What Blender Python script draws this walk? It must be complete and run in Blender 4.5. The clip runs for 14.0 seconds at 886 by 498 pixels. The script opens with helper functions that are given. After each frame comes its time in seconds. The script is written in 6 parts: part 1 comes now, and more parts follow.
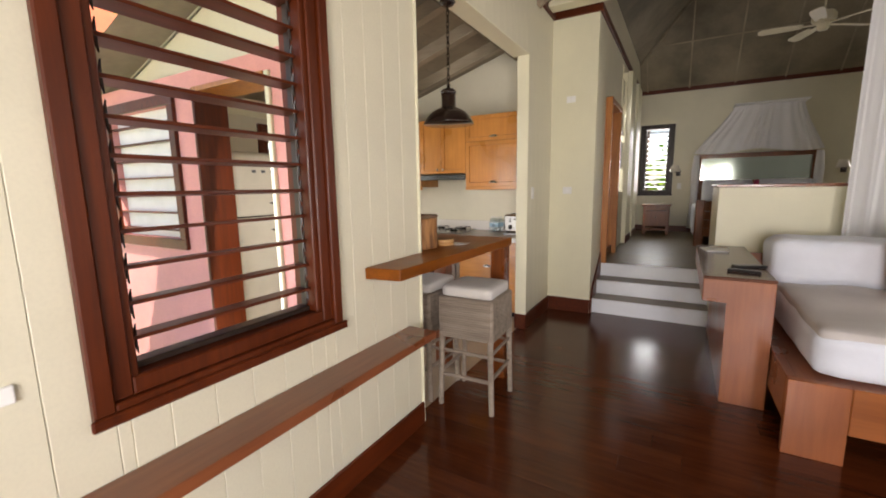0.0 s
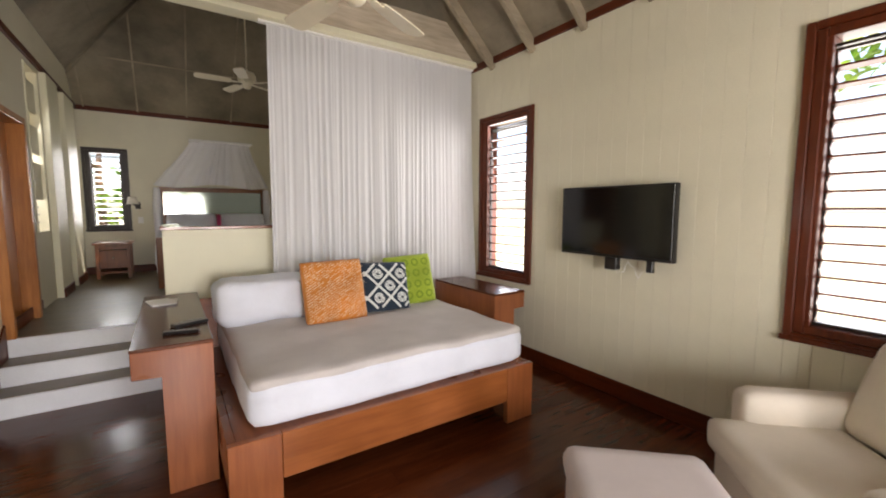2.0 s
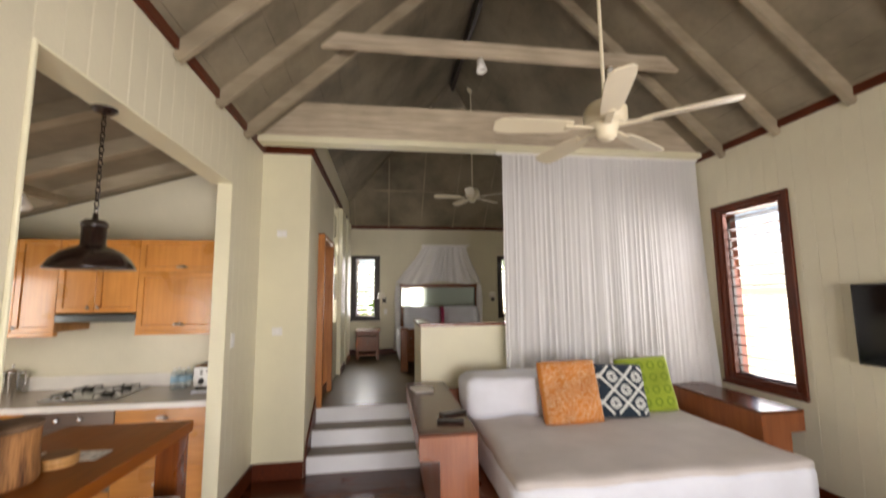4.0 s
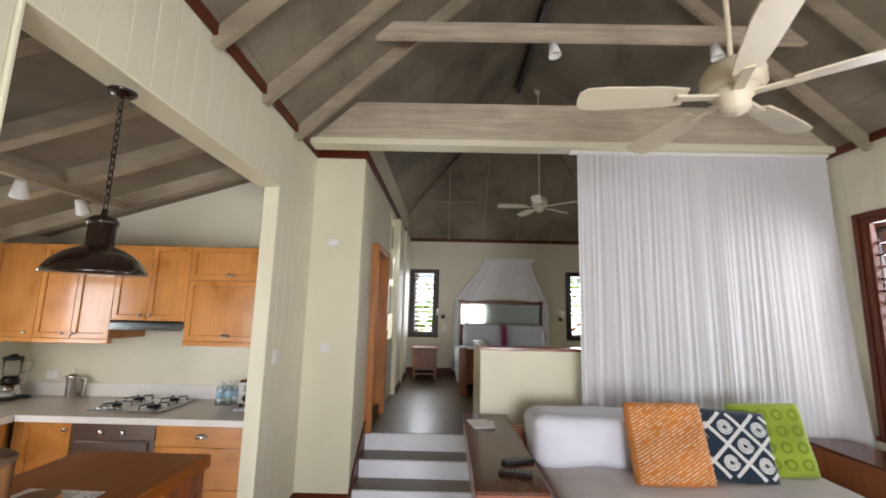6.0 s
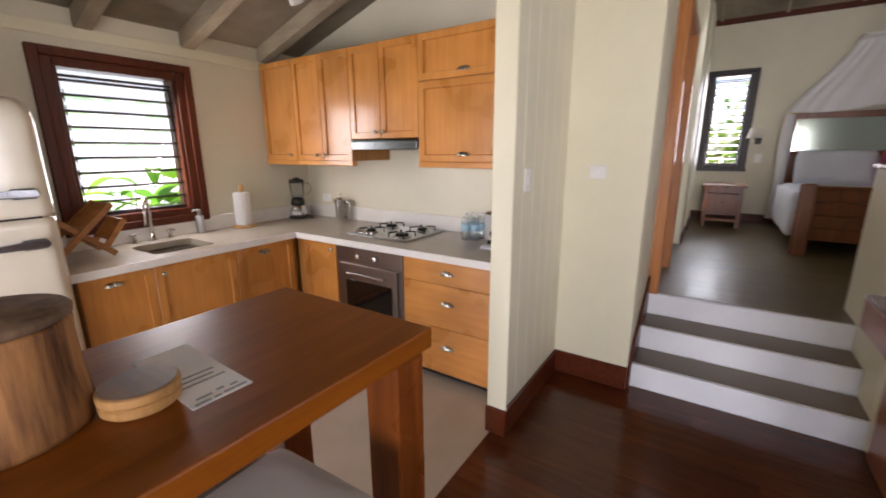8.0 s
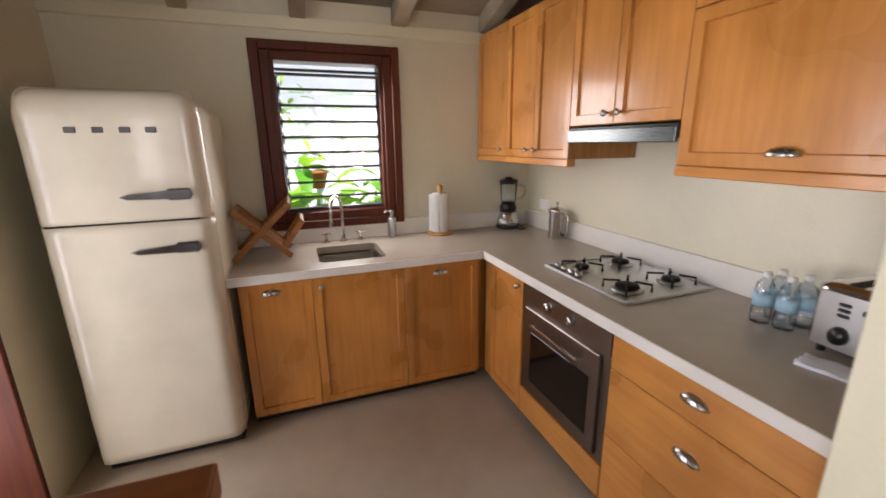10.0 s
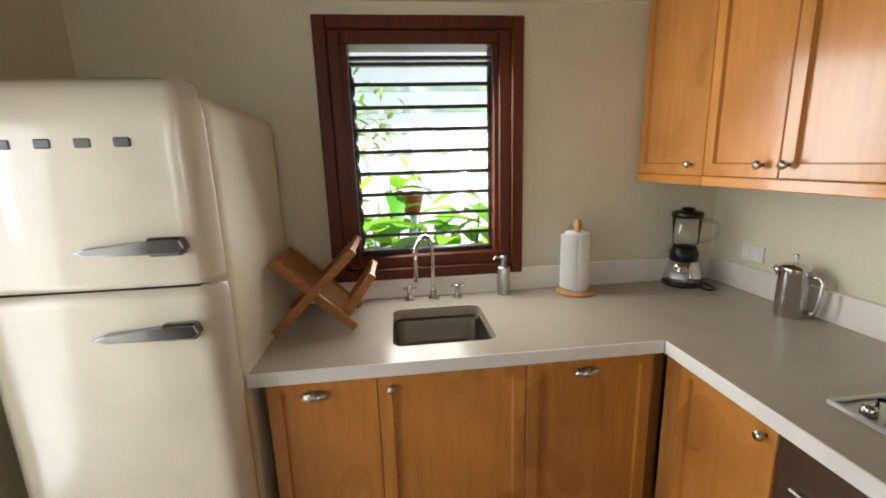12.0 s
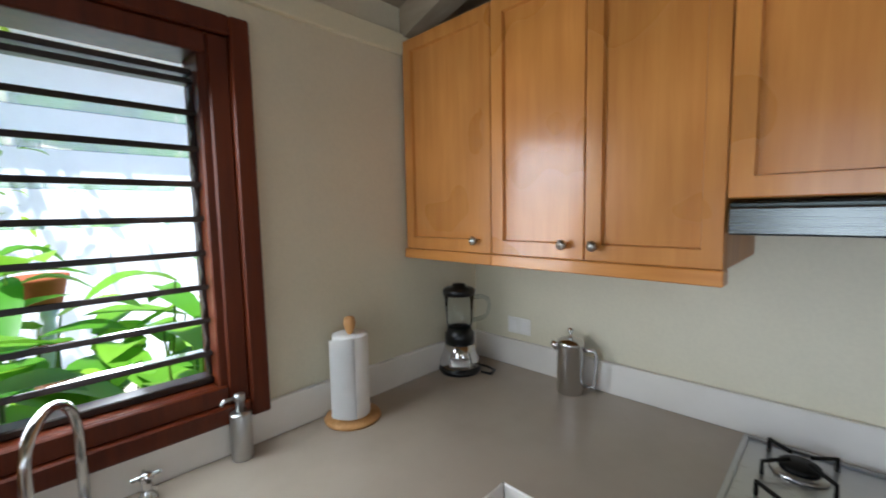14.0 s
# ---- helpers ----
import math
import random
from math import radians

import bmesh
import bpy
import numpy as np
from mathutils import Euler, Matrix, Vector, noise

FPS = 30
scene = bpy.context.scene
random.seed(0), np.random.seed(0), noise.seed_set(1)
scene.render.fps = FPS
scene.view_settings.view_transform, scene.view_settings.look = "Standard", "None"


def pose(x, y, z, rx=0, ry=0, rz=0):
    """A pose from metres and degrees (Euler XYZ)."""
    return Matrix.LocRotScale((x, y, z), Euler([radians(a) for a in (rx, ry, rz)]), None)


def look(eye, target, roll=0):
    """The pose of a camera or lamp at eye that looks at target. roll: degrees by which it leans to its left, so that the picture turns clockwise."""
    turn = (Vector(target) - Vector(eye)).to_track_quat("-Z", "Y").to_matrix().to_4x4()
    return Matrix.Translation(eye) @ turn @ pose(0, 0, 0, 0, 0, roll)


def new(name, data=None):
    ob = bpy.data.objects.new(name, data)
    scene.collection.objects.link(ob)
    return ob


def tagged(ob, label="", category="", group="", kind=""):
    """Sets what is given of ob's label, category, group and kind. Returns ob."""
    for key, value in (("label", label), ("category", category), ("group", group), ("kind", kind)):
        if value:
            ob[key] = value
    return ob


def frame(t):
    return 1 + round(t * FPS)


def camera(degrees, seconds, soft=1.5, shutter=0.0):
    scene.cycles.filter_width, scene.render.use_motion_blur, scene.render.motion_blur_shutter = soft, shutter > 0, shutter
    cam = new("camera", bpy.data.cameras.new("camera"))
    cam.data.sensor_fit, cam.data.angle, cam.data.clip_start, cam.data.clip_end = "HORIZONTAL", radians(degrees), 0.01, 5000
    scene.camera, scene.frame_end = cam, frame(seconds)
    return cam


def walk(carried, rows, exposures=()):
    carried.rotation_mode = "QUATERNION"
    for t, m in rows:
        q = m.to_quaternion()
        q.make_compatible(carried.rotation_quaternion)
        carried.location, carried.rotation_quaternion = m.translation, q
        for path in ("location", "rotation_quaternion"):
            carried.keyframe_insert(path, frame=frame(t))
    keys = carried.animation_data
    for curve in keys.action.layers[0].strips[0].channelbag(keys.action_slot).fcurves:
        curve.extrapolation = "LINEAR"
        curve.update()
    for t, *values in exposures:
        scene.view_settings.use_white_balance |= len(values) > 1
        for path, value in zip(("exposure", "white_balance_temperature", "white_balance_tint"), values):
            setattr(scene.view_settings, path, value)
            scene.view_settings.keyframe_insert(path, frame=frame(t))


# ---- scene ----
cam = camera(94.5, 14.0, soft=1.8, shutter=0.3)
PATH = [
    (0, (1.337, 0.526, 1.477), (0.344, 2.236, 1.177), -0.9),
    (0.5, (1.231, 0.69, 1.561), (0.242, 2.401, 1.252), 0.6),
    (1, (1.369, 0.951, 1.58), (1.057, 2.912, 1.338), 0.3),
    (1.5, (1.565, 1.162, 1.622), (2.054, 3.093, 1.443), -0.3),
    (2, (1.716, 1.042, 1.611), (2.819, 2.7, 1.421), 0.1),
    (2.5, (1.628, 0.923, 1.595), (2.771, 2.542, 1.326), 0.7),
    (3, (1.417, 0.952, 1.637), (2.151, 2.794, 1.378), -0.8),
    (3.5, (1.312, 0.963, 1.65), (1.702, 2.92, 1.516), -0.6),
    (4, (1.281, 0.952, 1.757), (1.557, 2.92, 1.983), -0.6),
    (4.2, (1.269, 0.928, 1.802), (1.535, 2.869, 2.205), -0.7),
    (6.3, (1.341, 1.556, 1.765), (1.193, 3.536, 2.0), 1.8),
    (6.5, (1.346, 1.645, 1.708), (1.104, 3.627, 1.81), 1.9),
    (7, (1.169, 2.008, 1.664), (0.696, 3.938, 1.439), 0.5),
    (7.5, (0.984, 2.36, 1.567), (0.221, 4.167, 1.174), -0.7),
    (8, (0.824, 2.64, 1.548), (-0.249, 4.261, 1.082), -0.3),
    (8.5, (0.546, 2.877, 1.554), (-0.775, 4.296, 1.062), 0.1),
    (9, (0.365, 3.115, 1.557), (-1.182, 4.276, 1.05), -0.5),
    (9.6, (0.345, 3.44, 1.56), (-1.39, 4.3, 1.05), -0.6),
    (10.1, (0.2, 3.66, 1.57), (-1.67, 4.29, 1.06), -0.8),
    (10.7, (-0.12, 3.735, 1.585), (-2.04, 4.12, 1.11), -1.2),
    (11.5, (-0.561, 3.752, 1.602), (-2.503, 3.939, 1.164), -1.6),
    (12, (-0.71, 3.777, 1.562), (-2.654, 3.989, 1.144), -1.8),
    (12.5, (-0.944, 3.728, 1.505), (-2.878, 4.059, 1.119), -1.1),
    (13, (-1.125, 3.79, 1.488), (-2.996, 4.421, 1.171), -0.4),
    (13.5, (-1.331, 3.882, 1.585), (-3.008, 4.96, 1.43), -1.0),
    (14, (-1.371, 3.877, 1.62), (-2.763, 5.302, 1.44), -1.1),
]
EXPOSURES = [(0.0, 1.11, 7100, 20), (0.5, 1.26, 6100, 18), (1.0, 1.36, 6200, 16), (1.6, 1.28, 6800, 18), (2.5, 1.33, 7100, 20), (4.2, 1.28, 7200, 20), (6.5, 1.34, 6300, 18), (7.0, 1.38, 6500, 20), (7.5, 1.44, 6800, 24), (8.5, 1.27, 6200, 26), (9.0, 1.24, 6500, 28), (11.5, 1.25, 6600, 15), (12.5, 1.33, 6400, 13), (13.0, 1.25, 6600, 15), (13.5, 1.3, 6300, 11), (14.0, 0.9, 5650, 13)]
walk(cam, [(t, look(eye, target, roll)) for t, eye, target, roll in PATH], EXPOSURES)

# ---- light ----
world = bpy.data.worlds.new("sky")
scene.world = world
world.use_nodes = True
sky = world.node_tree.nodes.new("ShaderNodeTexSky")
sky.sky_type, sky.sun_disc = "NISHITA", False
sky.sun_elevation, sky.sun_rotation = radians(62), radians(124)
world.node_tree.nodes["Background"].inputs[1].default_value = 0.15
world.node_tree.links.new(sky.outputs[0], world.node_tree.nodes["Background"].inputs[0])


def sun_lamp(to_sun):
    data = bpy.data.lights.new("sun", "SUN")
    data.energy, data.angle, data.color = 5.0, radians(0.5), (1.0, 0.95, 0.87)
    new("sun", data).matrix_world = look(to_sun, (0, 0, 0))


def opening_light(name, eye, target, width, height, watts, colour=(0.93, 0.97, 1.0)):
    """Daylight that comes in through one opening."""
    data = bpy.data.lights.new(name, "AREA")
    data.shape, data.size, data.size_y, data.energy, data.color = "RECTANGLE", width, height, watts, colour
    new(name, data).matrix_world = look(eye, target)


sun_lamp((0.42, -0.28, 0.95))
for south_x in (1.75, 2.825):
    opening_light("daylight_south", (south_x, -1.75, 1.4), (2.1, 4.0, 0.8), 0.62, 1.4, 42)
opening_light("daylight_east_big", (5.05, 1.15, 1.75), (2.0, 2.0, 1.6), 1.5, 1.7, 20)
opening_light("daylight_east_small", (5.05, 4.52, 1.75), (2.0, 4.3, 1.3), 0.7, 1.7, 17)
opening_light("daylight_kitchen", (-2.62, 3.95, 1.58), (-1.0, 4.85, 1.0), 0.45, 0.85, 5.5, (0.97, 1.0, 0.94))
opening_light("daylight_kitchen_door", (-1.31, 2.2, 0.95), (-0.7, 5.0, 0.6), 0.72, 1.7, 8)
opening_light("daylight_north_left", (0.79, 10.4, 1.95), (1.2, 6.0, 1.0), 0.5, 1.3, 10)
opening_light("daylight_north_right", (4.17, 10.4, 1.95), (3.5, 6.0, 1.0), 0.5, 1.3, 14)
# added lamp inside the passage window opening, no door there
opening_light("daylight_bedroom_door", (0.42, 7.575, 2.2), (3.5, 8.2, 1.3), 0.5, 1.7, 3)

# ---- materials ----


def nodes_of(name, rough=0.5, metal=0.0):
    m = bpy.data.materials.new(name)
    m.use_nodes = True
    b = m.node_tree.nodes["Principled BSDF"]
    b.inputs["Roughness"].default_value, b.inputs["Metallic"].default_value = rough, metal
    return m, m.node_tree.nodes, m.node_tree.links, b


def rgb(h):
    """Linear colour from an sRGB hex text."""
    v = [int(h[i:i + 2], 16) / 255 for i in (0, 2, 4)]
    return tuple(c / 12.92 if c <= 0.04045 else ((c + 0.055) / 1.055) ** 2.4 for c in v) + (1.0,)


def ramp_between(n, l, src, c1, c2, lo=0.3, hi=0.7):
    r = n.new("ShaderNodeValToRGB")
    r.color_ramp.elements[0].position, r.color_ramp.elements[1].position = lo, hi
    r.color_ramp.elements[0].color, r.color_ramp.elements[1].color = c1, c2
    l.new(src, r.inputs[0])
    return r


def coords(n, l, scale, random_shift=False):
    tc, mp = n.new("ShaderNodeTexCoord"), n.new("ShaderNodeMapping")
    mp.inputs["Scale"].default_value = scale
    l.new(tc.outputs["Object"], mp.inputs[0])
    if random_shift:
        oi, mul = n.new("ShaderNodeObjectInfo"), n.new("ShaderNodeMath")
        mul.operation, mul.inputs[1].default_value = "MULTIPLY", 37.0
        l.new(oi.outputs["Random"], mul.inputs[0])
        l.new(mul.outputs[0], mp.inputs[1])
    return mp


def noise_tex(n, l, vec, scale, detail=4.0, rough=0.55):
    t = n.new("ShaderNodeTexNoise")
    t.inputs["Scale"].default_value, t.inputs["Detail"].default_value, t.inputs["Roughness"].default_value = scale, detail, rough
    l.new(vec.outputs[0], t.inputs["Vector"])
    return t


def mixed(n, l, a, b, fac, kind="MULTIPLY"):
    m = n.new("ShaderNodeMix")
    m.data_type, m.blend_type = "RGBA", kind
    if isinstance(fac, float):
        m.inputs[0].default_value = fac
    else:
        l.new(fac, m.inputs[0])
    for k, src in ((6, a), (7, b)):
        if isinstance(src, tuple):
            m.inputs[k].default_value = src
        else:
            l.new(src, m.inputs[k])
    return m.outputs[2]


def add_bump(n, l, b, src, strength, distance=0.004):
    u = n.new("ShaderNodeBump")
    u.inputs["Strength"].default_value, u.inputs["Distance"].default_value = strength, distance
    l.new(src, u.inputs["Height"])
    l.new(u.outputs[0], b.inputs["Normal"])


def wood(name, dark, light, grain=1, rough=0.4, tone=0.0, blotch=0.35, coat=0.0, gloss_var=0.12, soft=0.22):
    """Wood with its grain along one axis (0, 1 or 2), blotches, and a tone that varies from piece to piece."""
    m, n, l, b = nodes_of(name, rough)
    stretch = [14.0, 14.0, 14.0]
    stretch[grain] = 1.1
    v = coords(n, l, stretch, tone > 0)
    g = noise_tex(n, l, v, 2.2, 6.0, 0.62)
    col = ramp_between(n, l, g.outputs[0], rgb(dark), rgb(light), 0.5 - soft, 0.5 + soft).outputs[0]
    v2 = coords(n, l, (1, 1, 1), tone > 0)
    big = noise_tex(n, l, v2, 3.2, 1.5, 0.5)
    shade = ramp_between(n, l, big.outputs[0], (0.62, 0.58, 0.54, 1), (1.12, 1.1, 1.08, 1), 0.32, 0.68)
    col = mixed(n, l, col, shade.outputs[0], blotch)
    if tone > 0:
        oi = n.new("ShaderNodeObjectInfo")
        r = ramp_between(n, l, oi.outputs["Random"], (1 - tone, 1 - tone, 1 - tone, 1), (1 + tone, 1 + tone * 0.9, 1 + tone * 0.8, 1), 0, 1)
        col = mixed(n, l, col, r.outputs[0], 1.0)
    l.new(col, b.inputs["Base Color"])
    rr = n.new("ShaderNodeMapRange")
    rr.inputs[3].default_value, rr.inputs[4].default_value = max(0.03, rough - gloss_var), rough + gloss_var
    l.new(big.outputs[0], rr.inputs[0])
    l.new(rr.outputs[0], b.inputs["Roughness"])
    b.inputs["Coat Weight"].default_value, b.inputs["Coat Roughness"].default_value = coat, 0.12
    add_bump(n, l, b, g.outputs[0], 0.12)
    return m


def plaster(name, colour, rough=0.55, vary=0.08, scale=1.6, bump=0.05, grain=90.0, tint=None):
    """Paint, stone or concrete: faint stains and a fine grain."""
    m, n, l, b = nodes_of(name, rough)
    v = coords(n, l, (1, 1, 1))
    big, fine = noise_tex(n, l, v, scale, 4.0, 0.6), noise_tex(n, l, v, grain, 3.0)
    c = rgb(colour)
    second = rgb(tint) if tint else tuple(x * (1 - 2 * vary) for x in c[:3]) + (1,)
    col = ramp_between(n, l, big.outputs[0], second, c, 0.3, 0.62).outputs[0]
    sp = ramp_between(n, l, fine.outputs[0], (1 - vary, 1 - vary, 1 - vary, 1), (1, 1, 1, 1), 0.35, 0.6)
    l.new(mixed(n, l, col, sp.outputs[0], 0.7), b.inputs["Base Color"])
    rr = n.new("ShaderNodeMapRange")
    rr.inputs[3].default_value, rr.inputs[4].default_value = max(0.04, rough - 0.08), min(1, rough + 0.1)
    l.new(big.outputs[0], rr.inputs[0])
    l.new(rr.outputs[0], b.inputs["Roughness"])
    add_bump(n, l, b, fine.outputs[0], bump)
    return m


def metal(name, colour, rough=0.2, brushed=None):
    m, n, l, b = nodes_of(name, rough, 1.0)
    b.inputs["Base Color"].default_value = rgb(colour)
    stretch = (8, 8, 8) if brushed is None else tuple(3 if k == brushed else 160 for k in range(3))
    t = noise_tex(n, l, coords(n, l, stretch), 3.0, 3.0)
    rr = n.new("ShaderNodeMapRange")
    rr.inputs[3].default_value, rr.inputs[4].default_value = max(0.03, rough - 0.07), rough + 0.12
    l.new(t.outputs[0], rr.inputs[0])
    l.new(rr.outputs[0], b.inputs["Roughness"])
    return m


def plastic(name, colour, rough=0.35, coat=0.0):
    m, n, l, b = nodes_of(name, rough)
    t = noise_tex(n, l, coords(n, l, (1, 1, 1)), 5.0, 4.0)
    c = rgb(colour)
    r = ramp_between(n, l, t.outputs[0], tuple(x * 0.92 for x in c[:3]) + (1,), c, 0.3, 0.6)
    l.new(r.outputs[0], b.inputs["Base Color"])
    b.inputs["Coat Weight"].default_value, b.inputs["Coat Roughness"].default_value = coat, 0.06
    return m


def cloth(name, colour, weave=420.0, rough=0.9, vary=0.1, thin=0.0):
    m, n, l, b = nodes_of(name, rough)
    v = coords(n, l, (1, 1, 1))
    big, w = noise_tex(n, l, v, 4.0, 4.0), noise_tex(n, l, v, weave, 2.0)
    c = rgb(colour)
    r = ramp_between(n, l, big.outputs[0], tuple(x * (1 - vary) for x in c[:3]) + (1,), c, 0.3, 0.65)
    sp = ramp_between(n, l, w.outputs[0], (0.86, 0.86, 0.86, 1), (1, 1, 1, 1), 0.35, 0.6)
    col = mixed(n, l, r.outputs[0], sp.outputs[0], 0.8)
    l.new(col, b.inputs["Base Color"])
    b.inputs["Sheen Weight"].default_value = 0.15
    add_bump(n, l, b, w.outputs[0], 0.25, 0.002)
    if thin > 0:
        tr, mx = n.new("ShaderNodeBsdfTranslucent"), n.new("ShaderNodeMixShader")
        l.new(col, tr.inputs[0])
        mx.inputs[0].default_value = thin
        l.new(b.outputs[0], mx.inputs[1])
        l.new(tr.outputs[0], mx.inputs[2])
        l.new(mx.outputs[0], n["Material Output"].inputs[0])
    return m


def gathered(name, colour):
    """Curtain cloth with fine upright crinkles, letting some light through."""
    m, n, l, b = nodes_of(name, 0.95)
    fine = noise_tex(n, l, coords(n, l, (38, 38, 0.8)), 1.6, 5.0, 0.6)
    big = noise_tex(n, l, coords(n, l, (2.5, 2.5, 0.6)), 1.0, 3.0)
    c = rgb(colour)
    r = ramp_between(n, l, big.outputs[0], tuple(x * 0.93 for x in c[:3]) + (1,), c, 0.3, 0.7)
    l.new(r.outputs[0], b.inputs["Base Color"])
    add_bump(n, l, b, fine.outputs[0], 0.25, 0.01)
    tr, mx = n.new("ShaderNodeBsdfTranslucent"), n.new("ShaderNodeMixShader")
    l.new(r.outputs[0], tr.inputs[0])
    mx.inputs[0].default_value = 0.25
    l.new(b.outputs[0], mx.inputs[1])
    l.new(tr.outputs[0], mx.inputs[2])
    l.new(mx.outputs[0], n["Material Output"].inputs[0])
    return m


def sheer(name, colour, clear=0.45):
    """Netting: part of it is open."""
    m, n, l, b = nodes_of(name, 0.9)
    b.inputs["Base Color"].default_value = rgb(colour)
    tr, mx = n.new("ShaderNodeBsdfTransparent"), n.new("ShaderNodeMixShader")
    mx.inputs[0].default_value = clear
    l.new(b.outputs[0], mx.inputs[1])
    l.new(tr.outputs[0], mx.inputs[2])
    l.new(mx.outputs[0], n["Material Output"].inputs[0])
    return m


def glass(name, colour="ffffff", rough=0.02):
    m, n, l, b = nodes_of(name, rough)
    b.inputs["Base Color"].default_value = rgb(colour)
    b.inputs["Transmission Weight"].default_value, b.inputs["IOR"].default_value = 1.0, 1.46
    return m


def leaf(name, dark, light):
    m, n, l, b = nodes_of(name, 0.45)
    oi = n.new("ShaderNodeNewGeometry")
    r = ramp_between(n, l, oi.outputs["Random Per Island"], rgb(dark), rgb(light), 0, 1)
    l.new(r.outputs[0], b.inputs["Base Color"])
    tr, mx = n.new("ShaderNodeBsdfTranslucent"), n.new("ShaderNodeMixShader")
    l.new(r.outputs[0], tr.inputs[0])
    mx.inputs[0].default_value = 0.35
    l.new(b.outputs[0], mx.inputs[1])
    l.new(tr.outputs[0], mx.inputs[2])
    l.new(mx.outputs[0], n["Material Output"].inputs[0])
    return m


PAINT = plaster("cream wall paint", "dfd9c1", 0.5, 0.05, 1.2, 0.04)
PAINT_EDGE = plaster("pale cream trim paint", "e8e3c6", 0.45, 0.04, 1.5, 0.03)
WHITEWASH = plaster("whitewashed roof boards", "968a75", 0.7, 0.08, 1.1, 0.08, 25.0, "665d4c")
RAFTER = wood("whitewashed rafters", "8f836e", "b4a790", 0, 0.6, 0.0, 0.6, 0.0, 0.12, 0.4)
BEAM = wood("whitewashed beams", "ab9d87", "d2c5af", 0, 0.55, 0.0, 0.4)
MAHOGANY = wood("dark red mahogany", "3d1607", "6a2d0e", 1, 0.42, 0.0, 0.4, 0.06, 0.12, 0.35)
MAHOGANY_V = wood("dark red mahogany upright", "3d1607", "6a2d0e", 2, 0.42, 0.0, 0.4, 0.06, 0.12, 0.35)
BLACKWOOD = wood("dark brown window wood", "1d1410", "33241b", 2, 0.4, 0.0, 0.3)
FLOOR_WOOD = wood("polished dark floor planks", "3a180a", "68341a", 0, 0.17, 0.16, 0.5, 0.0, 0.06, 0.4)
FLOOR_UP = wood("polished grey brown upper floor", "5c5138", "786b4c", 1, 0.38, 0.05, 0.5, 0.1, 0.06, 0.5)
TREAD = plaster("taupe step tread", "7a6a58", 0.35, 0.08, 2.5)
RISER = plaster("white step riser", "f1f3f6", 0.45, 0.05, 2.0)
CONCRETE = plaster("beige polished kitchen floor", "b9aa95", 0.32, 0.07, 1.3, 0.05, 120.0, "a5947e")
MAPLE = wood("honey maple upright", "b26a29", "e0a051", 2, 0.3, 0.07, 0.5, 0.4, 0.12, 0.6)
MAPLE_H = wood("honey maple across", "b26a29", "e0a051", 0, 0.3, 0.07, 0.5, 0.4, 0.12, 0.6)
CABIN = wood("maple cabinet body", "9a6028", "c48b47", 2, 0.4)
SOFA_WOOD = wood("red brown sofa timber", "80431f", "b06a38", 0, 0.33, 0.0, 0.6, 0.3, 0.12, 0.4)
SOFA_UP = wood("red brown sofa timber upright", "7d4224", "ad683c", 2, 0.33, 0.0, 0.6, 0.3, 0.12, 0.42)
TOP_WOOD = wood("glossy dark console top", "4a281a", "6d3f29", 1, 0.2, 0.0, 0.4, 0.0, 0.05, 0.36)
SHELF_WOOD = wood("red brown console timber", "6d3820", "9a5c3a", 1, 0.3, 0.0, 0.5, 0.35, 0.12, 0.36)
TABLE_WOOD = wood("reddish brown bar table timber", "6c3608", "9a5612", 1, 0.36, 0.0, 0.4, 0.0, 0.1, 0.34)
TABLE_LEG = wood("reddish brown bar table leg", "602d0e", "904e1e", 2, 0.3, 0.0, 0.3, 0.3)
DOOR_WOOD = wood("orange brown door wood", "9a5a26", "c4813f", 2, 0.35, 0.0, 0.3, 0.2)
BED_WOOD = wood("warm brown bedroom timber", "6a3a1e", "94592f", 2, 0.35)
LOG_WOOD = wood("pale log wood", "4f2c16", "b8834e", 2, 0.6, 0.0, 0.7, 0.0, 0.12, 0.14)
RACK_WOOD = wood("bamboo", "8a5527", "b9803f", 1, 0.45)
WORN_WOOD = wood("worn greyish wood", "6b4c33", "8f6c4c", 0, 0.5)
PALE_WOOD = wood("pale turned wood", "a9793f", "cfa169", 2, 0.45)
STONE = plastic("pale beige worktop", "aea293", 0.26)
STONE_EDGE = plastic("off-white worktop edge", "e8e4dc", 0.25)
STEEL = metal("brushed steel", "b8b8b6", 0.28, 0)
HOOD_STEEL = metal("dull hood steel", "414746", 0.3, 0)
VISOR_STEEL = metal("brushed visor steel", "686d6e", 0.24, 0)
CHROME = metal("chrome", "d0d0d0", 0.09)
NICKEL = metal("satin nickel", "b9b5ad", 0.25)
OVEN_STEEL = metal("bronze grey oven steel", "8b8078", 0.33, 0)
DARK_GLASS = plastic("black oven glass", "14100e", 0.06)
BLACK = plastic("black plastic", "0d0d0e", 0.32)
SCREEN = plastic("black glossy screen", "060607", 0.12)
HANDLE_METAL = metal("dark polished handle metal", "85878d", 0.16)
IRON = metal("black cast iron", "2b2a29", 0.55)
FRIDGE = plastic("glossy cream enamel", "dcd4c0", 0.24, 0.5)
FRIDGE_SIDE = plastic("satin cream enamel", "d9d0b8", 0.55)
SHADOW_GAP = plastic("dark gap", "17120e", 0.8)
WHITE_PLASTIC = plastic("white plastic", "ecebe6", 0.4)
CREAM_PLASTIC = plastic("cream enamel fan", "e0d6bb", 0.4)
PAPER = plastic("white paper", "f0efec", 0.85)
INK = plastic("grey print", "8b8f93", 0.8)
LAMP_BRONZE = plastic("dark bronze lamp enamel", "21130f", 0.22, 0.5)
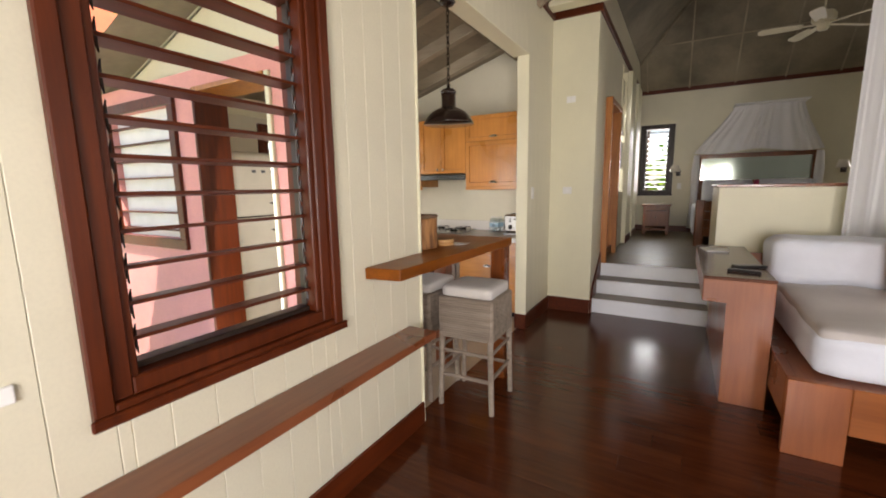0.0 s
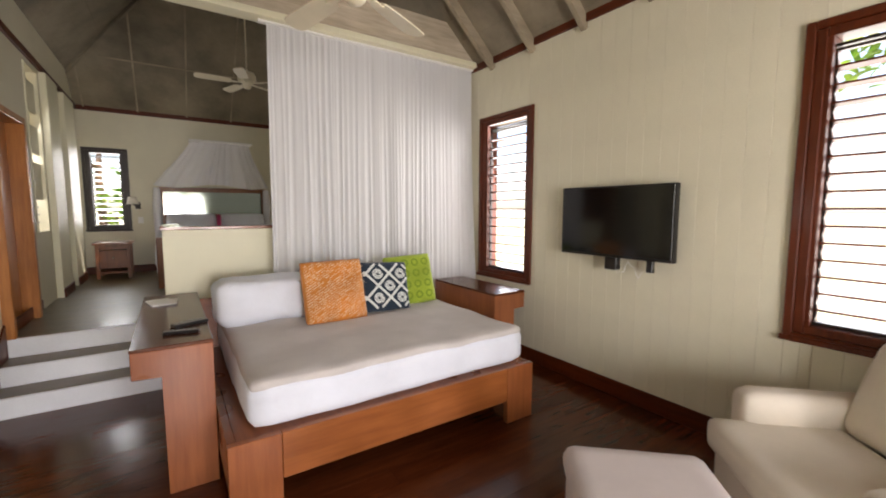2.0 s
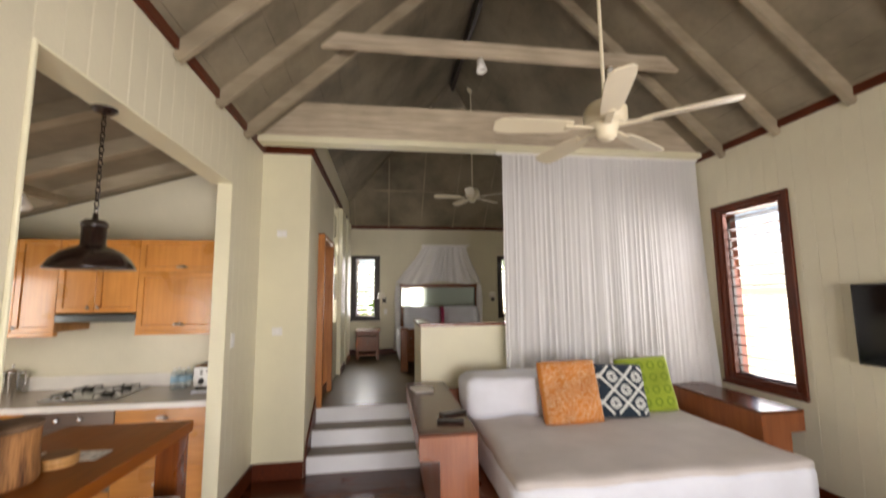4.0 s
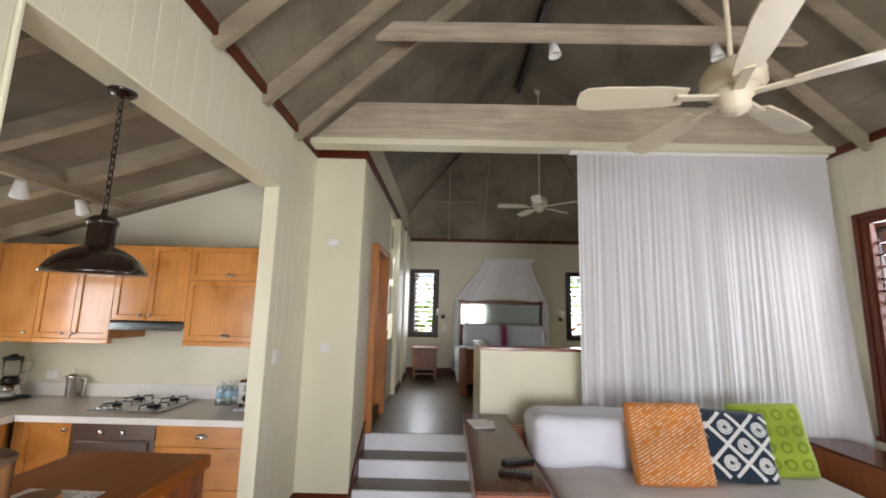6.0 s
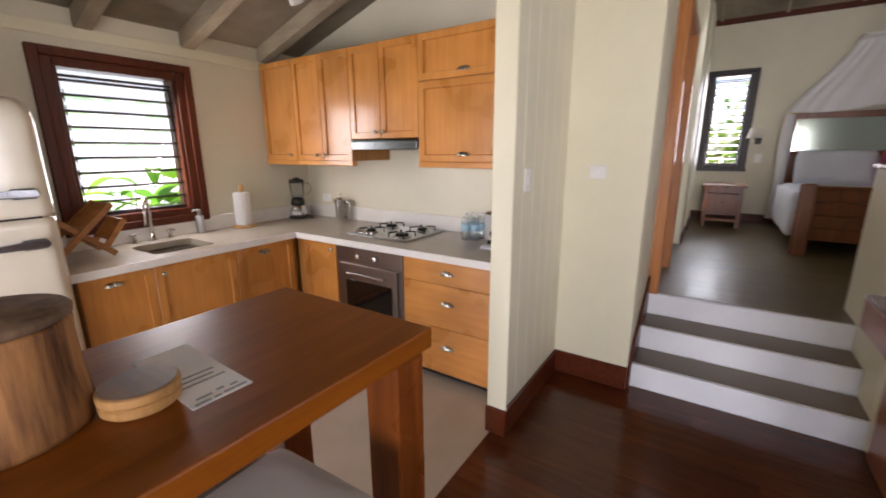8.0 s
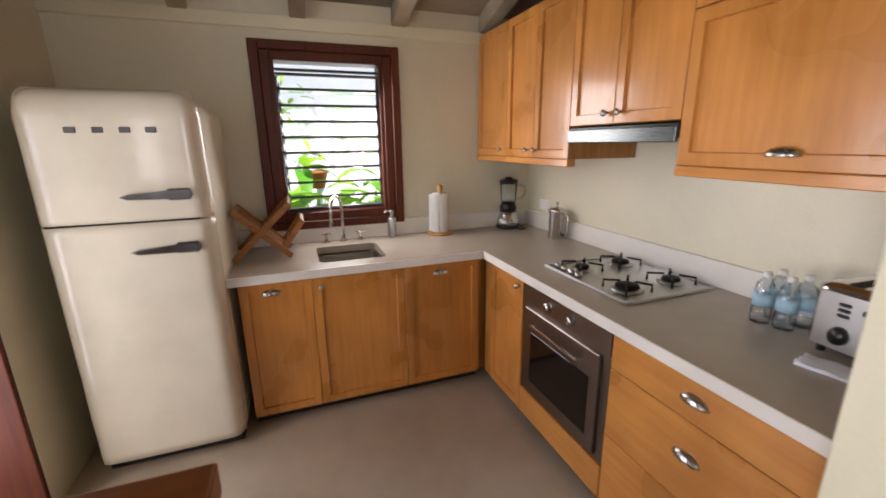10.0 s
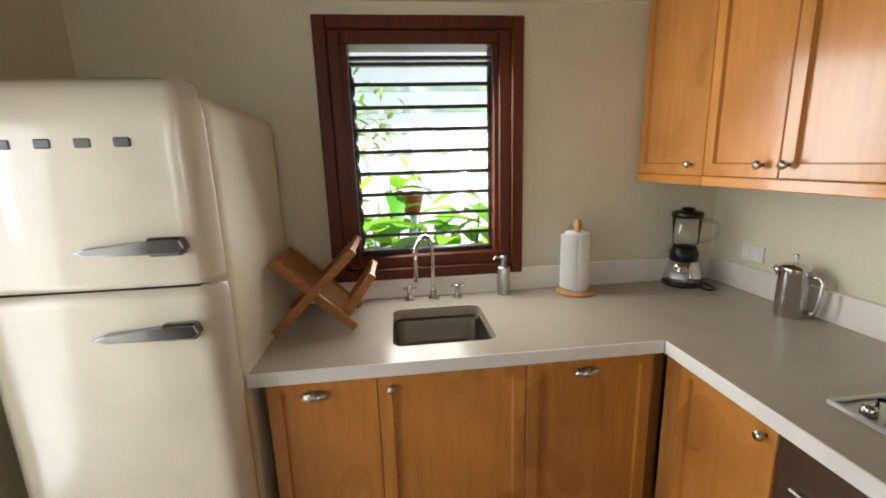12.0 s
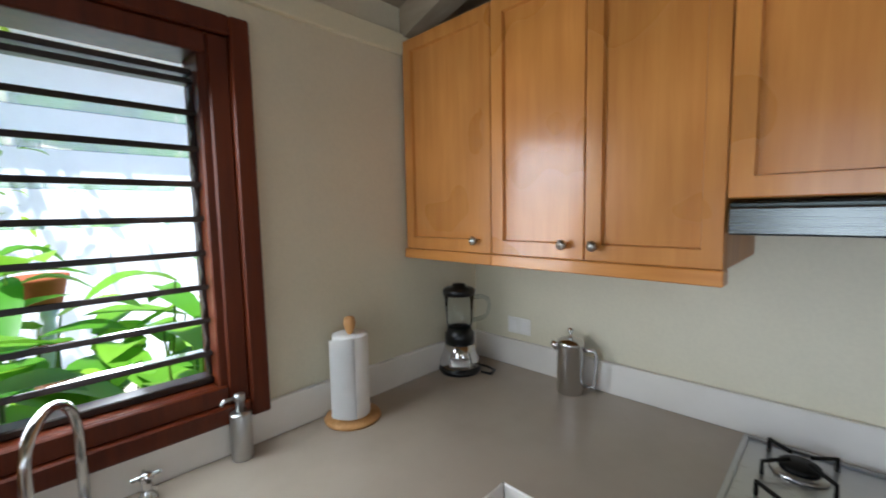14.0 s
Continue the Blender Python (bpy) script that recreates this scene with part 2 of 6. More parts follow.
WHITE_CLOTH = cloth("white cotton", "e9edf6", 500)
GREY_CLOTH = cloth("warm grey coverlet", "d0c9c4", 300, 0.95, 0.12)
CURTAIN_CLOTH = gathered("white curtain", "e3e3e4")
CREAM_CLOTH = cloth("cream upholstery", "e6dccb", 350, 0.9, 0.08)
OTTO_CLOTH = cloth("pale pinkish upholstery", "d2c6c2", 350, 0.9, 0.08)
STOOL_CLOTH = cloth("pale grey seat cloth", "d5d0c9", 420, 0.9, 0.06)
NET = sheer("white mosquito net", "f1f0f2", 0.16)
RATTAN = wood("grey washed rattan", "7d6f62", "a89a8b", 0, 0.7, 0.0, 0.4)
ORANGE_CLOTH = cloth("orange woven cushion", "dd8a38", 160, 0.9, 0.35)
NAVY_CLOTH = cloth("navy cushion", "1f3140", 420, 0.9, 0.1)
OFFWHITE_CLOTH = cloth("off-white cushion pattern", "dfe3df", 420, 0.9, 0.05)
LIME_CLOTH = cloth("lime green cushion", "a3b93a", 300, 0.9, 0.3)
LIME_DARK = cloth("olive green cushion pattern", "7f9a26", 300, 0.9, 0.1)
PINK_CLOTH = cloth("raspberry cloth", "a8335a", 400)
PINK_WALL = plaster("salmon pink stucco", "eaa69e", 0.8, 0.08, 1.2, 0.2, 60)
PALE_WALL = plaster("bright white stucco", "e6eefb", 0.8, 0.05, 1.0, 0.2, 60)
LAWN = plaster("sunlit sand and grass", "e3d9bf", 0.95, 0.2, 0.35, 0.4, 30, "a9b473")
LEAF = leaf("broad green leaves", "4a8a1e", "9fd23c")
LEAF_DARK = leaf("tree leaves", "3d6b1c", "98b83e")
BARK = wood("bark", "5a4636", "8a6f57", 2, 0.9)
TERRACOTTA = plaster("terracotta", "b5623c", 0.8, 0.1, 3.0)


def clear(name, colour, shine=0.14):
    """Thin clear glass or plastic: see-through with a gloss."""
    m, n, l, b = nodes_of(name, 0.08)
    b.inputs["Base Color"].default_value = rgb(colour)
    tr, mx, lw, mul = n.new("ShaderNodeBsdfTransparent"), n.new("ShaderNodeMixShader"), n.new("ShaderNodeFresnel"), n.new("ShaderNodeMath")
    tr.inputs[0].default_value = rgb(colour)
    gl = n.new("ShaderNodeBsdfGlossy")
    gl.inputs["Roughness"].default_value = 0.05
    mul.operation, mul.inputs[1].default_value = "ADD", shine
    lw.inputs["IOR"].default_value = 1.12
    l.new(lw.outputs[0], mul.inputs[0])
    l.new(mul.outputs[0], mx.inputs[0])
    l.new(tr.outputs[0], mx.inputs[1])
    l.new(gl.outputs[0], mx.inputs[2])
    l.new(mx.outputs[0], n["Material Output"].inputs[0])
    return m


CLEAR = clear("clear ribbed glass", "f4f7f7", 0.06)
BLUE_PET = clear("clear bottle plastic", "f3f9fc", 0.12)
LOUVRE_GLASS = glass("louvre glass", "eaf2ec", 0.03)
MIRROR = metal("dim old mirror", "8d968a", 0.04)
FROST = plastic("white lamp glass", "e6e0d2", 0.5)

for waxed, level in ((FLOOR_WOOD, 0.34), (FLOOR_UP, 0.25), (TOP_WOOD, 0.3), (MAHOGANY, 0.3), (MAHOGANY_V, 0.3), (TABLE_WOOD, 0.3)):
    waxed.node_tree.nodes["Principled BSDF"].inputs["Specular IOR Level"].default_value = level

# ---- helpers for building ----
ORIGIN = {}


def thing(name, at, label="", category="", group="", kind="", turn=0.0):
    ob = new(name)
    ob.empty_display_size = 0.1
    ob.matrix_basis = pose(*at, 0, 0, turn)
    ORIGIN[ob.name] = Vector(at)
    return tagged(ob, label, category, group, kind)


def part(name, bm, material, parent, label="", local=False, smooth=False, kind=""):
    """One mesh object under a thing or a part. Points are in the world unless local."""
    at = ORIGIN[parent.name]
    if not local:
        bmesh.ops.translate(bm, verts=bm.verts, vec=-at)
    bmesh.ops.recalc_face_normals(bm, faces=bm.faces)
    me = bpy.data.meshes.new(name)
    for f in bm.faces:
        f.smooth = smooth
    bm.to_mesh(me)
    bm.free()
    me.materials.append(material)
    ob = new(name, me)
    ob.parent = parent
    ORIGIN[ob.name] = at
    return tagged(ob, label, "", "", kind)


def piece(name, me, parent, at, turn=0.0):
    """A further piece on a shared mesh, at a place in the world."""
    ob = new(name, me)
    ob.parent = parent
    ob.matrix_basis = pose(*(Vector(at) - ORIGIN[parent.name]), 0, 0, turn)
    ORIGIN[ob.name] = ORIGIN[parent.name]
    return ob


def solid(name, bm, material, label="", category="", kind="structure", smooth=False):
    """A top-level mesh."""
    bmesh.ops.recalc_face_normals(bm, faces=bm.faces)
    me = bpy.data.meshes.new(name)
    for f in bm.faces:
        f.smooth = smooth
    bm.to_mesh(me)
    bm.free()
    me.materials.append(material)
    ob = new(name, me)
    ORIGIN[ob.name] = Vector((0, 0, 0))
    return tagged(ob, label, category, "", kind)


def add_box(bm, x0, x1, y0, y1, z0, z1, bev=0.0, seg=1):
    r = bmesh.ops.create_cube(bm, size=1.0)
    vs = r["verts"]
    for v in vs:
        v.co = Vector((x0 + (v.co.x + 0.5) * (x1 - x0), y0 + (v.co.y + 0.5) * (y1 - y0), z0 + (v.co.z + 0.5) * (z1 - z0)))
    if bev > 0:
        es = list({e for v in vs for e in v.link_edges})
        out = bmesh.ops.bevel(bm, geom=es, offset=bev, segments=seg, profile=0.5, affect="EDGES", clamp_overlap=True)
        vs = list({v for f in out["faces"] for v in f.verts} | {v for v in vs if v.is_valid})
    return vs


def box(x0, x1, y0, y1, z0, z1, bev=0.004, seg=1):
    bm = bmesh.new()
    add_box(bm, x0, x1, y0, y1, z0, z1, bev, seg)
    return bm


def add_lathe(bm, profile, at=(0, 0, 0), seg=24, m=None):
    """A turned shape from (radius, height) pairs."""
    rings = []
    for r, z in profile:
        ring = []
        for k in range(seg):
            a = 2 * math.pi * k / seg
            co = Vector((r * math.cos(a), r * math.sin(a), z))
            if m is not None:
                co = m @ co
            ring.append(bm.verts.new(co + Vector(at)))
        rings.append(ring)
    for a, b in zip(rings, rings[1:]):
        for k in range(seg):
            bm.faces.new((a[k], a[(k + 1) % seg], b[(k + 1) % seg], b[k]))
    for ring in (rings[0], rings[-1]):
        if len({tuple(round(c, 5) for c in v.co) for v in ring}) > 2:
            bm.faces.new(ring)
    return rings


def lathe(profile, at=(0, 0, 0), seg=24, m=None):
    bm = bmesh.new()
    add_lathe(bm, profile, at, seg, m)
    return bm


def add_tube(bm, pts, r, seg=8):
    """A round bar along points; r may be a list."""
    pts = [Vector(p) for p in pts]
    rs = r if isinstance(r, (list, tuple)) else [r] * len(pts)
    side = None
    rings = []
    for i, p in enumerate(pts):
        d = (pts[min(i + 1, len(pts) - 1)] - pts[max(i - 1, 0)]).normalized()
        if side is None:
            side = d.orthogonal().normalized()
        side = (side - d * side.dot(d)).normalized()
        up = d.cross(side)
        rings.append([bm.verts.new(p + (side * math.cos(2 * math.pi * k / seg) + up * math.sin(2 * math.pi * k / seg)) * rs[i]) for k in range(seg)])
    for a, b in zip(rings, rings[1:]):
        for k in range(seg):
            bm.faces.new((a[k], a[(k + 1) % seg], b[(k + 1) % seg], b[k]))
    bm.faces.new(rings[0]), bm.faces.new(rings[-1])


def tube(pts, r, seg=8):
    bm = bmesh.new()
    add_tube(bm, pts, r, seg)
    return bm


def prism(profile, a, b, axis):
    """A flat outline pulled along an axis from a to b. For axis y the outline is (x, z), for x (y, z), for z (x, y)."""
    bm = bmesh.new()
    ends = []
    for t in (a, b):
        ends.append([bm.verts.new({"y": (p, t, q), "x": (t, p, q), "z": (p, q, t)}[axis]) for p, q in profile])
    n = len(profile)
    for k in range(n):
        bm.faces.new((ends[0][k], ends[0][(k + 1) % n], ends[1][(k + 1) % n], ends[1][k]))
    bm.faces.new(ends[0]), bm.faces.new(ends[1])
    return bm


def bevelled(bm, width=0.004, seg=1):
    bmesh.ops.bevel(bm, geom=list(bm.edges), offset=width, segments=seg, profile=0.5, affect="EDGES", clamp_overlap=True)
    return bm


def cushion_mesh(w, d, h, seg=14, power=0.42, wrinkle=0.006, seed=0.0, corner=0.1):
    """A soft block: w by d, h thick, domed, with rounded corners and small creases."""
    bm = bmesh.new()
    bmesh.ops.create_cube(bm, size=2.0)
    bmesh.ops.subdivide_edges(bm, edges=list(bm.edges), cuts=seg, use_grid_fill=True)
    for v in bm.verts:
        x, y, z = v.co
        edge = max(abs(x), abs(y))
        c = Vector((x, y, z))
        k = corner * (abs(x) ** 4) * (abs(y) ** 4)
        sx, sy = x * (1 - 0.5 * k), y * (1 - 0.5 * k)
        dome = (1 - abs(x) ** 6) ** power * (1 - abs(y) ** 6) ** power if edge < 1 else 0.0
        sz = z * (0.35 + 0.65 * dome) if abs(z) > 0.999 or edge < 1 else z * 0.35
        n = noise.noise(Vector((x * 2.1 + seed, y * 2.1, z + seed))) + 0.5 * noise.noise(Vector((x * 5 + seed, y * 5, z)))
        v.co = Vector((sx * w / 2, sy * d / 2, sz * h / 2 + n * wrinkle))
    return bm


def soft_box(x0, x1, y0, y1, z0, z1, r=0.05, seg=4, wrinkle=0.004, cuts=10):
    """An upholstered block with rounded edges."""
    bm = bmesh.new()
    add_box(bm, x0, x1, y0, y1, z0, z1)
    bmesh.ops.subdivide_edges(bm, edges=list(bm.edges), cuts=cuts, use_grid_fill=True)
    cx, cy, cz = (x0 + x1) / 2, (y0 + y1) / 2, (z0 + z1) / 2
    hx, hy, hz = (x1 - x0) / 2, (y1 - y0) / 2, (z1 - z0) / 2
    r = min(r, hx, hy, hz)
    for v in bm.verts:
        p = v.co - Vector((cx, cy, cz))
        q = Vector((max(-hx + r, min(hx - r, p.x)), max(-hy + r, min(hy - r, p.y)), max(-hz + r, min(hz - r, p.z))))
        dlt = p - q
        if dlt.length > 1e-6:
            p = q + dlt.normalized() * min(r, max(dlt.length, r * 0.999))
        p += Vector((0, 0, 1)) * noise.noise(v.co * 3.1) * wrinkle + dlt * 0.0
        p += Vector((1, 1, 0)) * noise.noise(v.co * 4.7 + Vector((9, 3, 1))) * wrinkle * 0.6
        v.co = p + Vector((cx, cy, cz))
    return bm


def wall_frame(axis, face, inward):
    """The turn from (along the wall, into the room, up) to the world."""
    if axis == "x":
        return Matrix(((0, inward, 0, face), (1, 0, 0, 0), (0, 0, 1, 0), (0, 0, 0, 1)))
    return Matrix(((1, 0, 0, 0), (0, inward, 0, face), (0, 0, 1, 0), (0, 0, 0, 1)))


def moved(bm, m):
    bmesh.ops.transform(bm, matrix=m, verts=bm.verts)
    return bm


def spans(u0, u1, z0, z1, holes):
    """Rectangles that fill a wall around its openings."""
    cuts = sorted({u0, u1, *[h[0] for h in holes], *[h[1] for h in holes]})
    cuts = [c for c in cuts if u0 <= c <= u1]
    out = []
    for a, b in zip(cuts, cuts[1:]):
        zs = [(z0, z1)]
        for h0, h1, hz0, hz1 in holes:
            if h0 <= a + 1e-6 and h1 >= b - 1e-6:
                nz = []
                for p, q in zs:
                    if hz0 > p:
                        nz.append((p, min(q, hz0)))
                    if hz1 < q:
                        nz.append((max(p, hz1), q))
                zs = [t for t in nz if t[1] - t[0] > 0.005]
        out += [(a, b, p, q) for p, q in zs]
    return out


def wall(name, axis, face, inward, thick, u0, u1, z0, z1, holes=(), label="", material=None, boards=0.0, board_z=None):
    """A wall with openings; with boards, upright boards of that width are laid on its room side, each a piece."""
    m = wall_frame(axis, face, inward)
    bm = bmesh.new()
    skin = 0.012 if boards else 0.0
    for a, b, p, q in spans(u0, u1, z0, z1, holes):
        add_box(bm, a, b, -thick, -skin, p, q)
    ob = solid(name, moved(bm, m), material or PAINT, label, "wall")
    if boards:
        cells = {}
        n = max(1, round((u1 - u0) / boards))
        for k in range(n):
            a, b = u0 + (u1 - u0) * k / n, u0 + (u1 - u0) * (k + 1) / n
            for c, d, p, q in spans(a, b, z0, z1, [h for h in holes if h[0] < b and h[1] > a]):
                key = (round(d - c, 3), round(q - p, 3))
                if key not in cells:
                    t = bmesh.new()
                    w, h = (d - c) / 2, (q - p) / 2
                    prof = [(-w + 0.0006, -0.012), (w - 0.0006, -0.012), (w - 0.0006, -0.0018), (w - 0.0028, 0.0), (-w + 0.0028, 0.0), (-w + 0.0006, -0.0018)]
                    lo = [t.verts.new((x, y, -h)) for x, y in prof]
                    hi = [t.verts.new((x, y, h)) for x, y in prof]
                    for i in range(6):
                        t.faces.new((lo[i], lo[(i + 1) % 6], hi[(i + 1) % 6], hi[i]))
                    t.faces.new(lo), t.faces.new(hi)
                    r = m.to_3x3().to_4x4()
                    moved(t, r)
                    bmesh.ops.recalc_face_normals(t, faces=t.faces)
                    me = bpy.data.meshes.new("board")
                    t.to_mesh(me)
                    t.free()
                    me.materials.append(material or PAINT)
                    cells[key] = me
                piece("board", cells[key], ob, m @ Vector(((c + d) / 2, 0, (p + q) / 2)))
    return ob


def baseboard(name, axis, face, inward, u0, u1, z0=0.0, high=0.14):
    bm = moved(box(u0, u1, 0.0, 0.018, z0, z0 + high, 0.004), wall_frame(axis, face, inward))
    return solid(name, bm, MAHOGANY if axis == "x" else MAHOGANY, "dark red-brown wooden skirting board along the wall", "baseboard")


def trim(name, axis, face, inward, u0, u1, z0=3.26, high=0.085):
    bm = moved(box(u0, u1, 0.0, 0.03, z0, z0 + high, 0.006), wall_frame(axis, face, inward))
    return solid(name, bm, MAHOGANY, "dark red-brown wooden trim at the top of the wall", "trim")

# ---- the building ----
EAST, NORTH, SOUTH, BED_W = 4.87, 10.2, -1.7, 0.486
KW, KN, KS = -2.66, 5.42, 2.5
UP = 0.495
NOOK, PIER = 5.335, 0.097
WIN_E1, WIN_E2 = (4.18, 4.88, 0.91, 2.6), (0.42, 1.86, 0.91, 2.6)
WIN_P = (7.3, 7.85, 1.35, 3.2)
WIN_W = (1.02, 1.77, 0.94, 2.6)
WIN_K = (3.56, 4.28, 1.11, 2.08)
WIN_N1, WIN_N2 = (0.605, 1.075, 1.31, 2.58), (3.92, 4.42, 1.31, 2.58)

wall("wall_east", "x", EAST, -1, 0.16, SOUTH, NORTH, 0.0, 3.3, [WIN_E1, WIN_E2], "cream painted board wall with two louvred windows", None, 0.14)
wall("wall_west", "x", 0.0, 1, 0.13, SOUTH, 2.54, 0.0, 3.3, [WIN_W], "cream painted board wall with a louvred window", None, 0.14)
wall("wall_west_header", "x", 0.0, 1, 0.13, 2.54, 4.492, 2.71, 3.3, [], "cream painted board wall above the kitchen opening", None, 0.14)
wall("wall_pier", "x", 0.0, 1, PIER, 4.492, NOOK, 0.0, 3.3, [], "cream painted pier beside the kitchen opening", None, 0.14)
wall("wall_nook", "y", NOOK, -1, 0.084, -0.13, BED_W, 0.0, 3.3, [], "cream painted wall face beside the steps", PAINT_EDGE)
wall("wall_passage", "x", BED_W, 1, 0.13, 5.42, NORTH, 0.0, 3.8, [(5.99, 6.79, UP, 2.45), WIN_P], "cream painted wall of the passage to the bedroom")
wall("wall_north", "y", NORTH, -1, 0.16, BED_W - 0.13, EAST + 0.16, 0.0, 3.3, [WIN_N1, WIN_N2], "cream painted bedroom end wall with two narrow windows")
wall("wall_south", "y", SOUTH, 1, 0.16, -0.13, EAST + 0.16, 0.0, 3.3, [(1.42, 2.08, 0.0, 2.15), (2.5, 3.15, 0.0, 2.15)], "cream painted wall with two terrace doorways")
wall("wall_kitchen_west", "x", KW, 1, 0.14, KS, KN, 0.0, 2.44, [WIN_K], "cream painted kitchen wall with a louvred window")
wall("wall_kitchen_north", "y", KN, -1, 0.14, KW - 0.14, -PIER - 0.002, 0.0, 3.25, [], "cream painted kitchen wall behind the hob")
wall("wall_kitchen_south", "y", KS, 1, 0.14, KW - 0.14, -0.132, 0.0, 3.25, [(-1.72, -0.88, 0.0, 2.2)], "cream painted kitchen wall beside the fridge")
wall("wall_passage_back", "x", -1.0, 1, 0.1, 5.57, NORTH, 0.3, 3.8, [], "plain wall behind the passage doors")
# frame of the kitchen opening
bm = bmesh.new()
add_box(bm, -PIER - 0.003, 0.016, 4.477, 4.492, 0.0, 2.71, 0.003)
solid("trim_pier", bm, PAINT_EDGE, "pale cream painted edge of the kitchen opening", "trim")
solid("trim_header", box(-0.145, 0.012, 2.556, 4.477, 2.695, 2.71, 0.003), PAINT_EDGE, "pale cream painted underside of the kitchen opening", "trim")
solid("trim_west_end", box(-0.145, 0.012, 2.541, 2.556, 0.0, 2.71, 0.003), PAINT_EDGE, "pale cream painted end of the wall", "trim")
solid("trim_kitchen_west", box(KW, KW + 0.022, KS, KN, 2.24, 2.315, 0.003), PAINT_EDGE, "pale cream rail under the kitchen ceiling", "trim")

baseboard("baseboard_east", "x", EAST, -1, SOUTH, 5.36)
baseboard("baseboard_west", "x", 0.0, 1, SOUTH, 2.54)
baseboard("baseboard_pier", "x", 0.0, 1, 4.474, NOOK - 0.018, 0.0, 0.158)
baseboard("baseboard_pier_end", "y", 4.477, -1, -PIER - 0.006, 0.018, 0.0, 0.158)
baseboard("baseboard_nook", "y", NOOK, -1, 0.0, BED_W, 0.0, 0.158)
baseboard("baseboard_passage", "x", BED_W, 1, 6.0, 7.2, UP, 0.12)
baseboard("baseboard_north", "y", NORTH, -1, BED_W, EAST, UP, 0.12)
trim("trim_east", "x", EAST, -1, SOUTH, NORTH)
trim("trim_west", "x", 0.0, 1, SOUTH, NOOK - 0.03)
trim("trim_nook", "y", NOOK, -1, 0.0, BED_W + 0.03)
trim("trim_passage", "x", BED_W, 1, NOOK, NORTH)
trim("trim_north", "y", NORTH, -1, BED_W, EAST)

# floors
solid("floor_slab", box(-0.13, EAST + 0.16, SOUTH - 0.16, 5.4, -0.2, -0.016, 0), SHADOW_GAP, "dark underlay of the living room floor", "floor")
solid("floor_kitchen", box(KW - 0.14, -0.075, KS, KN, -0.2, 0.0, 0), CONCRETE, "smooth beige polished kitchen floor", "floor")
floor_up = solid("floor_bedroom", box(-1.0, EAST, 6.02, NORTH, 0.25, UP - 0.014, 0), FLOOR_UP, "dark glossy raised bedroom floor", "floor")
floor_low = solid("floor_living", box(-0.075, EAST, SOUTH - 0.16, 5.4, -0.018, -0.012, 0), SHADOW_GAP, "dark red-brown polished plank floor", "floor")

# roof: boards on two slopes and a hip, with rafters on the room side
RIDGE_X, RIDGE_Z, EAVE = 2.435, 5.58, 3.3
HIP_Y = NORTH - 2.4


def slope_point(side, t, y):
    """A point of the roof's inner face: t runs from the eave to the ridge."""
    x = 2.435 + side * (2.435 + 0.12) * (1 - t)
    return Vector((x, y, EAVE - 0.11 + (RIDGE_Z - EAVE + 0.11) * t))


def roof():
    bm = bmesh.new()
    n = 14
    for side in (-1, 1):
        up = Vector((side * 0.69, 0, 0.72))
        for k in range(n):
            a, b = k / n, (k + 1) / n
            t0, t1 = a + 0.0003, b - 0.0003
            ya, yb = NORTH + 0.12 - (NORTH - HIP_Y + 0.12) * a, NORTH + 0.12 - (NORTH - HIP_Y + 0.12) * b
            q = [slope_point(side, t0, SOUTH - 0.2), slope_point(side, t0, ya), slope_point(side, t1, yb), slope_point(side, t1, SOUTH - 0.2)]
            lo = [bm.verts.new(p) for p in q]
            hi = [bm.verts.new(p + up * 0.03) for p in q]
            for i in range(4):
                bm.faces.new((lo[i], lo[(i + 1) % 4], hi[(i + 1) % 4], hi[i]))
            bm.faces.new(lo), bm.faces.new(hi)
    # the hip: boards up the slope
    m = 7
    for k in range(m):
        xa, xb = -0.12 + 5.11 * k / m + 0.005, -0.12 + 5.11 * (k + 1) / m - 0.005

        def top(x):
            return 1 - abs(x - 2.435) / 2.555

        def at(x, t):
            return Vector((x, NORTH + 0.12 - (NORTH - HIP_Y + 0.12) * t, EAVE - 0.11 + (RIDGE_Z - EAVE + 0.11) * t))
        q = [at(xa, 0), at(xb, 0), at(xb, top(xb)), at(xa, top(xa))]
        lo = [bm.verts.new(p) for p in q]
        hi = [bm.verts.new(p + Vector((0, 0.025, 0.025))) for p in q]
        for i in range(4):
            bm.faces.new((lo[i], lo[(i + 1) % 4], hi[(i + 1) % 4], hi[i]))
        bm.faces.new(lo), bm.faces.new(hi)
    # an upper skin keeps the sky out of the joints
    for side in (-1, 1):
        o = Vector((side * 0.69, 0, 0.72)) * 0.045
        bm.faces.new([bm.verts.new(p + o) for p in (slope_point(side, -0.12, SOUTH - 0.9), slope_point(side, -0.12, NORTH + 0.3), slope_point(side, 1.02, HIP_Y), slope_point(side, 1.02, SOUTH - 0.9))])
    o = Vector((0, 0.05, 0.05))
    bm.faces.new([bm.verts.new(Vector(p) + o) for p in ((-0.45, NORTH + 0.4, 2.95), (5.32, NORTH + 0.4, 2.95), (2.435, HIP_Y, RIDGE_Z + 0.02))])
    # closing gable behind
    bm.faces.new([bm.verts.new(p) for p in ((-0.13, SOUTH - 0.16, 3.25), (5.03, SOUTH - 0.16, 3.25), (2.435, SOUTH - 0.16, 5.7))])
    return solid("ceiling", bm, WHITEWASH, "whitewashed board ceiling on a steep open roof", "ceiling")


roof()


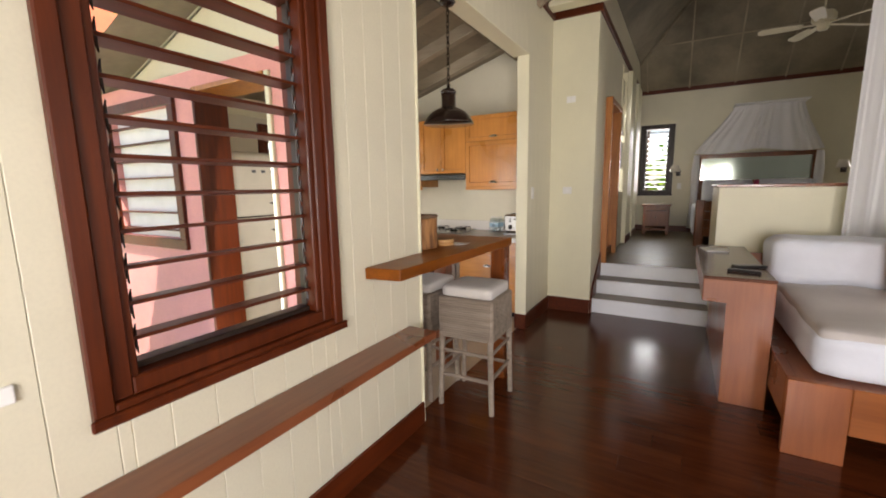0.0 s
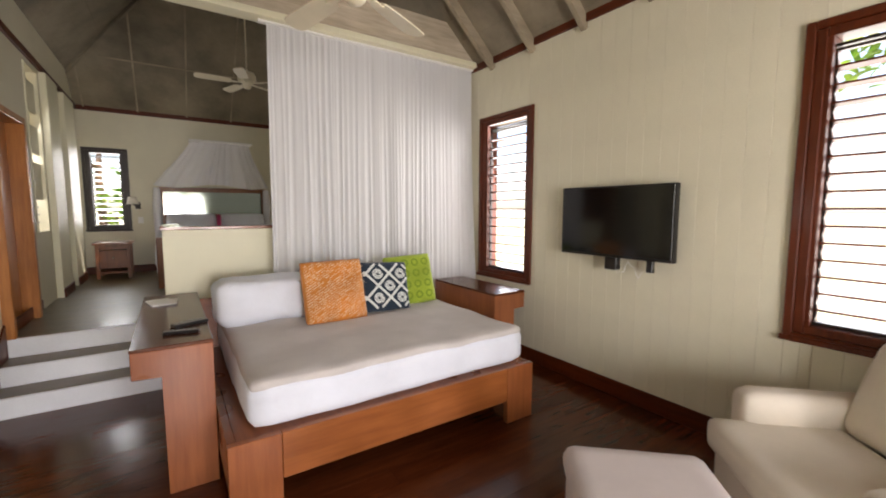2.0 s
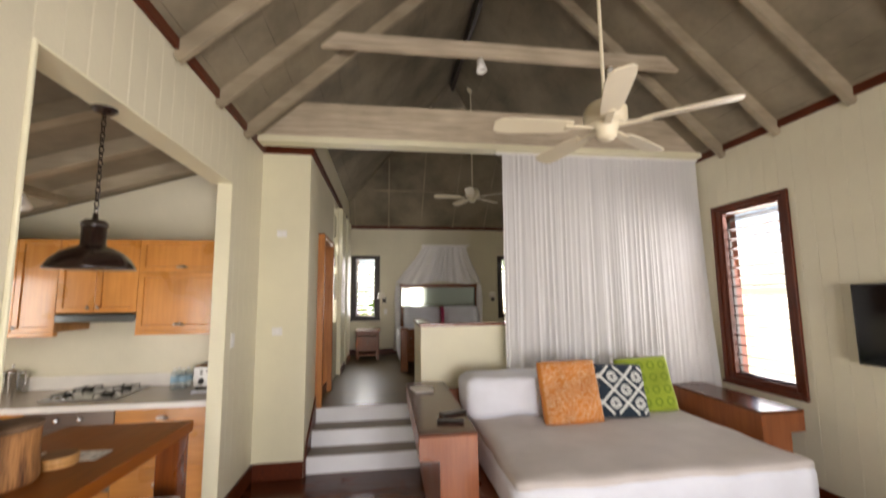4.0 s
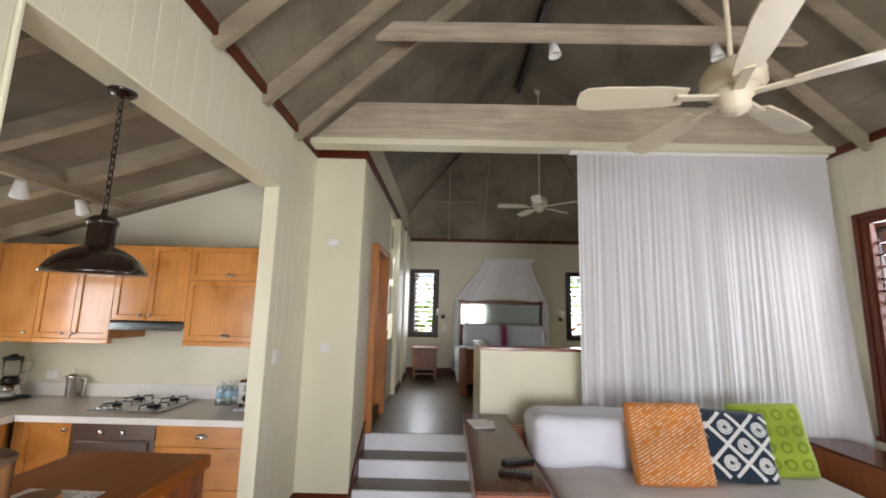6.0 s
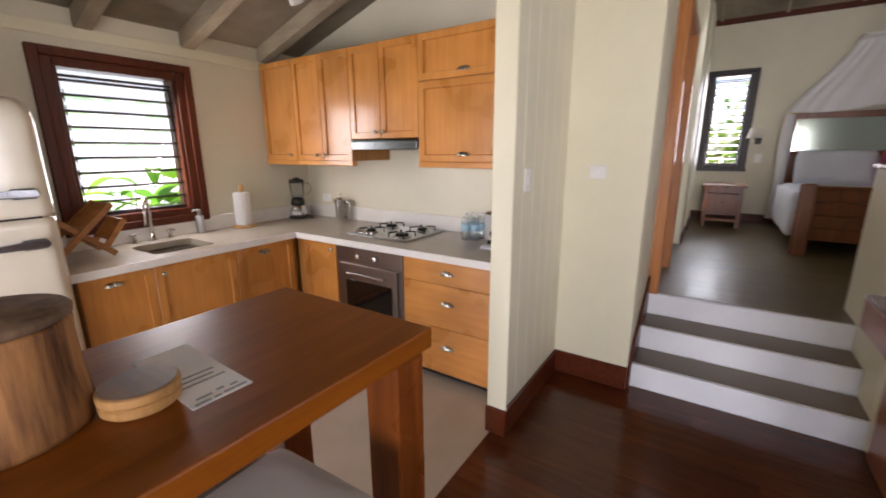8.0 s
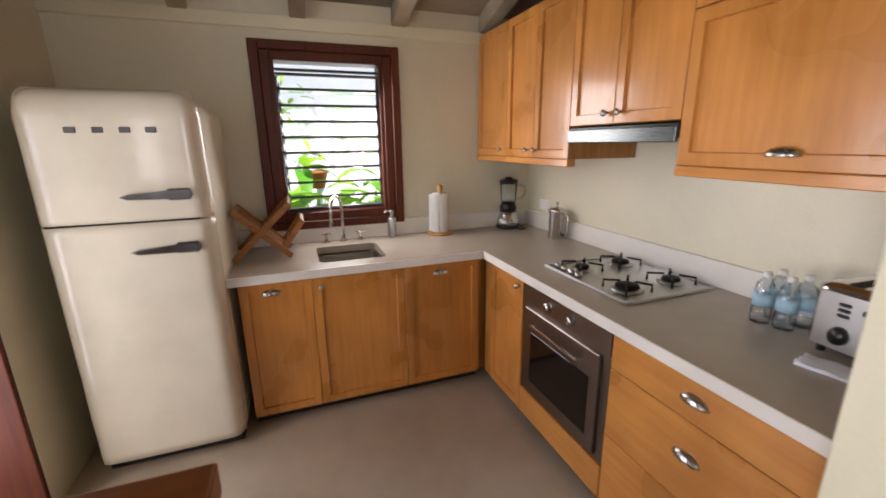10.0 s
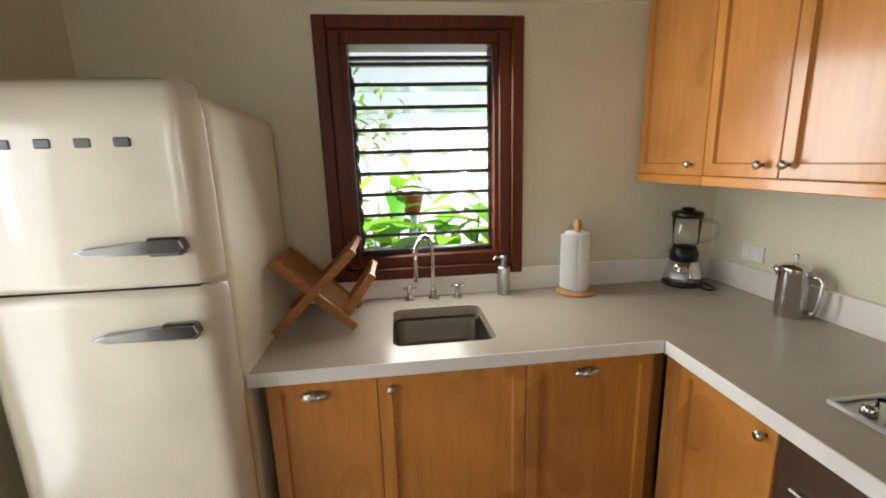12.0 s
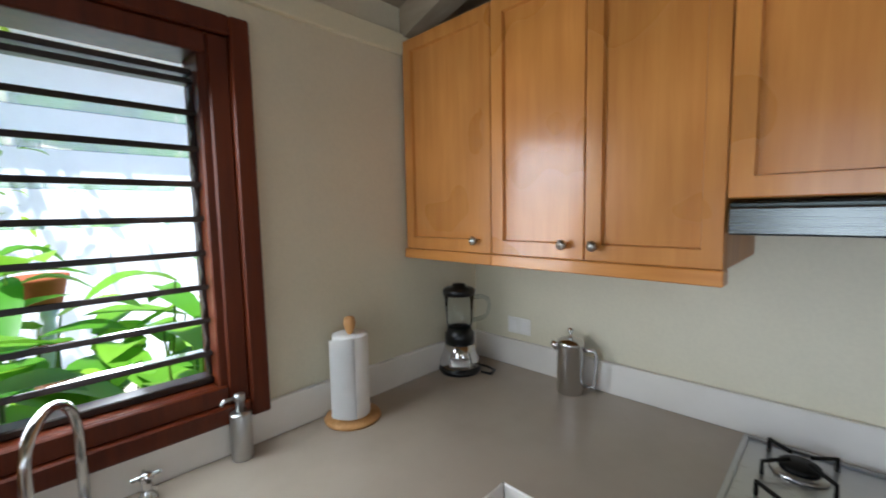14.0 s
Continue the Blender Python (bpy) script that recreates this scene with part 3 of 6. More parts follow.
def rafters():
    bm = bmesh.new()
    y = SOUTH + 0.25
    while y < 5.3:
        for side in (-1, 1):
            inn = Vector((-side * 0.69, 0, -0.72))
            a, b = slope_point(side, 0.03, 0), slope_point(side, 0.99, 0)
            q = [a, b, b + inn * 0.1, a + inn * 0.1]
            lo = [bm.verts.new(p + Vector((0, y - 0.025, 0))) for p in q]
            hi = [bm.verts.new(p + Vector((0, y + 0.025, 0))) for p in q]
            for i in range(4):
                bm.faces.new((lo[i], lo[(i + 1) % 4], hi[(i + 1) % 4], hi[i]))
            bm.faces.new(lo), bm.faces.new(hi)
        y += 0.62
    return solid("ceiling_rafters", bm, RAFTER, "whitewashed rafters under the board ceiling", "rafters")


rafters()
solid("ceiling_ridge_beam", box(RIDGE_X - 0.03, RIDGE_X + 0.03, SOUTH, HIP_Y, RIDGE_Z - 0.2, RIDGE_Z - 0.03, 0.004), BLACKWOOD, "dark ridge beam at the top of the roof", "beam")
# cover strips on the joints of the hip boards, and one across them
def hip_point(x, t):
    return Vector((x, NORTH + 0.12 - (NORTH - HIP_Y + 0.12) * t - 0.006, EAVE - 0.116 + (RIDGE_Z - EAVE + 0.11) * t))


def hip_strips():
    bm = bmesh.new()

    def strip(p, q, side):
        o = Vector((0, -0.006, -0.006))
        v = [bm.verts.new(c) for c in (p - side, p + side, q + side, q - side, p - side + o, p + side + o, q + side + o, q - side + o)]
        for f in ((0, 1, 2, 3), (4, 5, 6, 7), (0, 1, 5, 4), (1, 2, 6, 5), (2, 3, 7, 6), (3, 0, 4, 7)):
            bm.faces.new([v[i] for i in f])
    for k in range(1, 7):
        x = -0.12 + 0.73 * k
        strip(hip_point(x, 0.05), hip_point(x, 1 - abs(x - 2.435) / 2.555 - 0.02), Vector((0.012, 0, 0)))
    side = (hip_point(0, 0.5) - hip_point(0, 0.49)).normalized() * 0.012
    strip(hip_point(0.9, 0.33), hip_point(3.97, 0.33), side)
    return solid("ceiling_hip_strips", bm, RAFTER, "pale cover strips on the bedroom ceiling boards", "ceiling")


hip_strips()
# hip rafters over the bedroom
for sx in (-1, 1):
    bm = tube([(2.435 + sx * 2.4, NORTH - 0.02, 3.32), (2.435, HIP_Y, RIDGE_Z - 0.06)], 0.03, 4)
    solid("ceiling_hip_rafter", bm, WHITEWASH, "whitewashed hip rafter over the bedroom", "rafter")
for y in (1.6, 3.05, 4.47):
    h = 3.96
    w = 2.435 - (h - 3.36) / 0.93 - 0.02
    solid("ceiling_collar_beam", box(2.435 - w, 2.435 + w, y - 0.03, y + 0.03, h, h + 0.14, 0.004), BEAM, "whitewashed collar beam across the open roof", "beam")
solid("ceiling_tie_beam", box(0.0, EAST, 5.05, 5.16, 3.35, 3.72, 0.006), BEAM, "heavy whitewashed beam over the curtain", "beam")
solid("trim_tie_beam", box(0.0, EAST, 5.02, 5.19, 3.29, 3.35, 0.004), PAINT_EDGE, "pale moulding under the heavy beam", "trim")


def kitchen_ceiling():
    z0, z1 = 2.42, 3.2
    bm = bmesh.new()

    def zt(x):
        return z0 + (z1 - z0) * (x - KW) / (-0.13 - KW)
    n = 20
    for k in range(n):
        a, b = KW - 0.14 + (2.67) * k / n + 0.0006, KW - 0.14 + 2.67 * (k + 1) / n - 0.0006
        q = [(a, zt(a)), (b, zt(b)), (b, zt(b) + 0.02), (a, zt(a) + 0.02)]
        t = prism(q, KS - 0.14, KN + 0.14, "y")
        me = bpy.data.meshes.new("tmp")
        t.to_mesh(me)
        t.free()
        bm.from_mesh(me)
        bpy.data.meshes.remove(me)
    a, b = KW - 0.5, -0.1
    bm.faces.new([bm.verts.new(p) for p in ((a, KS - 0.5, zt(a) + 0.035), (b, KS - 0.5, zt(b) + 0.035), (b, KN + 0.3, zt(b) + 0.035), (a, KN + 0.3, zt(a) + 0.035))])
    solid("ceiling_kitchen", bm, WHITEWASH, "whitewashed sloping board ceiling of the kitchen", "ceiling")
    y = 5.02
    while y > KS + 0.1:
        q = [(KW, zt(KW)), (-0.135, zt(-0.135)), (-0.135, zt(-0.135) - 0.12), (KW, zt(KW) - 0.12)]
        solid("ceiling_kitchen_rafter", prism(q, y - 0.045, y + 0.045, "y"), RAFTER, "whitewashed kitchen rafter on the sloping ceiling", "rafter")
        y -= 0.63
    solid("ceiling_kitchen_purlin", box(-1.58, -1.52, KS, 4.95, zt(-1.55) - 0.17, zt(-1.55) - 0.1, 0.004), RAFTER, "whitewashed rail that carries the kitchen spotlights", "beam")
    return zt


KZT = kitchen_ceiling()


# steps between living room and bedroom
def steps():
    st = thing("staircase", (1.0, 5.4, 0.0), "three low steps with white risers and taupe treads", "stairs", kind="structure")
    x1 = 1.66
    for k in range(3):
        y0 = 5.4 + 0.28 * k
        z0, z1 = UP / 3 * k, UP / 3 * (k + 1)
        part("riser", box(BED_W, x1, y0, y0 + 0.03, z0, z1 - 0.003, 0.003), RISER, st, "white painted riser")
        part("tread", box(BED_W, x1, y0 + 0.03, y0 + 0.28 if k < 2 else 6.02, z1 - 0.02, z1, 0.002), TREAD, st, "taupe tread")
        part("core", box(BED_W + 0.003, x1, y0 + 0.03, 6.018, z0, z1 - 0.021, 0), RISER, st)
    return st


steps()
# stringer skirting beside the steps
q = [(NOOK, 0.0), (NOOK, 0.158), (5.37, 0.158), (5.44, 0.29), (5.935, 0.63), (5.935, 0.0)]
solid("baseboard_steps", prism(q, BED_W + 0.001, BED_W + 0.018, "x"), MAHOGANY, "dark red-brown skirting that rises beside the steps", "baseboard")

# half wall with a wooden cap
hw = thing("half_wall", (2.5, 5.36, 0.0), "low cream wall with a reddish wooden cap", "half wall", kind="structure")
part("wall_front", box(1.65, EAST, 5.36, 5.48, 0.0, 1.43, 0.003), PAINT_EDGE, hw)
part("wall_return", box(1.65, 1.77, 5.48, 6.3, 0.0, 1.43, 0.003), PAINT_EDGE, hw)
part("cap_front", box(1.635, EAST, 5.345, 5.5, 1.43, 1.458, 0.005), SHELF_WOOD, hw, "reddish brown wooden cap")
part("cap_return", box(1.635, 1.79, 5.5, 6.32, 1.43, 1.458, 0.005), SHELF_WOOD, hw, "reddish brown wooden cap")


# ---- windows ----
def louvre_window(name, axis, face, inward, hole, thick, blades, blade_mat, frame_mat, tilt, casing=0.085, label="", blade_depth=0.085, edge=False, sill=True):
    u0, u1, z0, z1 = hole
    m = wall_frame(axis, face, inward)
    w = thing(name, m @ Vector(((u0 + u1) / 2, 0, z0)), label, "window", kind="structure")
    # an outer casing and, a step back, an inner one
    mid, inner = casing * 0.45, 0.012
    for nm, lo, hi, proud in (("casing", casing, mid, 0.03), ("inner_casing", mid, -inner, 0.014)):
        for side, b in (("side", (u0 - lo, u0 - hi, 0.0, proud, z0 - lo, z1 + lo)), ("side", (u1 + hi, u1 + lo, 0.0, proud, z0 - lo, z1 + lo)),
                        ("head", (u0 - hi, u1 + hi, 0.0, proud, z1 + hi, z1 + lo)), ("foot", (u0 - hi, u1 + hi, 0.0, proud, z0 - lo, z0 - hi))):
            part(nm + "_" + side, moved(box(*b, 0.005), m), frame_mat, w)
    if sill:
        part("window_sill", moved(box(u0 - casing - 0.012, u1 + casing + 0.012, 0.028, 0.045, z0 - casing - 0.005, z0 - casing + 0.03, 0.005), m), frame_mat, w)
    for nm, b in (("jamb", (u0, u0 + 0.035, -thick, 0.0, z0, z1)), ("jamb", (u1 - 0.035, u1, -thick, 0.0, z0, z1)),
                  ("jamb_head", (u0 + 0.035, u1 - 0.035, -thick, 0.0, z1 - 0.01, z1)), ("jamb_foot", (u0 + 0.035, u1 - 0.035, -thick, 0.0, z0, z0 + 0.012))):
        part(nm, moved(box(*b, 0.004), m), frame_mat, w)
    for z in (z1 - 0.062, z1 - 0.088):
        part("head_rail", moved(box(u0 + 0.037, u1 - 0.037, -0.085, -0.045, z, z + 0.016, 0.003), m), BLACKWOOD, w)
    part("foot_rail", moved(box(u0 + 0.037, u1 - 0.037, -0.1, -0.04, z0 + 0.013, z0 + 0.034, 0.004), m), BLACKWOOD, w)
    for u in (u0 + 0.036, u1 - 0.045):
        part("louvre_channel", moved(box(u, u + 0.009, -0.085, -0.055, z0 + 0.035, z1 - 0.09, 0.002), m), BLACKWOOD, w)
    a, b = u0 + 0.04, u1 - 0.04
    span = (z1 - 0.13) - (z0 + 0.055)
    for k in range(blades):
        z = z0 + 0.055 + span * (k + 0.5) / blades
        bm = bmesh.new()
        add_box(bm, a, b, -blade_depth / 2, blade_depth / 2, -0.004 if edge else -0.006, 0.004 if edge else 0.006, 0.002)
        turn = Matrix.Translation((0, -0.07, z)) @ Matrix.Rotation(radians(tilt), 4, "X")
        p = part("louvre", moved(moved(bm, turn), m), blade_mat, w)
        if edge:
            e = bmesh.new()
            add_box(e, a, b, blade_depth / 2 - 0.002, blade_depth / 2 + 0.006, -0.008, 0.008, 0.002)
            part("edge_strip", moved(moved(e, turn), m), BLACKWOOD, p, "dark wooden edge")
            p.visible_shadow = False
        for u in (a + 0.012, b - 0.012):
            pts = [(0, -0.012 * math.sin(math.pi * t / 6), (t / 6 - 0.5) * span / blades * 0.86) for t in range(7)]
            part("clip", moved(moved(tube(pts, [0.002, 0.004, 0.0055, 0.006, 0.0055, 0.004, 0.002], 6), Matrix.Translation((u, -0.03, z))), m), BLACKWOOD, w)
    return w


louvre_window("window_1", "x", 0.0, 1, WIN_W, 0.13, 14, MAHOGANY, MAHOGANY_V, 4, 0.09, "dark mahogany louvred window with open wooden slats onto the porch")
louvre_window("window_2", "x", EAST, -1, WIN_E1, 0.16, 15, MAHOGANY, MAHOGANY_V, 6, 0.085, "narrow dark mahogany louvred window in the board wall")
louvre_window("window_3", "x", EAST, -1, WIN_E2, 0.16, 15, MAHOGANY, MAHOGANY_V, 6, 0.085, "wide dark mahogany louvred window above the armchair")
louvre_window("window_4", "x", KW, 1, WIN_K, 0.14, 8, LOUVRE_GLASS, MAHOGANY_V, 8, 0.1, "dark mahogany louvred glass window over the sink", 0.09, True, False)
louvre_window("window_5", "y", NORTH, -1, WIN_N1, 0.16, 11, LOUVRE_GLASS, BLACKWOOD, 10, 0.075, "narrow dark framed louvred bedroom window", 0.1, True)
louvre_window("window_6", "y", NORTH, -1, WIN_N2, 0.16, 11, LOUVRE_GLASS, BLACKWOOD, 10, 0.075, "narrow dark framed louvred bedroom window", 0.1, True)


# passage door
def passage_door():
    d = thing("door_1", (BED_W, 6.4, UP), "open passage door with an orange-brown wooden frame", "door", kind="structure")
    for y0, y1 in ((5.935, 5.996), (6.784, 6.85)):
        part("door_post", box(BED_W - 0.14, BED_W + 0.075, y0, y1, UP, 2.51, 0.005), DOOR_WOOD, d)
    part("door_head", box(BED_W - 0.14, BED_W + 0.075, 5.996, 6.784, 2.444, 2.51, 0.005), DOOR_WOOD, d)
    leaf_part = part("door_leaf", box(BED_W - 0.1, BED_W - 0.06, 6.0, 6.78, UP + 0.01, 2.44, 0.004), DOOR_WOOD, d)
    part("door_handle", tube([(BED_W - 0.06, 6.08, 1.5), (BED_W - 0.02, 6.08, 1.5), (BED_W - 0.02, 6.19, 1.5)], 0.009), NICKEL, leaf_part, "nickel lever handle")


passage_door()

# ---- living room ----
def daybed():
    d = thing("daybed", (3.0, 4.1, 0.0), "red-brown timber daybed with a white mattress and grey coverlet", "daybed")
    x0, x1, y0, y1, top = 1.892, 4.02, 3.235, 5.0, 0.43
    part("front_rail", box(x0 + 0.262, x1 - 0.262, y0 + 0.002, y0 + 0.045, 0.175, top, 0.004), SOFA_WOOD, d)
    part("side_rail", box(x0, x0 + 0.045, y0 + 0.045, y1, 0.175, top, 0.004), SHELF_WOOD, d)
    part("side_rail", box(x1 - 0.045, x1, y0 + 0.045, y1, 0.175, top, 0.004), SHELF_WOOD, d)
    part("platform", box(x0 + 0.045, x1 - 0.045, y0 + 0.045, y1, top - 0.05, top - 0.004, 0.003), SHELF_WOOD, d)
    for lx in (x0, x1 - 0.26):
        for ly in (y0, y1 - 0.1):
            part("leg", box(lx, lx + 0.26, ly, ly + 0.045, 0.0, top, 0.004) if ly == y0 else box(lx, lx + 0.26, ly, ly + 0.1, 0.0, 0.175, 0.004), SOFA_UP, d)
    part("backboard", box(x0, x1, 4.985, 5.03, top, 0.86, 0.004), SHELF_WOOD, d)
    mat = part("mattress", soft_box(x0 + 0.11, x1 - 0.04, y0 + 0.05, y1 - 0.02, top - 0.004, 0.69, 0.075, 4, 0.009, 16), WHITE_CLOTH, d, "white fitted mattress cover", smooth=True)
    part("coverlet", soft_box(x0 + 0.125, x1 - 0.055, y0 + 0.066, y1 - 0.05, 0.63, 0.707, 0.036, 3, 0.016, 26), GREY_CLOTH, mat, "warm grey coverlet", smooth=True)


daybed()


def bolster():
    b = thing("bolster", (2.6, 4.78, 0.68), "long white cotton bolster at the back of the daybed", "pillow")
    bm = soft_box(1.97, 3.46, 4.49, 4.97, 0.696, 1.04, 0.09, 5, 0.028, 20)
    c = part("cover", bm, WHITE_CLOTH, b, smooth=True)
    pts = [(2.06 + 1.3 * k / 24, 4.52 + 0.004 * math.sin(2.1 * k), 1.016 + 0.008 * math.sin(1.3 * k + 1)) for k in range(25)]
    part("piping", tube(pts, 0.007, 6), WHITE_CLOTH, c, "white corded seam", smooth=True)


bolster()


def cushion(name, at, size, turn, lean, material, label, deco=None, roll=0.0):
    c = thing(name, at, label, "cushion", "cushions on the daybed")
    c.matrix_basis = pose(*at, 0, 0, turn) @ pose(0, 0, 0, 90 - lean, 0, 0) @ pose(0, 0, 0, 0, 0, roll)
    p = part("cover", cushion_mesh(size, size, 0.13, 16, 0.5, 0.007, at[0], 0.02), material, c, local=True, smooth=True)
    if deco:
        deco(p, size)
    return c


def surface_z(x, y, size):
    """Height of the cushion's face over its mid-plane."""
    a, b = abs(2 * x / size), abs(2 * y / size)
    if a >= 1 or b >= 1:
        return 0.026
    return 0.065 * (0.35 + 0.65 * ((1 - a ** 6) * (1 - b ** 6)) ** 0.5) + 0.008


def band(pts, width, size):
    """A flat woven band on the cushion's face."""
    bm = bmesh.new()
    rows = []
    for i, (x, y) in enumerate(pts):
        xa, ya = pts[max(i - 1, 0)]
        xb, yb = pts[min(i + 1, len(pts) - 1)]
        d = Vector((xb - xa, yb - ya)).normalized()
        nx, ny = -d.y * width / 2, d.x * width / 2
        rows.append([bm.verts.new((x + s * nx, y + s * ny, surface_z(x + s * nx, y + s * ny, size))) for s in (-1, 1)])
    for a, b in zip(rows, rows[1:]):
        bm.faces.new((a[0], a[1], b[1], b[0]))
    return bm


def navy_pattern(p, size):
    """A lattice on the slant, with a coil in each diamond."""
    h, step, r2 = size * 0.46, 0.155, math.sqrt(0.5)
    for k in range(-2, 2):
        for s in (-1, 1):
            c = (k + 0.5) * step / r2 + 0.03
            pts = [(x, s * (c - x)) for x in [-h + 2 * h * i / 30 for i in range(31)] if abs(c - x) <= h]
            if len(pts) > 2:
                part("stripe", band(pts, 0.022, size), OFFWHITE_CLOTH, p, "off-white lattice stripe", local=True)
    for i in range(-2, 3):
        for j in range(-2, 3):
            cx, cy = (i + j) * step * r2 + 0.03, (i - j) * step * r2
            if max(abs(cx), abs(cy)) > h - 0.02:
                continue
            pts = []
            for k in range(49):
                a, r = 2 * math.pi * k / 16, 0.012 + 0.037 * k / 48
                if max(abs(cx + r * math.cos(a)), abs(cy + r * math.sin(a))) < h:
                    pts.append((cx + r * math.cos(a), cy + r * math.sin(a)))
            part("coil", band(pts, 0.0095, size), OFFWHITE_CLOTH, p, "off-white coil", local=True)


def lime_pattern(p, size):
    for i in range(4):
        for j in range(4):
            cx, cy = (i - 1.5) * size * 0.22, (j - 1.5) * size * 0.22
            pts = [(cx + 0.03 * math.cos(2 * math.pi * k / 14), cy + 0.03 * math.sin(2 * math.pi * k / 14)) for k in range(15)]
            part("ring", band(pts, 0.016, size), LIME_DARK, p, "olive ring", local=True)


def orange_pattern(p, size):
    rnd = random.Random(8)
    bm = bmesh.new()
    for i in range(33):
        c = (i - 16) * size * 0.042
        t = -0.48
        while t < 0.45:
            ln = rnd.uniform(0.03, 0.1)
            x0, y0 = t * size, c + t * size * 0.55
            x1, y1 = (t + ln) * size, c + (t + ln) * size * 0.55
            t += ln + rnd.uniform(0.008, 0.03)
            if max(abs(y0), abs(y1)) > 0.48 * size or rnd.random() < 0.1:
                continue
            tmp = band([(x0, y0), ((x0 + x1) / 2, (y0 + y1) / 2), (x1, y1)], rnd.uniform(0.003, 0.0075), size)
            me = bpy.data.meshes.new("tmp")
            tmp.to_mesh(me)
            tmp.free()
            bm.from_mesh(me)
            bpy.data.meshes.remove(me)
    part("stitches", bm, ORANGE_PALE, p, "pale orange woven dashes", local=True, kind="stuff")


ORANGE_PALE = cloth("pale orange yarn", "efd3b0", 120, 0.95, 0.2)
cushion("cushion", (2.83, 4.36, 0.935), 0.51, 1, 17, ORANGE_CLOTH, "orange woven cushion leaning on the white bolster", orange_pattern, 0.5)
cushion("cushion", (3.32, 4.43, 0.91), 0.45, -3, 20, NAVY_CLOTH, "navy cushion with off-white lattice and rings", navy_pattern, -3)
cushion("cushion", (3.64, 4.53, 0.93), 0.48, -6, 16, LIME_CLOTH, "lime green cushion with olive rings", lime_pattern, 3)


def console(flip, x0, y0, y1, top, label):
    """A side table: a thick top on a solid panel at one side."""
    c = thing("side_console", (x0 + 0.2, (y0 + y1) / 2, 0.0), label, "side table", "side tables of the daybed")
    w, pw, th = 0.39, 0.25, 0.17
    prof = [(x0, top - 0.02), (x0, top - th), (x0 + w - pw, top - th), (x0 + w - pw, 0.0), (x0 + w, 0.0), (x0 + w, top - 0.02)]
    if flip:
        prof = [(2 * x0 + w - p, q) for p, q in prof]
    part("body", bevelled(prism(prof, y0, y1, "y"), 0.004), SOFA_UP, c)
    part("tabletop", box(x0 - 0.002, x0 + w + 0.002, y0 - 0.002, y1, top - 0.02, top, 0.004), TOP_WOOD, c, "glossy dark brown top")


console(False, 1.498, 3.71, 5.33, 0.866, "red-brown timber side table with a glossy top beside the daybed")
console(True, 4.24, 3.95, 5.0, 0.815, "red-brown timber side table under the narrow window")


def notepad():
    p = thing("notepad", (1.62, 4.97, 0.866), "white paper pad on the side table", "notepad", turn=12)
    part("sheets", box(-0.08, 0.08, -0.12, 0.12, 0.0, 0.012, 0.002), PAPER, p, local=True)
    part("top_sheet", moved(box(-0.07, 0.075, -0.11, 0.1, 0.0125, 0.015, 0.0005), pose(0.03, -0.04, 0, 0, 0, -14)), PAPER, p, local=True)


def remote(at, turn, size, label):
    r = thing("remote_control", at, label, "remote control", "remote controls", turn=turn)
    w, l = size
    part("case", box(-w / 2, w / 2, -l / 2, l / 2, 0, 0.02, 0.006, 2), BLACK, r, local=True)
    for i in range(3):
        for j in range(5):
            part("button", box(-w * 0.3 + i * w * 0.3 - 0.004, -w * 0.3 + i * w * 0.3 + 0.004, -l * 0.35 + j * l * 0.15 - 0.004, -l * 0.35 + j * l * 0.15 + 0.004, 0.02, 0.0225, 0.001), INK, r, local=True)


notepad()
remote((1.79, 4.13, 0.866), -66, (0.07, 0.21), "black remote control lying across the glossy side table")
remote((1.74, 3.93, 0.866), 78, (0.05, 0.19), "flat black remote control at the edge of the side table")


def curtain():
    c = thing("curtain", (3.7, 5.14, 0.0), "floor-length white gathered curtain hung under the beam", "curtain")
    bm = bmesh.new()
    nu, nz = 560, 16
    rows = []
    for j in range(nz + 1):
        f = j / nz
        z = 3.29 - f * 3.25
        row = []
        for i in range(nu + 1):
            u = i / nu
            x = 2.52 - 0.02 * f + u * (2.31 + 0.03 * f)
            drift = 0.012 * noise.noise(Vector((u * 7, f * 1.3, 4)))
            w = u + drift * f
            pleat = 1 - abs(noise.noise(Vector((w * 40, f * 0.4, 2)))) * 2.2
            wide = noise.noise(Vector((w * 17, f * 0.5, 7)))
            gather = 0.35 + 0.65 * min(1.0, abs(f - 0.12) * 1.6)
            y = 5.12 - (0.02 * pleat + 0.03 * wide) * gather - 0.16 * f * f * max(0.0, (u - 0.6) / 0.4) ** 2
            row.append(bm.verts.new((min(x, 4.855), y, z)))
        rows.append(row)
    for a, b in zip(rows, rows[1:]):
        for i in range(nu):
            bm.faces.new((a[i], a[i + 1], b[i + 1], b[i]))
    part("drape", bm, CURTAIN_CLOTH, c, smooth=True)
    part("track", box(2.45, 4.86, 5.09, 5.15, 3.268, 3.289, 0.003), WHITE_PLASTIC, c, "white curtain track")


curtain()


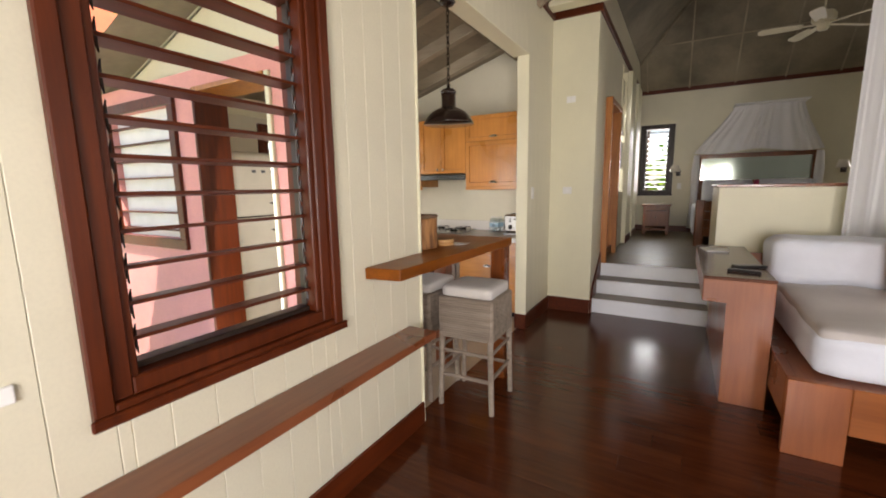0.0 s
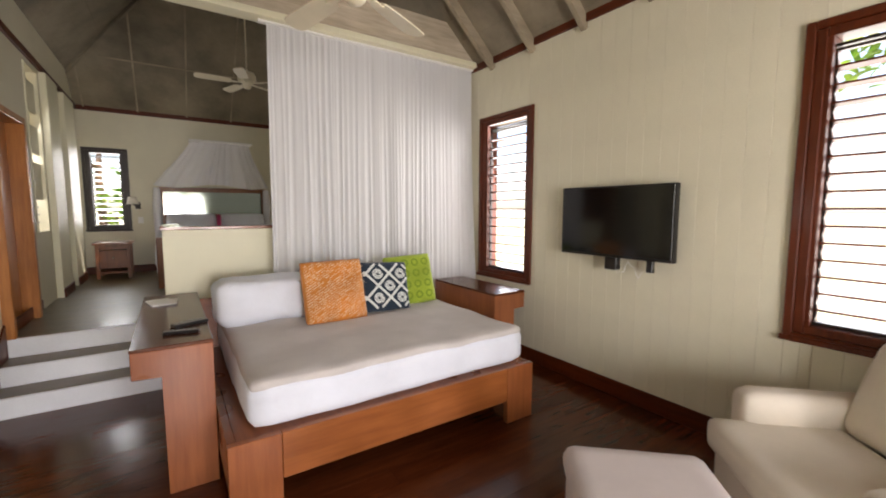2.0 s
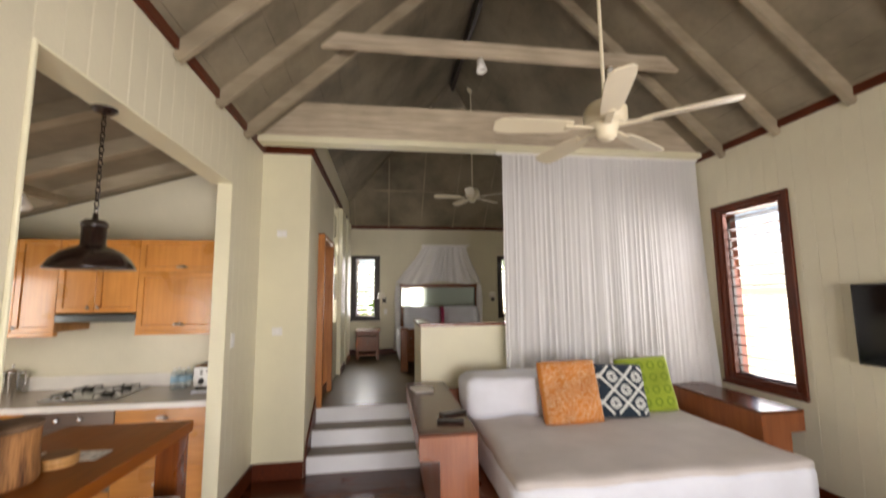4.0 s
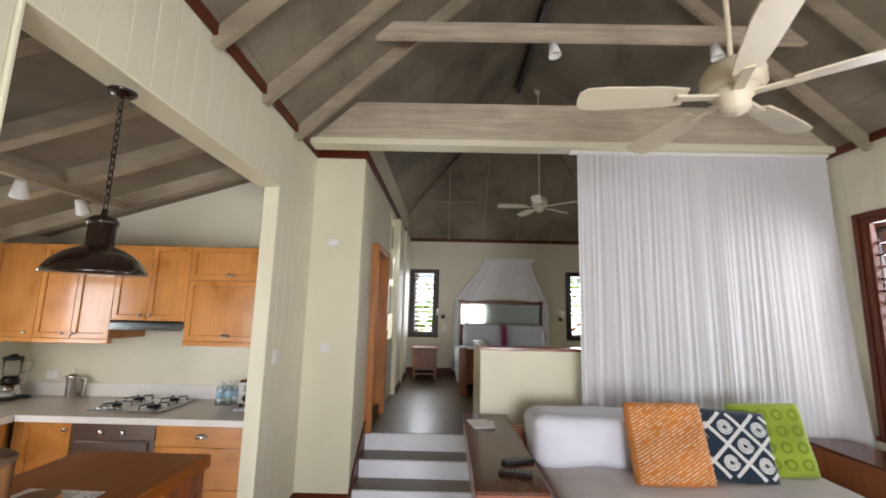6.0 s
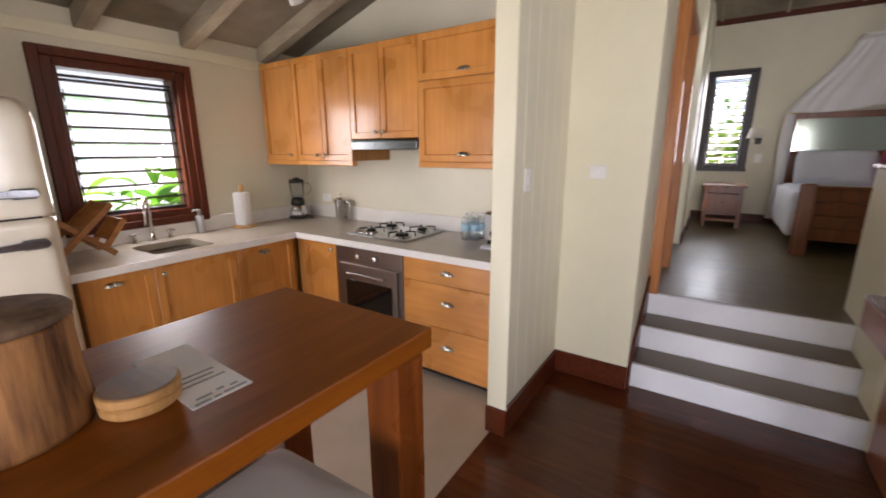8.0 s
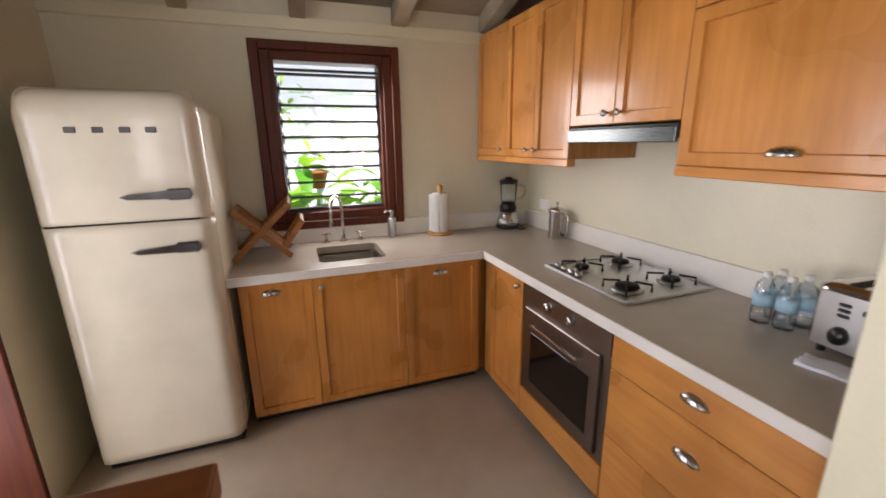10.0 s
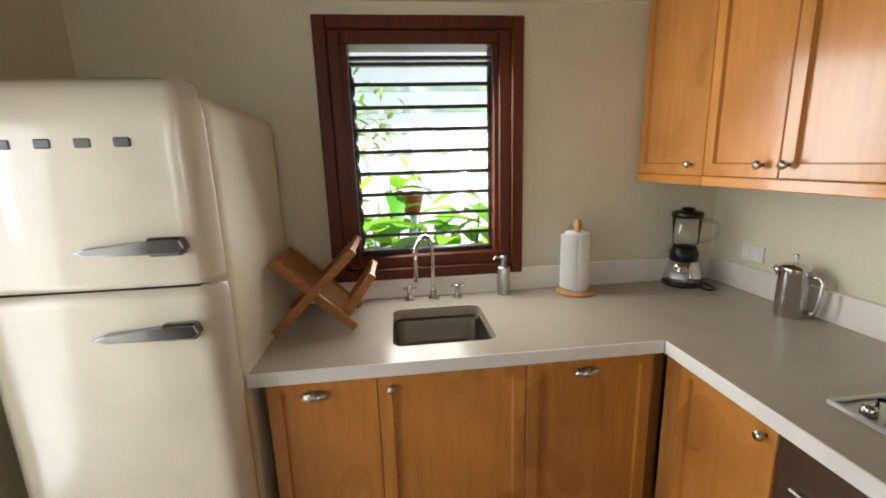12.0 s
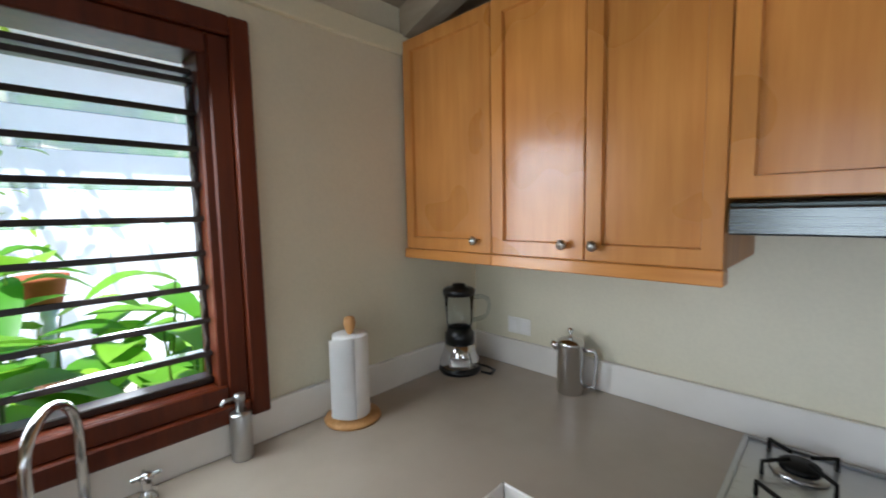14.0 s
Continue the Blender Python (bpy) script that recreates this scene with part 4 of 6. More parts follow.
def television():
    t = thing("television", (4.8, 3.09, 1.5), "black flat wall-mounted television on the board wall", "television")
    x = 4.745
    part("case", box(x, x + 0.05, 2.575, 3.6, 1.222, 1.81, 0.006, 2), BLACK, t)
    part("screen", box(x - 0.003, x, 2.59, 3.585, 1.245, 1.797, 0.001), SCREEN, t, "black glossy screen")
    part("bracket", box(x + 0.05, EAST, 2.9, 3.3, 1.35, 1.65, 0.004), BLACK, t)
    part("sound_unit", box(x - 0.005, x + 0.06, 3.03, 3.14, 1.12, 1.222, 0.006), BLACK, t, "black box under the screen")
    part("socket", box(x + 0.02, x + 0.06, 2.74, 2.79, 1.13, 1.222, 0.004), BLACK, t)
    pts = [(x + 0.03, 3.06 - 0.3 * k / 16, 1.14 - 0.05 * math.sin(k * 0.7) - 0.02 * math.sin(k * 1.9)) for k in range(17)]
    part("cable", tube(pts, 0.003, 5), WHITE_PLASTIC, t, "loose white cable")


television()


def ceiling_fan(at, rod, rot, label):
    f = thing("ceiling_fan", at, label, "ceiling fan", "ceiling fans", turn=rot)
    part("rod", tube([(0, 0, 0.08), (0, 0, rod)], 0.011), CREAM_PLASTIC, f, local=True)
    part("canopy", lathe([(0.012, rod - 0.09), (0.05, rod - 0.07), (0.065, rod - 0.01), (0.065, rod)], seg=20), CREAM_PLASTIC, f, local=True, smooth=True)
    part("motor", lathe([(0.0, 0.012), (0.1, 0.014), (0.122, 0.035), (0.122, 0.095), (0.095, 0.135), (0.035, 0.15), (0.012, 0.17)], seg=28), CREAM_PLASTIC, f, local=True, smooth=True)
    part("switch_cup", lathe([(0.0, -0.085), (0.042, -0.08), (0.058, -0.06), (0.06, -0.02), (0.1, 0.012)], seg=20), CREAM_PLASTIC, f, local=True, smooth=True)
    for k in range(5):
        a = pose(0, 0, 0, 0, 0, 72 * k)
        bm = bmesh.new()
        prof = [(0.2, 0.05), (0.3, 0.062), (0.55, 0.07), (0.62, 0.064), (0.65, 0.04), (0.655, 0.0)]
        out = [(x, y) for x, y in prof] + [(x, -y) for x, y in reversed(prof[:-1])]
        lo = [bm.verts.new((x, y, -0.004)) for x, y in out]
        hi = [bm.verts.new((x, y, 0.004)) for x, y in out]
        n = len(out)
        for i in range(n):
            bm.faces.new((lo[i], lo[(i + 1) % n], hi[(i + 1) % n], hi[i]))
        bm.faces.new(lo), bm.faces.new(hi)
        moved(bm, a @ pose(0, 0, 0, 12, 0, 0))
        b = part("blade", bm, CREAM_PLASTIC, f, local=True)
        part("blade_arm", moved(box(0.07, 0.24, -0.022, 0.022, -0.012, 0.0, 0.003), a), CREAM_PLASTIC, b, local=True)
    return f


ceiling_fan((2.54, 3.08, 2.72), 1.24, 31, "cream five-blade ceiling fan on a long rod")
ceiling_fan((2.73, 7.62, 3.41), 1.95, 36, "cream five-blade ceiling fan over the bedroom")


def spotlight(at, aim, label):
    s = thing("spotlight", at, label, "spotlight", "spotlights")
    part("stem", tube([(0, 0, 0), (0, 0, -0.05)], 0.014), WHITE_PLASTIC, s, local=True)
    m = look((0, 0, -0.075), aim)
    part("head", moved(lathe([(0.0, 0.065), (0.03, 0.06), (0.04, 0.0), (0.052, -0.055), (0.046, -0.057), (0.034, -0.03), (0.0, -0.03)], seg=18), m), WHITE_PLASTIC, s, local=True, smooth=True)


spotlight((2.15, 4.47, 3.96), (0.1, -0.1, -1), "small white spotlight under the collar beam")
spotlight((3.45, 4.47, 3.96), (0.1, -0.1, -1), "small white spotlight under the collar beam")


def armchair():
    """A deep armchair; its front faces +y in its own frame, its width lies along x."""
    a = thing("armchair", (4.2, 1.42, 0.0), "deep cream upholstered armchair below the wide window", "armchair", turn=47.3)
    part("base", soft_box(-0.44, 0.44, -0.42, 0.40, 0.06, 0.30, 0.04, 3, 0.003, 8), CREAM_CLOTH, a, local=True, smooth=True)
    part("seat_cushion", soft_box(-0.43, 0.43, -0.18, 0.46, 0.285, 0.455, 0.06, 4, 0.008, 12), CREAM_CLOTH, a, local=True, smooth=True)
    for s in (-1, 1):
        part("armrest", soft_box(s * 0.43 - 0.09, s * 0.43 + 0.09, -0.42, 0.30, 0.28, 0.60, 0.06, 4, 0.004, 10), CREAM_CLOTH, a, local=True, smooth=True)
    part("backrest", moved(soft_box(-0.44, 0.44, -0.1, 0.1, 0.0, 0.66, 0.07, 4, 0.006, 12), pose(0, -0.36, 0.26, 12, 0, 0)), CREAM_CLOTH, a, local=True, smooth=True)
    part("back_cushion", moved(soft_box(-0.38, 0.38, -0.085, 0.085, 0.0, 0.50, 0.08, 4, 0.012, 12), pose(0, -0.19, 0.43, 18, 0, 0)), CREAM_CLOTH, a, local=True, smooth=True)
    for sx in (-0.36, 0.36):
        for sy in (-0.34, 0.32):
            part("leg", moved(lathe([(0.018, 0.0), (0.025, 0.065)], (sx, sy, 0), 10), Matrix.Identity(4)), BLACKWOOD, a, local=True)
    a.scale = (1.0, 1.04, 1.07)


armchair()


def ottoman():
    o = thing("ottoman", (3.36, 1.9, 0.0), "pale upholstered ottoman in front of the armchair", "ottoman", turn=47.3)
    part("body", soft_box(-0.33, 0.33, -0.32, 0.32, 0.06, 0.30, 0.04, 3, 0.003, 8), OTTO_CLOTH, o, local=True, smooth=True)
    part("cushion", soft_box(-0.345, 0.345, -0.335, 0.335, 0.28, 0.43, 0.065, 4, 0.006, 12), OTTO_CLOTH, o, local=True, smooth=True)
    for sx in (-0.27, 0.27):
        for sy in (-0.26, 0.26):
            part("leg", lathe([(0.018, 0.0), (0.025, 0.065)], (sx, sy, 0), 10), BLACKWOOD, o, local=True)


ottoman()


def wall_shelf():
    s = thing("wall_shelf", (0.08, 1.6, 0.58), "long red-brown wooden shelf fixed below the louvred window", "shelf")
    part("board", box(0.001, 0.185, -0.2, 2.42, 0.63, 0.675, 0.004), SHELF_WOOD, s)


wall_shelf()


def switch_plate(name, axis, face, inward, u, z, w, h, label, keys=1):
    m = wall_frame(axis, face, inward)
    s = thing(name, m @ Vector((u, 0, z)), label, "switch" if name == "light_switch" else name.replace("_", " "))
    part("plate", moved(box(u - w / 2, u + w / 2, 0.0, 0.008, z - h / 2, z + h / 2, 0.003), m), WHITE_PLASTIC, s)
    for k in range(keys):
        uu = u + (k - (keys - 1) / 2) * w / keys
        part("key", moved(box(uu - 0.014, uu + 0.014, 0.008, 0.012, z - 0.022, z + 0.022, 0.002), m), PAPER, s)


switch_plate("light_switch", "x", 0.0, 1, 4.68, 1.4, 0.08, 0.12, "white light switch on the pier")
switch_plate("thermostat", "y", NOOK, -1, 0.2, 1.415, 0.1, 0.08, "small white thermostat on the nook wall")
switch_plate("smoke_alarm", "y", NOOK, -1, 0.215, 2.41, 0.1, 0.07, "small white sensor high on the nook wall", 2)
switch_plate("light_switch", "x", 0.0, 1, 0.785, 1.012, 0.03, 0.045, "cream light switch beside the louvred window")

# ---- kitchen ----
def shaker_front(u0, u1, z0, z1, rail=0.06, thick=0.02, flat=False):
    """A cabinet front in the (along, out, up) frame, framed round a sunk panel, or plain."""
    bm = bmesh.new()
    add_box(bm, u0, u1, 0, thick, z0, z1, 0.0025)
    if not flat:
        face = max((f for f in bm.faces if f.normal.y > 0.9), key=lambda f: f.calc_area())
        bmesh.ops.inset_individual(bm, faces=[face], thickness=rail, depth=0.0)
        bmesh.ops.inset_individual(bm, faces=[face], thickness=0.005, depth=-0.013)
    return bm


def front(parent, m, u0, u1, z0, z1, name="door", flat=False, rail=0.06, grain=None):
    bm = shaker_front(u0 + 0.0015, u1 - 0.0015, z0 + 0.0015, z1 - 0.0015, rail, 0.02, flat)
    return part(name, moved(bm, m), grain or MAPLE, parent)


def knob(parent, m, u, z):
    r = Matrix.Rotation(radians(-90), 3, "X")
    bm = lathe([(0.006, 0.0), (0.006, 0.012), (0.013, 0.017), (0.0155, 0.024), (0.012, 0.03), (0.0, 0.032)], (0, 0, 0), 14, r)
    part("knob", moved(moved(bm, Matrix.Translation((u, 0.02, z))), m), NICKEL, parent, "round nickel knob", smooth=True)


def cup_pull(parent, m, u, z):
    bm = bmesh.new()
    bmesh.ops.create_uvsphere(bm, u_segments=20, v_segments=12, radius=1.0)
    bmesh.ops.bisect_plane(bm, geom=list(bm.verts) + list(bm.edges) + list(bm.faces), plane_co=(0, 0, -0.15), plane_no=(0, 0, -1), clear_outer=True)
    bmesh.ops.bisect_plane(bm, geom=list(bm.verts) + list(bm.edges) + list(bm.faces), plane_co=(0, 0, 0), plane_no=(0, -1, 0), clear_outer=True)
    moved(bm, Matrix.Diagonal((0.05, 0.024, 0.026, 1)))
    bmesh.ops.solidify(bm, geom=list(bm.faces), thickness=0.002)
    part("cup_pull", moved(moved(bm, Matrix.Translation((u, 0.02, z - 0.006))), m), NICKEL, parent, "nickel cup pull", smooth=True)


MB_W = wall_frame("x", -2.02, 1)
MB_N = wall_frame("y", 4.75, -1)
MU_N = wall_frame("y", 4.99, -1)


def base_unit(name_label, m, u0, u1, back, top=0.868):
    lo, hi = (u0, u1)
    c = thing("base_cabinet", m @ Vector(((u0 + u1) / 2, 0, 0)), name_label, "cabinet", "kitchen base cabinets")
    part("body", moved(box(lo, hi, -back, 0.0, 0.07, top, 0.002), m), CABIN, c)
    part("plinth", moved(box(lo, hi, -back, -0.06, 0.0, 0.07, 0.001), m), SHADOW_GAP, c, "dark recessed plinth")
    return c


def base_cabinets():
    w = base_unit("honey maple base cabinet with a cup pull beside the fridge", MB_W, 3.31, 3.678, 0.62)
    cup_pull(front(w, MB_W, 3.31, 3.678, 0.075, 0.865), MB_W, 3.47, 0.805)
    w = base_unit("honey maple base cabinet under the sink with a round knob", MB_W, 3.678, 4.202, 0.62, 0.70)
    knob(front(w, MB_W, 3.678, 4.202, 0.075, 0.865), MB_W, 3.725, 0.81)
    w = base_unit("honey maple corner base cabinet with a cup pull", MB_W, 4.202, 4.70, 0.62)
    cup_pull(front(w, MB_W, 4.202, 4.685, 0.075, 0.865), MB_W, 4.43, 0.805)
    part("filler", box(-2.065, -2.04, 4.687, 4.752, 0.075, 0.866, 0.001), CABIN, w)
    n = base_unit("narrow honey maple base cabinet beside the oven", MB_N, -1.955, -1.545, 0.66)
    part("filler", box(-1.998, -1.923, 4.735, 4.749, 0.075, 0.866, 0.001), CABIN, n)
    knob(front(n, MB_N, -1.92, -1.545, 0.075, 0.865), MB_N, -1.58, 0.815)
    n = base_unit("honey maple base cabinet with three drawers and cup pulls", MB_N, -0.885, -0.102, 0.66)
    for z0, z1, zh in ((0.705, 0.865, 0.785), (0.405, 0.705, 0.58), (0.075, 0.405, 0.27)):
        cup_pull(front(n, MB_N, -0.885, -0.102, z0, z1, "drawer", True, 0.06, MAPLE_H), MB_N, -0.53, zh)


base_cabinets()


def oven():
    o = thing("oven", (-1.215, 4.75, 0.0), "built-in bronze-grey steel oven with a dark glass door", "oven")
    m = MB_N
    u0, u1 = -1.545, -0.885
    part("body", moved(box(u0 + 0.003, u1 - 0.003, -0.6, 0.0, 0.235, 0.868, 0.002), m), SHADOW_GAP, o)
    part("lower_panel", moved(box(u0 + 0.003, u1 - 0.003, 0.0, 0.02, 0.075, 0.232, 0.003), m), MAPLE_H, o, "honey maple panel under the oven")
    part("plinth", moved(box(u0, u1, -0.6, -0.06, 0.0, 0.07, 0.001), m), SHADOW_GAP, o)
    part("control_panel", moved(box(u0 + 0.004, u1 - 0.004, 0.0, 0.022, 0.745, 0.862, 0.003), m), OVEN_STEEL, o)
    r = Matrix.Rotation(radians(-90), 3, "X")
    for k in (-1.3, -1.13):
        part("knob", moved(lathe([(0.0, 0.0), (0.021, 0.0), (0.019, 0.02), (0.016, 0.026), (0.0, 0.026)], (k, 0.022, 0.8), 16, r), m), CHROME, o, "chrome oven knob", smooth=True)
    part("door_surround", moved(box(u0 + 0.004, u1 - 0.004, 0.0, 0.012, 0.237, 0.742, 0.002), m), OVEN_STEEL, o)
    d = part("door", moved(box(u0 + 0.05, u1 - 0.05, 0.012, 0.032, 0.26, 0.73, 0.004), m), OVEN_STEEL, o)
    part("window", moved(box(u0 + 0.11, u1 - 0.1, 0.032, 0.035, 0.33, 0.61, 0.002), m), DARK_GLASS, d, "dark oven glass")
    pts = [(u0 + 0.15, 0.03, 0.665), (u0 + 0.15, 0.06, 0.665), (u1 - 0.15, 0.06, 0.665), (u1 - 0.15, 0.03, 0.665)]
    part("handle", moved(tube(pts, 0.008), m), CHROME, d, "chrome bar handle")


oven()


def wall_units():
    m = MU_N
    top = 2.288

    def unit(u0, u1, z0, label, rail_strip=True):
        c = thing("wall_cabinet", m @ Vector(((u0 + u1) / 2, 0, z0)), label, "cabinet", "kitchen wall cabinets")
        part("body", moved(box(u0, u1, -0.42, 0.0, z0, top, 0.002), m), CABIN, c)
        if rail_strip:
            part("light_rail", moved(box(u0, u1, -0.03, 0.022, z0 - 0.038, z0, 0.003), m), MAPLE_H, c)
        return c
    z = 1.475
    a = unit(-2.655, -2.212, z, "honey maple wall cabinet in the corner")
    knob(front(a, m, -2.645, -2.212, z, top), m, -2.275, z + 0.045)
    b = unit(-2.212, -1.557, z, "honey maple wall cabinet with two doors")
    knob(front(b, m, -2.212, -1.887, z, top), m, -1.945, z + 0.045)
    knob(front(b, m, -1.887, -1.557, z, top), m, -1.855, z + 0.045)
    c = unit(-1.557, -0.915, 1.637, "honey maple wall cabinet above the cooker hood", False)
    knob(front(c, m, -1.557, -1.255, 1.637, top), m, -1.295, 1.685)
    knob(front(c, m, -1.255, -0.915, 1.637, top), m, -1.215, 1.685)
    d = unit(-0.915, -0.115, z, "honey maple wall cabinet with a flap above a door")
    cup_pull(front(d, m, -0.915, -0.115, z, 1.993), m, -0.56, z + 0.05)
    cup_pull(front(d, m, -0.915, -0.115, 1.996, top, "flap"), m, -0.56, 2.04)
    h = thing("cooker_hood", m @ Vector((-1.25, 0, 1.58)), "slim steel cooker hood under the wall cabinet", "cooker hood")
    part("body", moved(bevelled(prism([(-0.42, 1.575), (0.015, 1.575), (0.02, 1.628), (-0.42, 1.632)], -1.552, -0.92, "x"), 0.003), m), HOOD_STEEL, h)
    part("visor", moved(box(-1.552, -0.92, 0.016, 0.034, 1.558, 1.618, 0.004), m), VISOR_STEEL, h, "brushed steel visor")


wall_units()


def worktop():
    w = thing("worktop", (-2.3, 4.8, 0.87), "pale beige stone worktop in an L along two walls", "worktop")
    z0, z1 = 0.869, 0.914
    # west run, with a hole for the sink, and north run
    sx0, sx1, sy0, sy1 = -2.473, -2.092, 3.735, 4.123
    bm = bmesh.new()
    add_box(bm, KW + 0.002, sx0, 3.275, 4.705, z0, z1)
    add_box(bm, sx1, -1.975, 3.275, 4.705, z0, z1)
    add_box(bm, sx0, sx1, 3.275, sy0, z0, z1)
    add_box(bm, sx0, sx1, sy1, 4.705, z0, z1)
    # rounded corners of the sink's hole
    r = 0.042
    for cx, cy, ux, uy in ((sx0, sy0, 1, 1), (sx1, sy0, -1, 1), (sx1, sy1, -1, -1), (sx0, sy1, 1, -1)):
        arc = [(cx + ux * r * (1 - math.sin(math.pi / 12 * k)), cy + uy * r * (1 - math.cos(math.pi / 12 * k))) for k in range(7)]
        top = [bm.verts.new((x, y, z1)) for x, y in arc]
        low = [bm.verts.new((x, y, z0)) for x, y in arc]
        apex = bm.verts.new((cx, cy, z1))
        for k in range(6):
            tri = (apex, top[k], top[k + 1])
            bm.faces.new(tri if ux * uy > 0 else tri[::-1])
            quad = (top[k], low[k], low[k + 1], top[k + 1])
            bm.faces.new(quad if ux * uy > 0 else quad[::-1])
    part("west_slab", bm, STONE, w)
    part("north_slab", box(KW + 0.002, -0.1, 4.705, KN - 0.002, z0, z1, 0), STONE, w)
    part("west_edge", box(-1.975, -1.968, 3.268, 4.698, z0 - 0.002, z1 + 0.001, 0.002), STONE_EDGE, w, "off-white worktop edge")
    part("end_edge", box(KW + 0.002, -1.975, 3.268, 3.275, z0 - 0.002, z1 + 0.001, 0.002), STONE_EDGE, w, "off-white worktop edge")
    part("north_edge", box(-1.968, -0.1, 4.698, 4.705, z0 - 0.002, z1 + 0.001, 0.002), STONE_EDGE, w, "off-white worktop edge")
    part("west_upstand", box(KW + 0.002, KW + 0.022, 3.275, KN - 0.022, z1, 1.034, 0.003), STONE_EDGE, w, "low off-white upstand")
    part("north_upstand", box(KW + 0.002, -0.1, KN - 0.022, KN - 0.002, z1, 1.034, 0.003), STONE_EDGE, w, "low off-white upstand")


worktop()


def sink():
    s = thing("sink", (-2.27, 3.925, 0.72), "undermounted square steel sink in the worktop", "sink")
    x0, x1, y0, y1 = -2.478, -2.087, 3.73, 4.128
    bm = bmesh.new()
    rings = []
    for inset, z in ((-0.012, 0.868), (0.0, 0.866), (0.006, 0.85), (0.012, 0.76), (0.03, 0.735), (0.12, 0.73)):
        ring = []
        rad = 0.05
        for cx, cy, a0 in ((x1 - inset - rad, y1 - inset - rad, 0), (x0 + inset + rad, y1 - inset - rad, 90), (x0 + inset + rad, y0 + inset + rad, 180), (x1 - inset - rad, y0 + inset + rad, 270)):
            for k in range(6):
                a = radians(a0 + 18 * k)
                ring.append(bm.verts.new((cx + rad * math.cos(a), cy + rad * math.sin(a), z)))
        rings.append(ring)
    n = len(rings[0])
    for a, b in zip(rings, rings[1:]):
        for k in range(n):
            bm.faces.new((a[k], a[(k + 1) % n], b[(k + 1) % n], b[k]))
    bm.faces.new(rings[-1])
    part("bowl", bm, SINK_STEEL, s, smooth=True)
    part("drain", lathe([(0.0, 0.733), (0.03, 0.733), (0.04, 0.736), (0.042, 0.732)], (-2.27, 3.925, 0), 18), CHROME, s, "chrome drain", smooth=True)


SINK_STEEL = metal("dull sink steel", "7f7b72", 0.35)
sink()


def faucet():
    f = thing("faucet", (-2.592, 3.93, 0.914), "tall chrome swan-neck tap behind the sink", "tap")
    part("foot", lathe([(0.028, 0.0), (0.028, 0.008), (0.016, 0.02), (0.014, 0.05)], seg=18), CHROME, f, local=True, smooth=True)
    pts = [(0, 0, 0.03), (0, 0, 0.22)]
    for k in range(13):
        a = radians(180 - 15 * k)
        r = 0.085 + 0.085 * math.cos(a)
        pts.append((r * 0.86, -r * 0.51, 0.225 + 0.095 * math.sin(a)))
    pts += [(0.147, -0.087, 0.17), (0.148, -0.088, 0.135)]
    part("spout", tube(pts, 0.0105, 12), CHROME, f, local=True, smooth=True)
    for s in (-0.115, 0.115):
        t = part("tap_body", lathe([(0.024, 0.0), (0.022, 0.006), (0.012, 0.02), (0.011, 0.05), (0.016, 0.055), (0.012, 0.068), (0.0, 0.07)], (0, s, 0), 16), CHROME, f, local=True, smooth=True)
        part("lever", tube([(0, s - 0.032, 0.06), (0, s + 0.032, 0.06)], 0.005), CHROME, t, local=True)
        part("lever", tube([(-0.032, s, 0.06), (0.032, s, 0.06)], 0.005), CHROME, t, local=True)


faucet()


def soap_dispenser():
    s = thing("soap_dispenser", (-2.6, 4.278, 0.914), "slim brushed steel soap dispenser by the window", "soap dispenser")
    part("body", lathe([(0.0, 0.0), (0.029, 0.0), (0.03, 0.004), (0.03, 0.112), (0.027, 0.117), (0.012, 0.12)], seg=22), STEEL, s, local=True, smooth=True)
    part("neck", lathe([(0.012, 0.118), (0.012, 0.145), (0.015, 0.146), (0.015, 0.162), (0.0, 0.164)], seg=16), STEEL, s, local=True, smooth=True)
    s.scale = (1.0, 1.0, 1.18)
    part("nozzle", tube([(0, 0, 0.155), (0.01, -0.045, 0.16), (0.012, -0.055, 0.15)], 0.005), STEEL, s, local=True)


soap_dispenser()


def paper_towel():
    p = thing("paper_towel_holder", (-2.56, 4.63, 0.914), "white paper towel roll on a wooden holder", "paper towels")
    part("base", lathe([(0.0, 0.0), (0.094, 0.0), (0.097, 0.006), (0.092, 0.015), (0.0, 0.017)], seg=28), PALE_WOOD, p, local=True, smooth=True)
    part("post", lathe([(0.009, 0.015), (0.009, 0.3), (0.017, 0.315), (0.021, 0.335), (0.017, 0.355), (0.0, 0.362)], seg=16), PALE_WOOD, p, "turned wooden post", local=True, smooth=True)
    part("roll", lathe([(0.02, 0.018), (0.058, 0.018), (0.06, 0.022), (0.06, 0.294), (0.058, 0.298), (0.02, 0.298)], seg=32), PAPER, p, local=True, smooth=True)
    bm = bmesh.new()
    rows = []
    for i in range(8):
        a = radians(-20 - 9 * i)
        r = 0.0605 + 0.004 * i
        rows.append([bm.verts.new((r * math.cos(a) , r * math.sin(a), z)) for z in (0.02 + 0.002 * i, 0.297)])
    for a, b in zip(rows, rows[1:]):
        bm.faces.new((a[0], a[1], b[1], b[0]))
    bmesh.ops.solidify(bm, geom=list(bm.faces), thickness=0.001)
    part("loose_sheet", bm, PAPER, p, local=True, smooth=True)


paper_towel()


